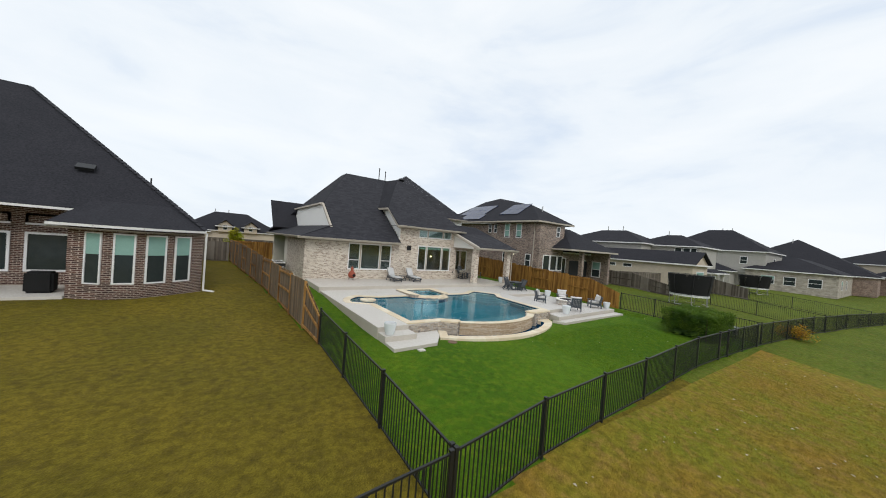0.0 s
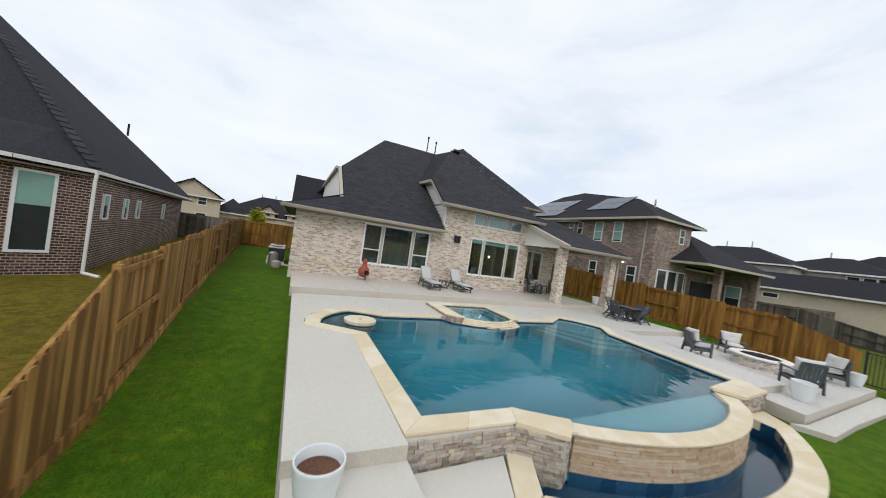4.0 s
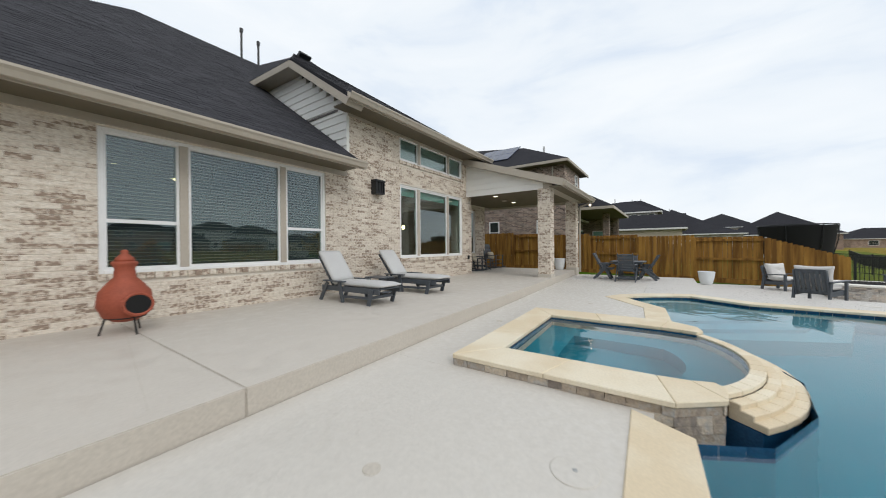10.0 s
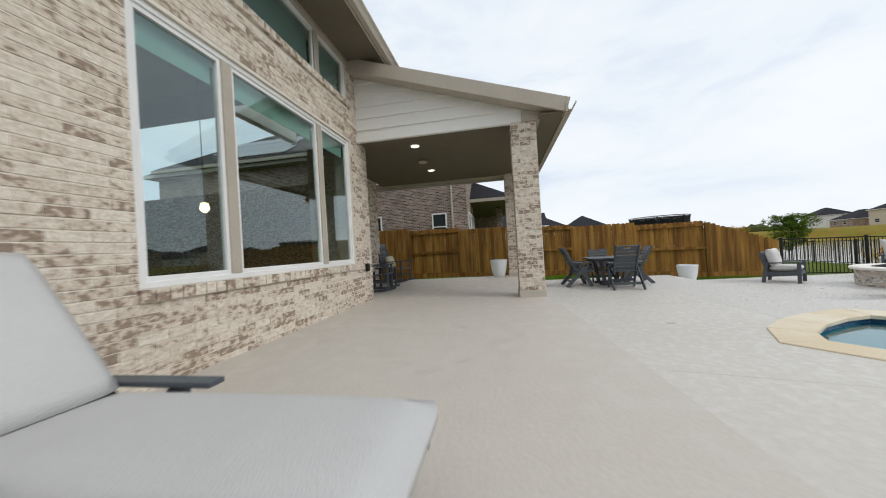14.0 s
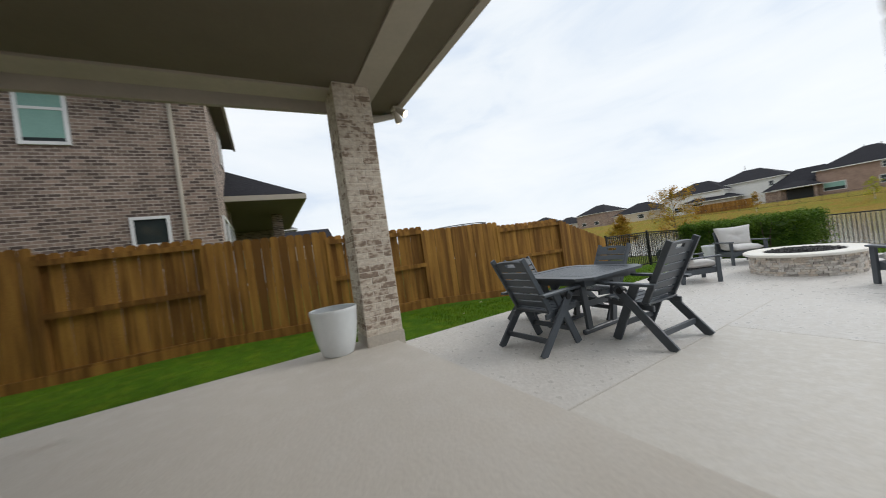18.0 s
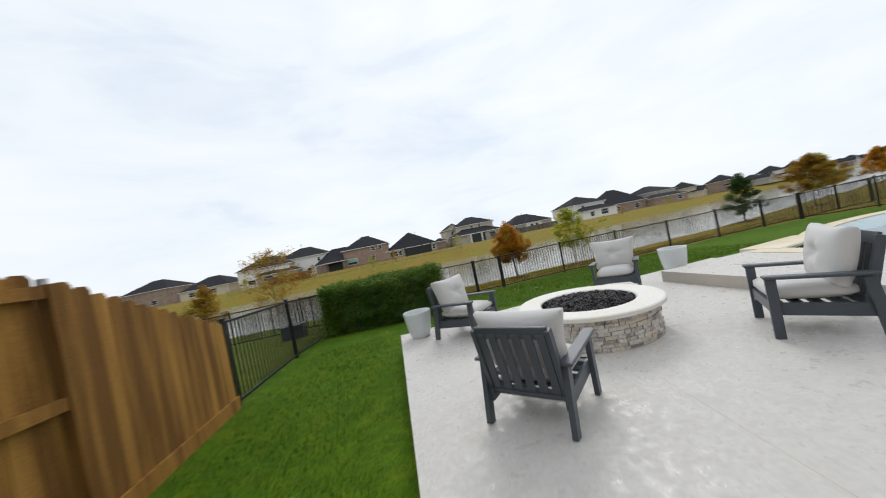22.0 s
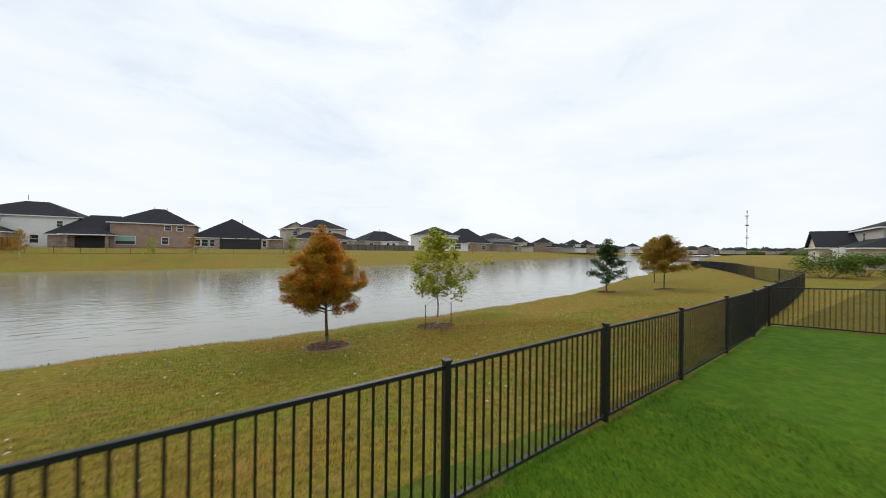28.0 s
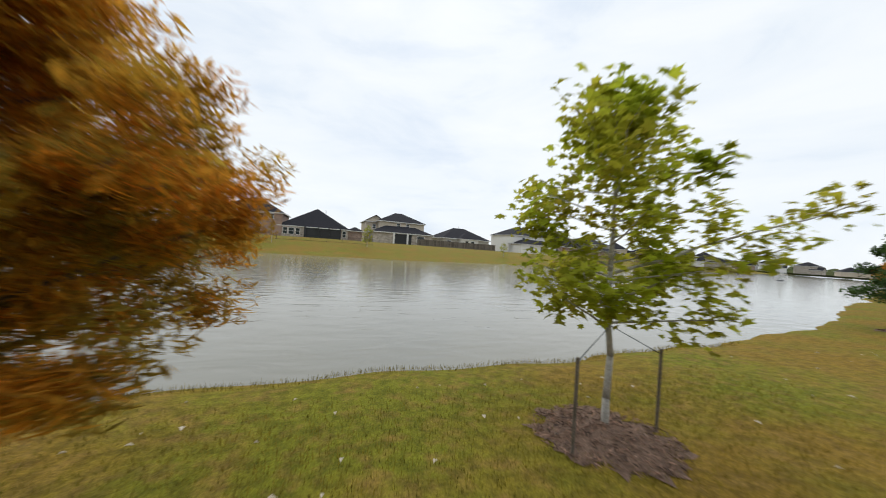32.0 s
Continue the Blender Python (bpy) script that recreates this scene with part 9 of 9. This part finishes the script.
def tree(m, label, height, clear, spread, bark, leaf_mat, leaf, seed, n_limbs=26, shape="cone", leaves=150, name="tree", trunk_r=0.055, clump=0.28, leaf_long=1.0, group="", extra=(), single=False, lean=(0.0, 0.0), feather=False, lobed=False):
    """A tapered trunk with limbs and a crown of small leaves in clumps, loose at its outline."""
    rng = random.Random(seed)
    t = thing(name, label, "tree", m, group)
    bm = bmesh.new()
    limb(bm, (0, 0, -0.15), (lean[0], lean[1], height * 0.97), trunk_r, 0.012, rng, 8, 0.035)
    part("trunk", bm, bark, t, smooth=True)
    spots = []
    bm = bmesh.new()
    for k in range(n_limbs):
        f = (k + rng.random() * 0.8) / n_limbs
        z0 = clear + (height - clear) * f * 0.95
        if shape == "cone":
            reach = spread * (1 - f) ** 0.75 * (0.75 + 0.25 * min(1, f * 6))
        elif shape == "feathered":
            reach = spread * (1 - f) ** 1.0 * (0.55 + 0.45 * min(1, f * 5))
        elif shape == "dome":
            reach = spread * (1 - f ** 1.15) ** 0.72 * (0.78 + 0.22 * min(1, f * 5))
        elif shape == "egg":
            reach = spread * (math.sin(math.pi * min(1, 0.12 + f * 0.86)) ** 0.7)
        else:
            reach = spread * (0.85 if f < 0.55 else 0.85 * (1 - (f - 0.55) * 1.9))
        reach *= rng.uniform(0.86, 1.06) if feather else rng.uniform(0.72, 1.12)
        a = k * 2.4 + rng.uniform(-0.5, 0.5)
        rise = reach * rng.uniform(0.15, 0.5) if feather else reach * rng.uniform(0.05, 0.5) if shape != "egg" else reach * rng.uniform(0.4, 1.0)
        end = (reach * math.cos(a), reach * math.sin(a), min(height * 1.02, z0 + rise))
        if single:
            bm = bmesh.new()
        root = (lean[0] * z0 / height, lean[1] * z0 / height)
        end = (end[0] + root[0], end[1] + root[1], end[2])
        limb(bm, (*root, z0), end, max(0.008, trunk_r * 0.34 * (1 - f * 0.6)), 0.004, rng, 3, 0.05)
        if single:
            part("branch", bm, bark, t)
        for g in ((0.3, 0.42, 0.54, 0.66, 0.78, 0.9, 1.0) if feather else (0.35, 0.62, 0.85, 1.0)):
            if reach * g < 0.12:
                continue
            c = Vector((*root, z0)).lerp(Vector(end), g)
            spots.append((c.x + rng.uniform(-0.12, 0.12), c.y + rng.uniform(-0.12, 0.12), c.z + rng.uniform(-0.1, 0.12), clump * rng.uniform(0.7, 1.25), int(leaves * rng.uniform(0.5, 1.2) * (1.45 - 1.15 * f if feather else 1.0))))
    for ex, ey, z0, z1 in extra:
        bm = bmesh.new()
        limb(bm, (0, 0, z0), (ex, ey, z1), 0.02, 0.005, rng, 5, 0.05)
        part("branch", bm, bark, t)
        for g in (0.3, 0.45, 0.6, 0.72, 0.84, 0.93, 1.0):
            c = Vector((0, 0, z0)).lerp(Vector((ex, ey, z1)), g)
            spots.append((c.x + rng.uniform(-0.15, 0.15), c.y + rng.uniform(-0.15, 0.15), c.z + rng.uniform(-0.12, 0.15), clump * 0.8, leaves // 2))
    spots.append((lean[0], lean[1], height * 0.98, clump * 0.8, leaves))
    if not single:
        tagged(part("branch_mass", bm, bark, t), kind="stuff")
    if feather:
        # the lower sprays are still partly green
        line = clear + 0.42 * (height - clear)
        green = [p for k, p in enumerate(spots) if p[2] < line and k % 5 in (1, 3)]
        spots = [p for k, p in enumerate(spots) if not (p[2] < line and k % 5 in (1, 3))]
        leaf_cloud("lower_foliage", t, M_OLIVE, green, leaf, seed + 2, label="olive green lower sprays", long=leaf_long)
    leaf_cloud("crown", t, leaf_mat, spots, leaf, seed + 1, label="loose crown of small leaves", long=leaf_long, lobed=lobed)
    return t


def mulch_ring(x, y, r, label, mat, seed, dz=0.02):
    rng = random.Random(seed)
    n = 44
    bm = bmesh.new()
    c = bm.verts.new((x, y, ground_z(x, y) + dz + 0.03))
    ring = []
    for k in range(n):
        rr = r * rng.uniform(0.72, 1.14)
        px, py = x + rr * math.cos(6.2832 * k / n), y + rr * math.sin(6.2832 * k / n)
        ring.append(bm.verts.new((px, py, ground_z(px, py) + dz - 0.02)))
    for k in range(n):
        bm.faces.new((c, ring[k], ring[(k + 1) % n]))
    return setting("ground_mulch", bm, mat, label, "mulch")


def chips(spots, seed):
    rng = random.Random(seed)
    vs, fs = [], []
    for x0, y0, r, n in spots:
        for _ in range(n):
            q, a = r * math.sqrt(rng.random()), rng.uniform(0, 6.283)
            x, y = x0 + q * math.cos(a), y0 + q * math.sin(a)
            z = ground_z(x0, y0) + 0.06 - 0.035 * q / r + (ground_z(x, y) - ground_z(x0, y0)) + rng.uniform(0, 0.02)
            b, l, t = rng.uniform(0, 6.283), rng.uniform(0.02, 0.06), rng.uniform(-0.02, 0.02)
            c, s = math.cos(b) * l, math.sin(b) * l
            i = len(vs)
            vs += [(x - c, y - s, z - t), (x + s * 0.2, y - c * 0.2, z + 0.012), (x + c, y + s, z + t), (x - s * 0.2, y + c * 0.2, z + 0.008)]
            fs += [(i, i + 1, i + 2), (i, i + 2, i + 3)]
    ob = joined("wood_chips", vs, fs, M_CHIP, None, "")
    tagged(ob, "loose brown wood chips round the young trees", "mulch", kind="stuff")


M_CHIP = material("wood_chip", (0.31, 0.19, 0.13), 0.9, var=0.3, scale=9, fine=60, fine_var=0.2, bump=0.0, tint=(0.15, 0.10, 0.075), piece=0.7)
chips([(14.92, -1.58, 0.62, 1100), (10.50, -2.32, 0.76, 800), (-7.1, -5.55, 0.65, 500), (-10.4, -2.9, 0.7, 500)], 17)


def tree_at(x, y, **k):
    return tree(pose(x, y, ground_z(x, y)), **k)


tree_at(14.92, -1.58, label="young bald cypress with rust orange autumn foliage on the bank", height=3.76, clear=1.08, spread=1.72, bark=M_BARK, leaf_mat=M_RUST, leaf=0.02, seed=11, single=True, lean=(0.22, 0.0), feather=True, n_limbs=78, leaves=225, clump=0.20, leaf_long=2.4, shape="feathered")
mulch_ring(14.92, -1.58, 0.66, "bark mulch round a young tree", M_MULCH, 1, 0.03)
mulch_ring(14.84, -1.48, 0.92, "bare clay round the mulch of a young tree", M_CLAY, 2, 0.012)
tree_at(10.28, -2.52, label="young sycamore with sparse yellow green leaves on the bank", height=3.88, clear=1.1, spread=1.3, bark=M_PALEBARK, leaf_mat=M_LEAF, leaf=0.074, seed=23, single=True, lobed=True, n_limbs=30, shape="column", leaves=36, clump=0.30, trunk_r=0.045, extra=((-1.9, 1.2, 1.8, 2.7), (-1.2, 1.0, 1.5, 2.2), (1.0, 0.6, 1.3, 1.8), (-1.3, -0.3, 1.4, 1.9)), lean=(0.12, 0.0))
mulch_ring(10.50, -2.32, 0.78, "bark mulch round a staked young tree", M_MULCH, 3, 0.03)
for x, y in ((11.12, -2.08), (9.78, -2.28)):
    st = thing("tree_stake", "dark metal stake beside a young tree", "stake", pose(x, y, ground_z(x, y)), group="tree stakes")
    bm = bmesh.new()
    tube(bm, (0, 0, -0.2), (0.03, 0.02, 0.95), 0.017)
    part("stake_bar", bm, M_BARK, st)
    bm = bmesh.new()
    tube(bm, (0.05, 0.02, 0.9), (10.28 - x, -2.52 - y, 1.15), 0.005, seg=5)
    part("tie", bm, M_BLACK, st)
tree_at(-7.1, -5.55, label="small dark green oak at the water's edge", height=4.1, clear=0.75, spread=1.65, bark=M_BARK, leaf_mat=M_OAK, leaf=0.085, seed=31, single=True, n_limbs=26, leaves=90, clump=0.32)
mulch_ring(-7.1, -5.55, 0.7, "bark mulch round a small oak", M_MULCH, 4, 0.03)
tree_at(-10.4, -2.9, label="young bald cypress turning rusty green on the bank", height=4.1, clear=1.15, spread=2.25, bark=M_BARK, leaf_mat=M_RUSTGREEN, leaf=0.04, seed=41, single=True, n_limbs=40, leaves=220, clump=0.3, leaf_long=1.6, shape="dome")
mulch_ring(-10.4, -2.9, 0.75, "bark mulch round a young cypress", M_MULCH, 5, 0.03)
tree_at(-17.5, -6.8, label="yellow green young tree farther along the bank", height=4.4, clear=1.2, spread=1.7, bark=M_BARK, leaf_mat=M_LEAF, leaf=0.08, seed=51, n_limbs=26, leaves=130, clump=0.36)
tree_at(-40, -15.5, label="young cypress with rust foliage along the bank", height=4.6, clear=1.2, spread=1.8, bark=M_BARK, leaf_mat=M_RUST, leaf=0.12, seed=52, n_limbs=26, leaves=70, clump=0.4)
tree_at(-60, -22.5, label="rusty young tree far along the bank", height=4.4, clear=1.2, spread=1.8, bark=M_BARK, leaf_mat=M_RUSTGREEN, leaf=0.14, seed=53, n_limbs=22, leaves=60, clump=0.45)
tree_at(29.95, -2.2, label="slender young tree with yellow and red leaves beyond the fence", height=4.6, clear=1.2, spread=1.8, bark=M_BARK, leaf_mat=M_YELLOW, leaf=0.07, seed=61, n_limbs=30, shape="egg", leaves=34, clump=0.34, trunk_r=0.035)
tree_at(46.3, -3.0, label="dark green young tree with a loose crown near the lake", height=3.9, clear=0.9, spread=1.9, bark=M_BARK, leaf_mat=M_HEDGE, leaf=0.085, seed=64, n_limbs=28, leaves=80, clump=0.34, shape="egg")
tree_at(33.5, -1.6, label="young tree with orange leaves beyond the fence", height=3.4, clear=0.9, spread=1.4, bark=M_BARK, leaf_mat=M_YELLOW, leaf=0.08, seed=62, n_limbs=22, leaves=60, clump=0.35)
tree_at(2.3, 44.0, label="light green young tree behind the far wooden fence", height=3.2, clear=1.0, spread=1.1, bark=M_BARK, leaf_mat=M_LEAF, leaf=0.09, seed=63, n_limbs=20, leaves=60, clump=0.35)
for k, (x, y, mat) in enumerate(((29.5, -62.5, M_LEAF), (24.0, -63.0, M_YELLOW), (7.5, -64, M_LEAF), (-27, -72, M_LEAF), (-55, -84, M_RUSTGREEN), (44, -63.5, M_YELLOW), (60, -64, M_LEAF), (-80, -92, M_LEAF))):
    tree_at(x, y, label="spindly young tree on the far bank", height=3.6 + 0.3 * (k % 3), clear=0.9, spread=1.1, bark=M_PALEBARK, leaf_mat=mat, leaf=0.10, seed=70 + k, n_limbs=16, shape="column", leaves=22, clump=0.35, group="far bank trees")


def shrub(x, y, r, h, label, mat, seed, leaf=0.06, n=2600, z=None):
    s = thing("shrub", label, "shrub", pose(x, y, ground_z(x, y) if z is None else z))
    rng = random.Random(seed)
    bm = bmesh.new()
    spots = []
    for k in range(16):
        a, q = rng.uniform(0, 6.283), r * math.sqrt(rng.random()) * 0.8
        c = (q * math.cos(a), q * math.sin(a), h * rng.uniform(0.25, 0.85))
        limb(bm, (c[0] * 0.2, c[1] * 0.2, -0.05), c, 0.02, 0.006, rng, 2, 0.04)
        spots.append((*c, r * 0.42, n // 16))
    tagged(part("stem_mass", bm, M_BARK, s), kind="stuff")
    leaf_cloud("foliage", s, mat, spots, leaf, seed, label="dense leaves")
    return s


# clipped hedge by the fence: stems inside, leaves thick at the faces
hedge = thing("hedge", "clipped dense green hedge by the iron fence", "hedge", pose(0, 0, 0))
rng = random.Random(81)
HX0, HX1, HY0, HY1 = 21.0, 24.15, 7.6, 9.9
bm = bmesh.new()
for k in range(24):
    x, y = rng.uniform(HX0 + 0.3, HX1 - 0.3), rng.uniform(HY0 + 0.3, HY1 - 0.3)
    limb(bm, (x, y, ground_z(x, y) - 0.05), (x + rng.uniform(-0.2, 0.2), y + rng.uniform(-0.2, 0.2), 0.35), 0.025, 0.01, rng, 3, 0.05)
tagged(part("stem_mass", bm, M_BARK, hedge), kind="stuff")
bm = bmesh.new()
box(bm, HX0 + 0.28, HY0 + 0.28, -0.8, HX1 - 0.28, HY1 - 0.28, 0.2)
bmesh.ops.subdivide_edges(bm, edges=bm.edges[:], cuts=9, use_grid_fill=True)
for v in bm.verts:
    v.co += Vector((rng.uniform(-0.08, 0.08), rng.uniform(-0.08, 0.08), rng.uniform(-0.08, 0.08)))
part("twig_mass", bm, M_OAK, hedge, "dense shaded twigs inside the hedge")
spots = []
for k in range(760):
    f = rng.random()
    x, y, z = rng.uniform(HX0, HX1), rng.uniform(HY0, HY1), rng.uniform(-0.78, 0.42)
    side = rng.choice("tttxXyYyX")
    if side == "t":
        z = 0.36 + 0.06 * math.sin(x * 2.3) * math.sin(y * 1.9) + rng.uniform(-0.05, 0.05)
    elif side == "x":
        x = HX0 + rng.uniform(-0.02, 0.18)
    elif side == "X":
        x = HX1 - rng.uniform(-0.02, 0.18)
    elif side == "y":
        y = HY0 + rng.uniform(-0.02, 0.18)
    else:
        y = HY1 - rng.uniform(-0.02, 0.18)
    spots.append((x, y, z, rng.uniform(0.14, 0.24), 62))
leaf_cloud("foliage", hedge, M_HEDGE, spots, 0.034, 82, label="small glossy leaves in a clipped mass")

shrub(-28.5, 2.8, 2.2, 2.3, "wide green bush behind the iron fence", M_HEDGE, 91, 0.10, 3600)
shrub(-33.0, 4.5, 1.6, 2.4, "rounded green bush behind the iron fence", M_HEDGE, 92, 0.10, 2600)
for k, y in enumerate((6.6, 7.2, 7.8)):
    shrub(-27.5, y + 0.6, 0.45, 2.6, "narrow upright evergreen shrub by a wooden fence", M_HEDGE, 94 + k, 0.07, 1300)
shrub(-20.0, 11.6, 0.5, 0.8, "small yellow green garden plant", M_LEAF, 97, 0.05, 700)
shrub(64.5, -4.6, 2.3, 4.3, "airy pale green bush at the end of the lake", M_LEAF, 99, 0.10, 3800)
shrub(76.0, -16.0, 3.0, 3.4, "wide olive and amber bush at the end of the lake", M_YELLOW, 100, 0.12, 4200)
shrub(29.5, 6.0, 0.9, 0.8, "low grass tuft beyond the fence", M_YELLOW, 98, 0.07, 900)

# distant woods close the horizon
rng = random.Random(99)
vs, fs = [], []
for k in range(1500):
    a = rng.uniform(0, 6.2832)
    r = rng.uniform(420, 640)
    x, y = r * math.cos(a), r * math.sin(a) - 20
    h, w = rng.uniform(5, 10), rng.uniform(5, 11)
    n = 7
    i = len(vs)
    for j, (f, z) in enumerate(((0.55, 0.0), (1.0, 0.35), (0.85, 0.7), (0.4, 0.95))):
        for q in range(n):
            g = f * w * rng.uniform(0.75, 1.2)
            vs.append((x + g * math.cos(6.2832 * q / n + j), y + g * math.sin(6.2832 * q / n + j), -1.5 + z * h * rng.uniform(0.85, 1.15)))
    for j in range(3):
        for q in range(n):
            u, v = i + j * n + q, i + j * n + (q + 1) % n
            fs += [(u, v, v + n, u + n)]
    fs.append(tuple(i + 3 * n + q for q in range(n)))
woods = joined("backdrop_woods", vs, fs, M_FARGREEN, None, "low line of distant woods along the horizon")
tagged(woods, "low line of distant woods along the horizon", "woods", kind="stuff")

# fallen leaves on the grass
rng = random.Random(111)
vs, fs = [], []
for k in range(316):
    if k < 300:
        x, y = rng.uniform(-8, 22), rng.uniform(-4.4, 5.6)
    else:
        x, y = rng.uniform(22.0, 24.2), rng.uniform(10, 22)
        if k > 306:
            x, y = rng.uniform(7, 23), rng.uniform(7, 11)
    z = ground_z(x, y) + 0.035
    a, s = rng.uniform(0, 6.283), rng.uniform(0.018, 0.05)
    i = len(vs)
    c, d = math.cos(a) * s, math.sin(a) * s
    vs += [(x + c, y + d, z), (x - d * 0.6, y + c * 0.6, z + 0.02), (x - c, y - d, z), (x + d * 0.6, y - c * 0.6, z + 0.015)]
    fs += [(i, i + 1, i + 2), (i, i + 2, i + 3)]
tagged(joined("fallen_leaves", vs, fs, M_CREAM, None, ""), "dry pale fallen leaves scattered on the grass", "leaves", kind="stuff")

# grass blades beside the way of the walk
def blades(name, mat, label, spots, h0, h1, seed, fade=2.0):
    rng = random.Random(seed)
    vs, fs = [], []
    for x0, y0, x1, y1, n in spots:
        for _ in range(n):
            x, y = rng.uniform(x0, x1), rng.uniform(y0, y1)
            rim = min(x - x0, x1 - x, (y - y0) * 2, (y1 - y) * 2)
            if rng.random() > min(1.0, rim / fade):
                continue
            z = ground_z(x, y) - 0.005
            a, h, lean = rng.uniform(0, 6.283), rng.uniform(h0, h1), rng.uniform(0.0, 0.6)
            c, s = math.cos(a) * 0.004, math.sin(a) * 0.004
            i = len(vs)
            vs += [(x - c, y - s, z), (x + c, y + s, z), (x + lean * h * s * 200, y - lean * h * c * 200, z + h)]
            fs.append((i, i + 1, i + 2))
    ob = joined(name, vs, fs, mat, None, "")
    return tagged(ob, label, "grass", kind="stuff")


M_BLADE = material("grass_blade", (0.060, 0.130, 0.004), 0.8, var=0.3, scale=1.5, fine=6, fine_var=0.3, bump=0.0, tint=(0.115, 0.18, 0.01), piece=0.5, spec=0.12)
M_BLADE_DRY = material("autumn_grass_blade", (0.25, 0.175, 0.024), 0.85, var=0.4, scale=0.8, fine=5, fine_var=0.3, bump=0.0, tint=(0.185, 0.168, 0.018), piece=0.5, spec=0.12)
blades("grass_lawn_blades", M_BLADE, "short green lawn blades", [(11.5, 6.4, 20.5, 11.5, 42000), (22.1, 11.5, 24.3, 21, 22000), (3.8, 9, 5.6, 21, 16000)], 0.025, 0.055, 121, 0.6)
blades("grass_bank_blades", M_BLADE_DRY, "mown tawny grass blades on the bank", [(5.5, -4.2, 21, 6.2, 80000), (-3, -1, 9.5, 6.2, 20000)], 0.03, 0.07, 122)
blades("grass_shore_tufts", M_BLADE_DRY, "taller grass along the water's edge", [(2 + k * 0.5, near_shore(2 + k * 0.5) - 0.1, 2.5 + k * 0.5, near_shore(2.25 + k * 0.5) + 0.35, 90) for k in range(60)], 0.03, 0.11, 123, 0.01)
# ---- bricks of the pillars and the house front ----
pillar(17.63, 21.99, 18.02, 22.37, "whitewashed brick pillar on a concrete plinth by the patio step")
pillar(21.32, 22.05, 21.72, 22.43, "whitewashed brick pillar at the outer corner of the covered patio")
brick_front(wall_lo, lo_cells, 25.0, M_BRICK, near=(7.6, 12.3, -0.05, 1.1))
brick_front(wall_hi, hi_cells, 25.0, M_BRICK, near=(12.4, 14.1, -0.05, 2.7))
brick_front(wall_rec, rec_cells, 25.95, M_BRICK, near=(18.0, 20.9, -0.05, 0.7))
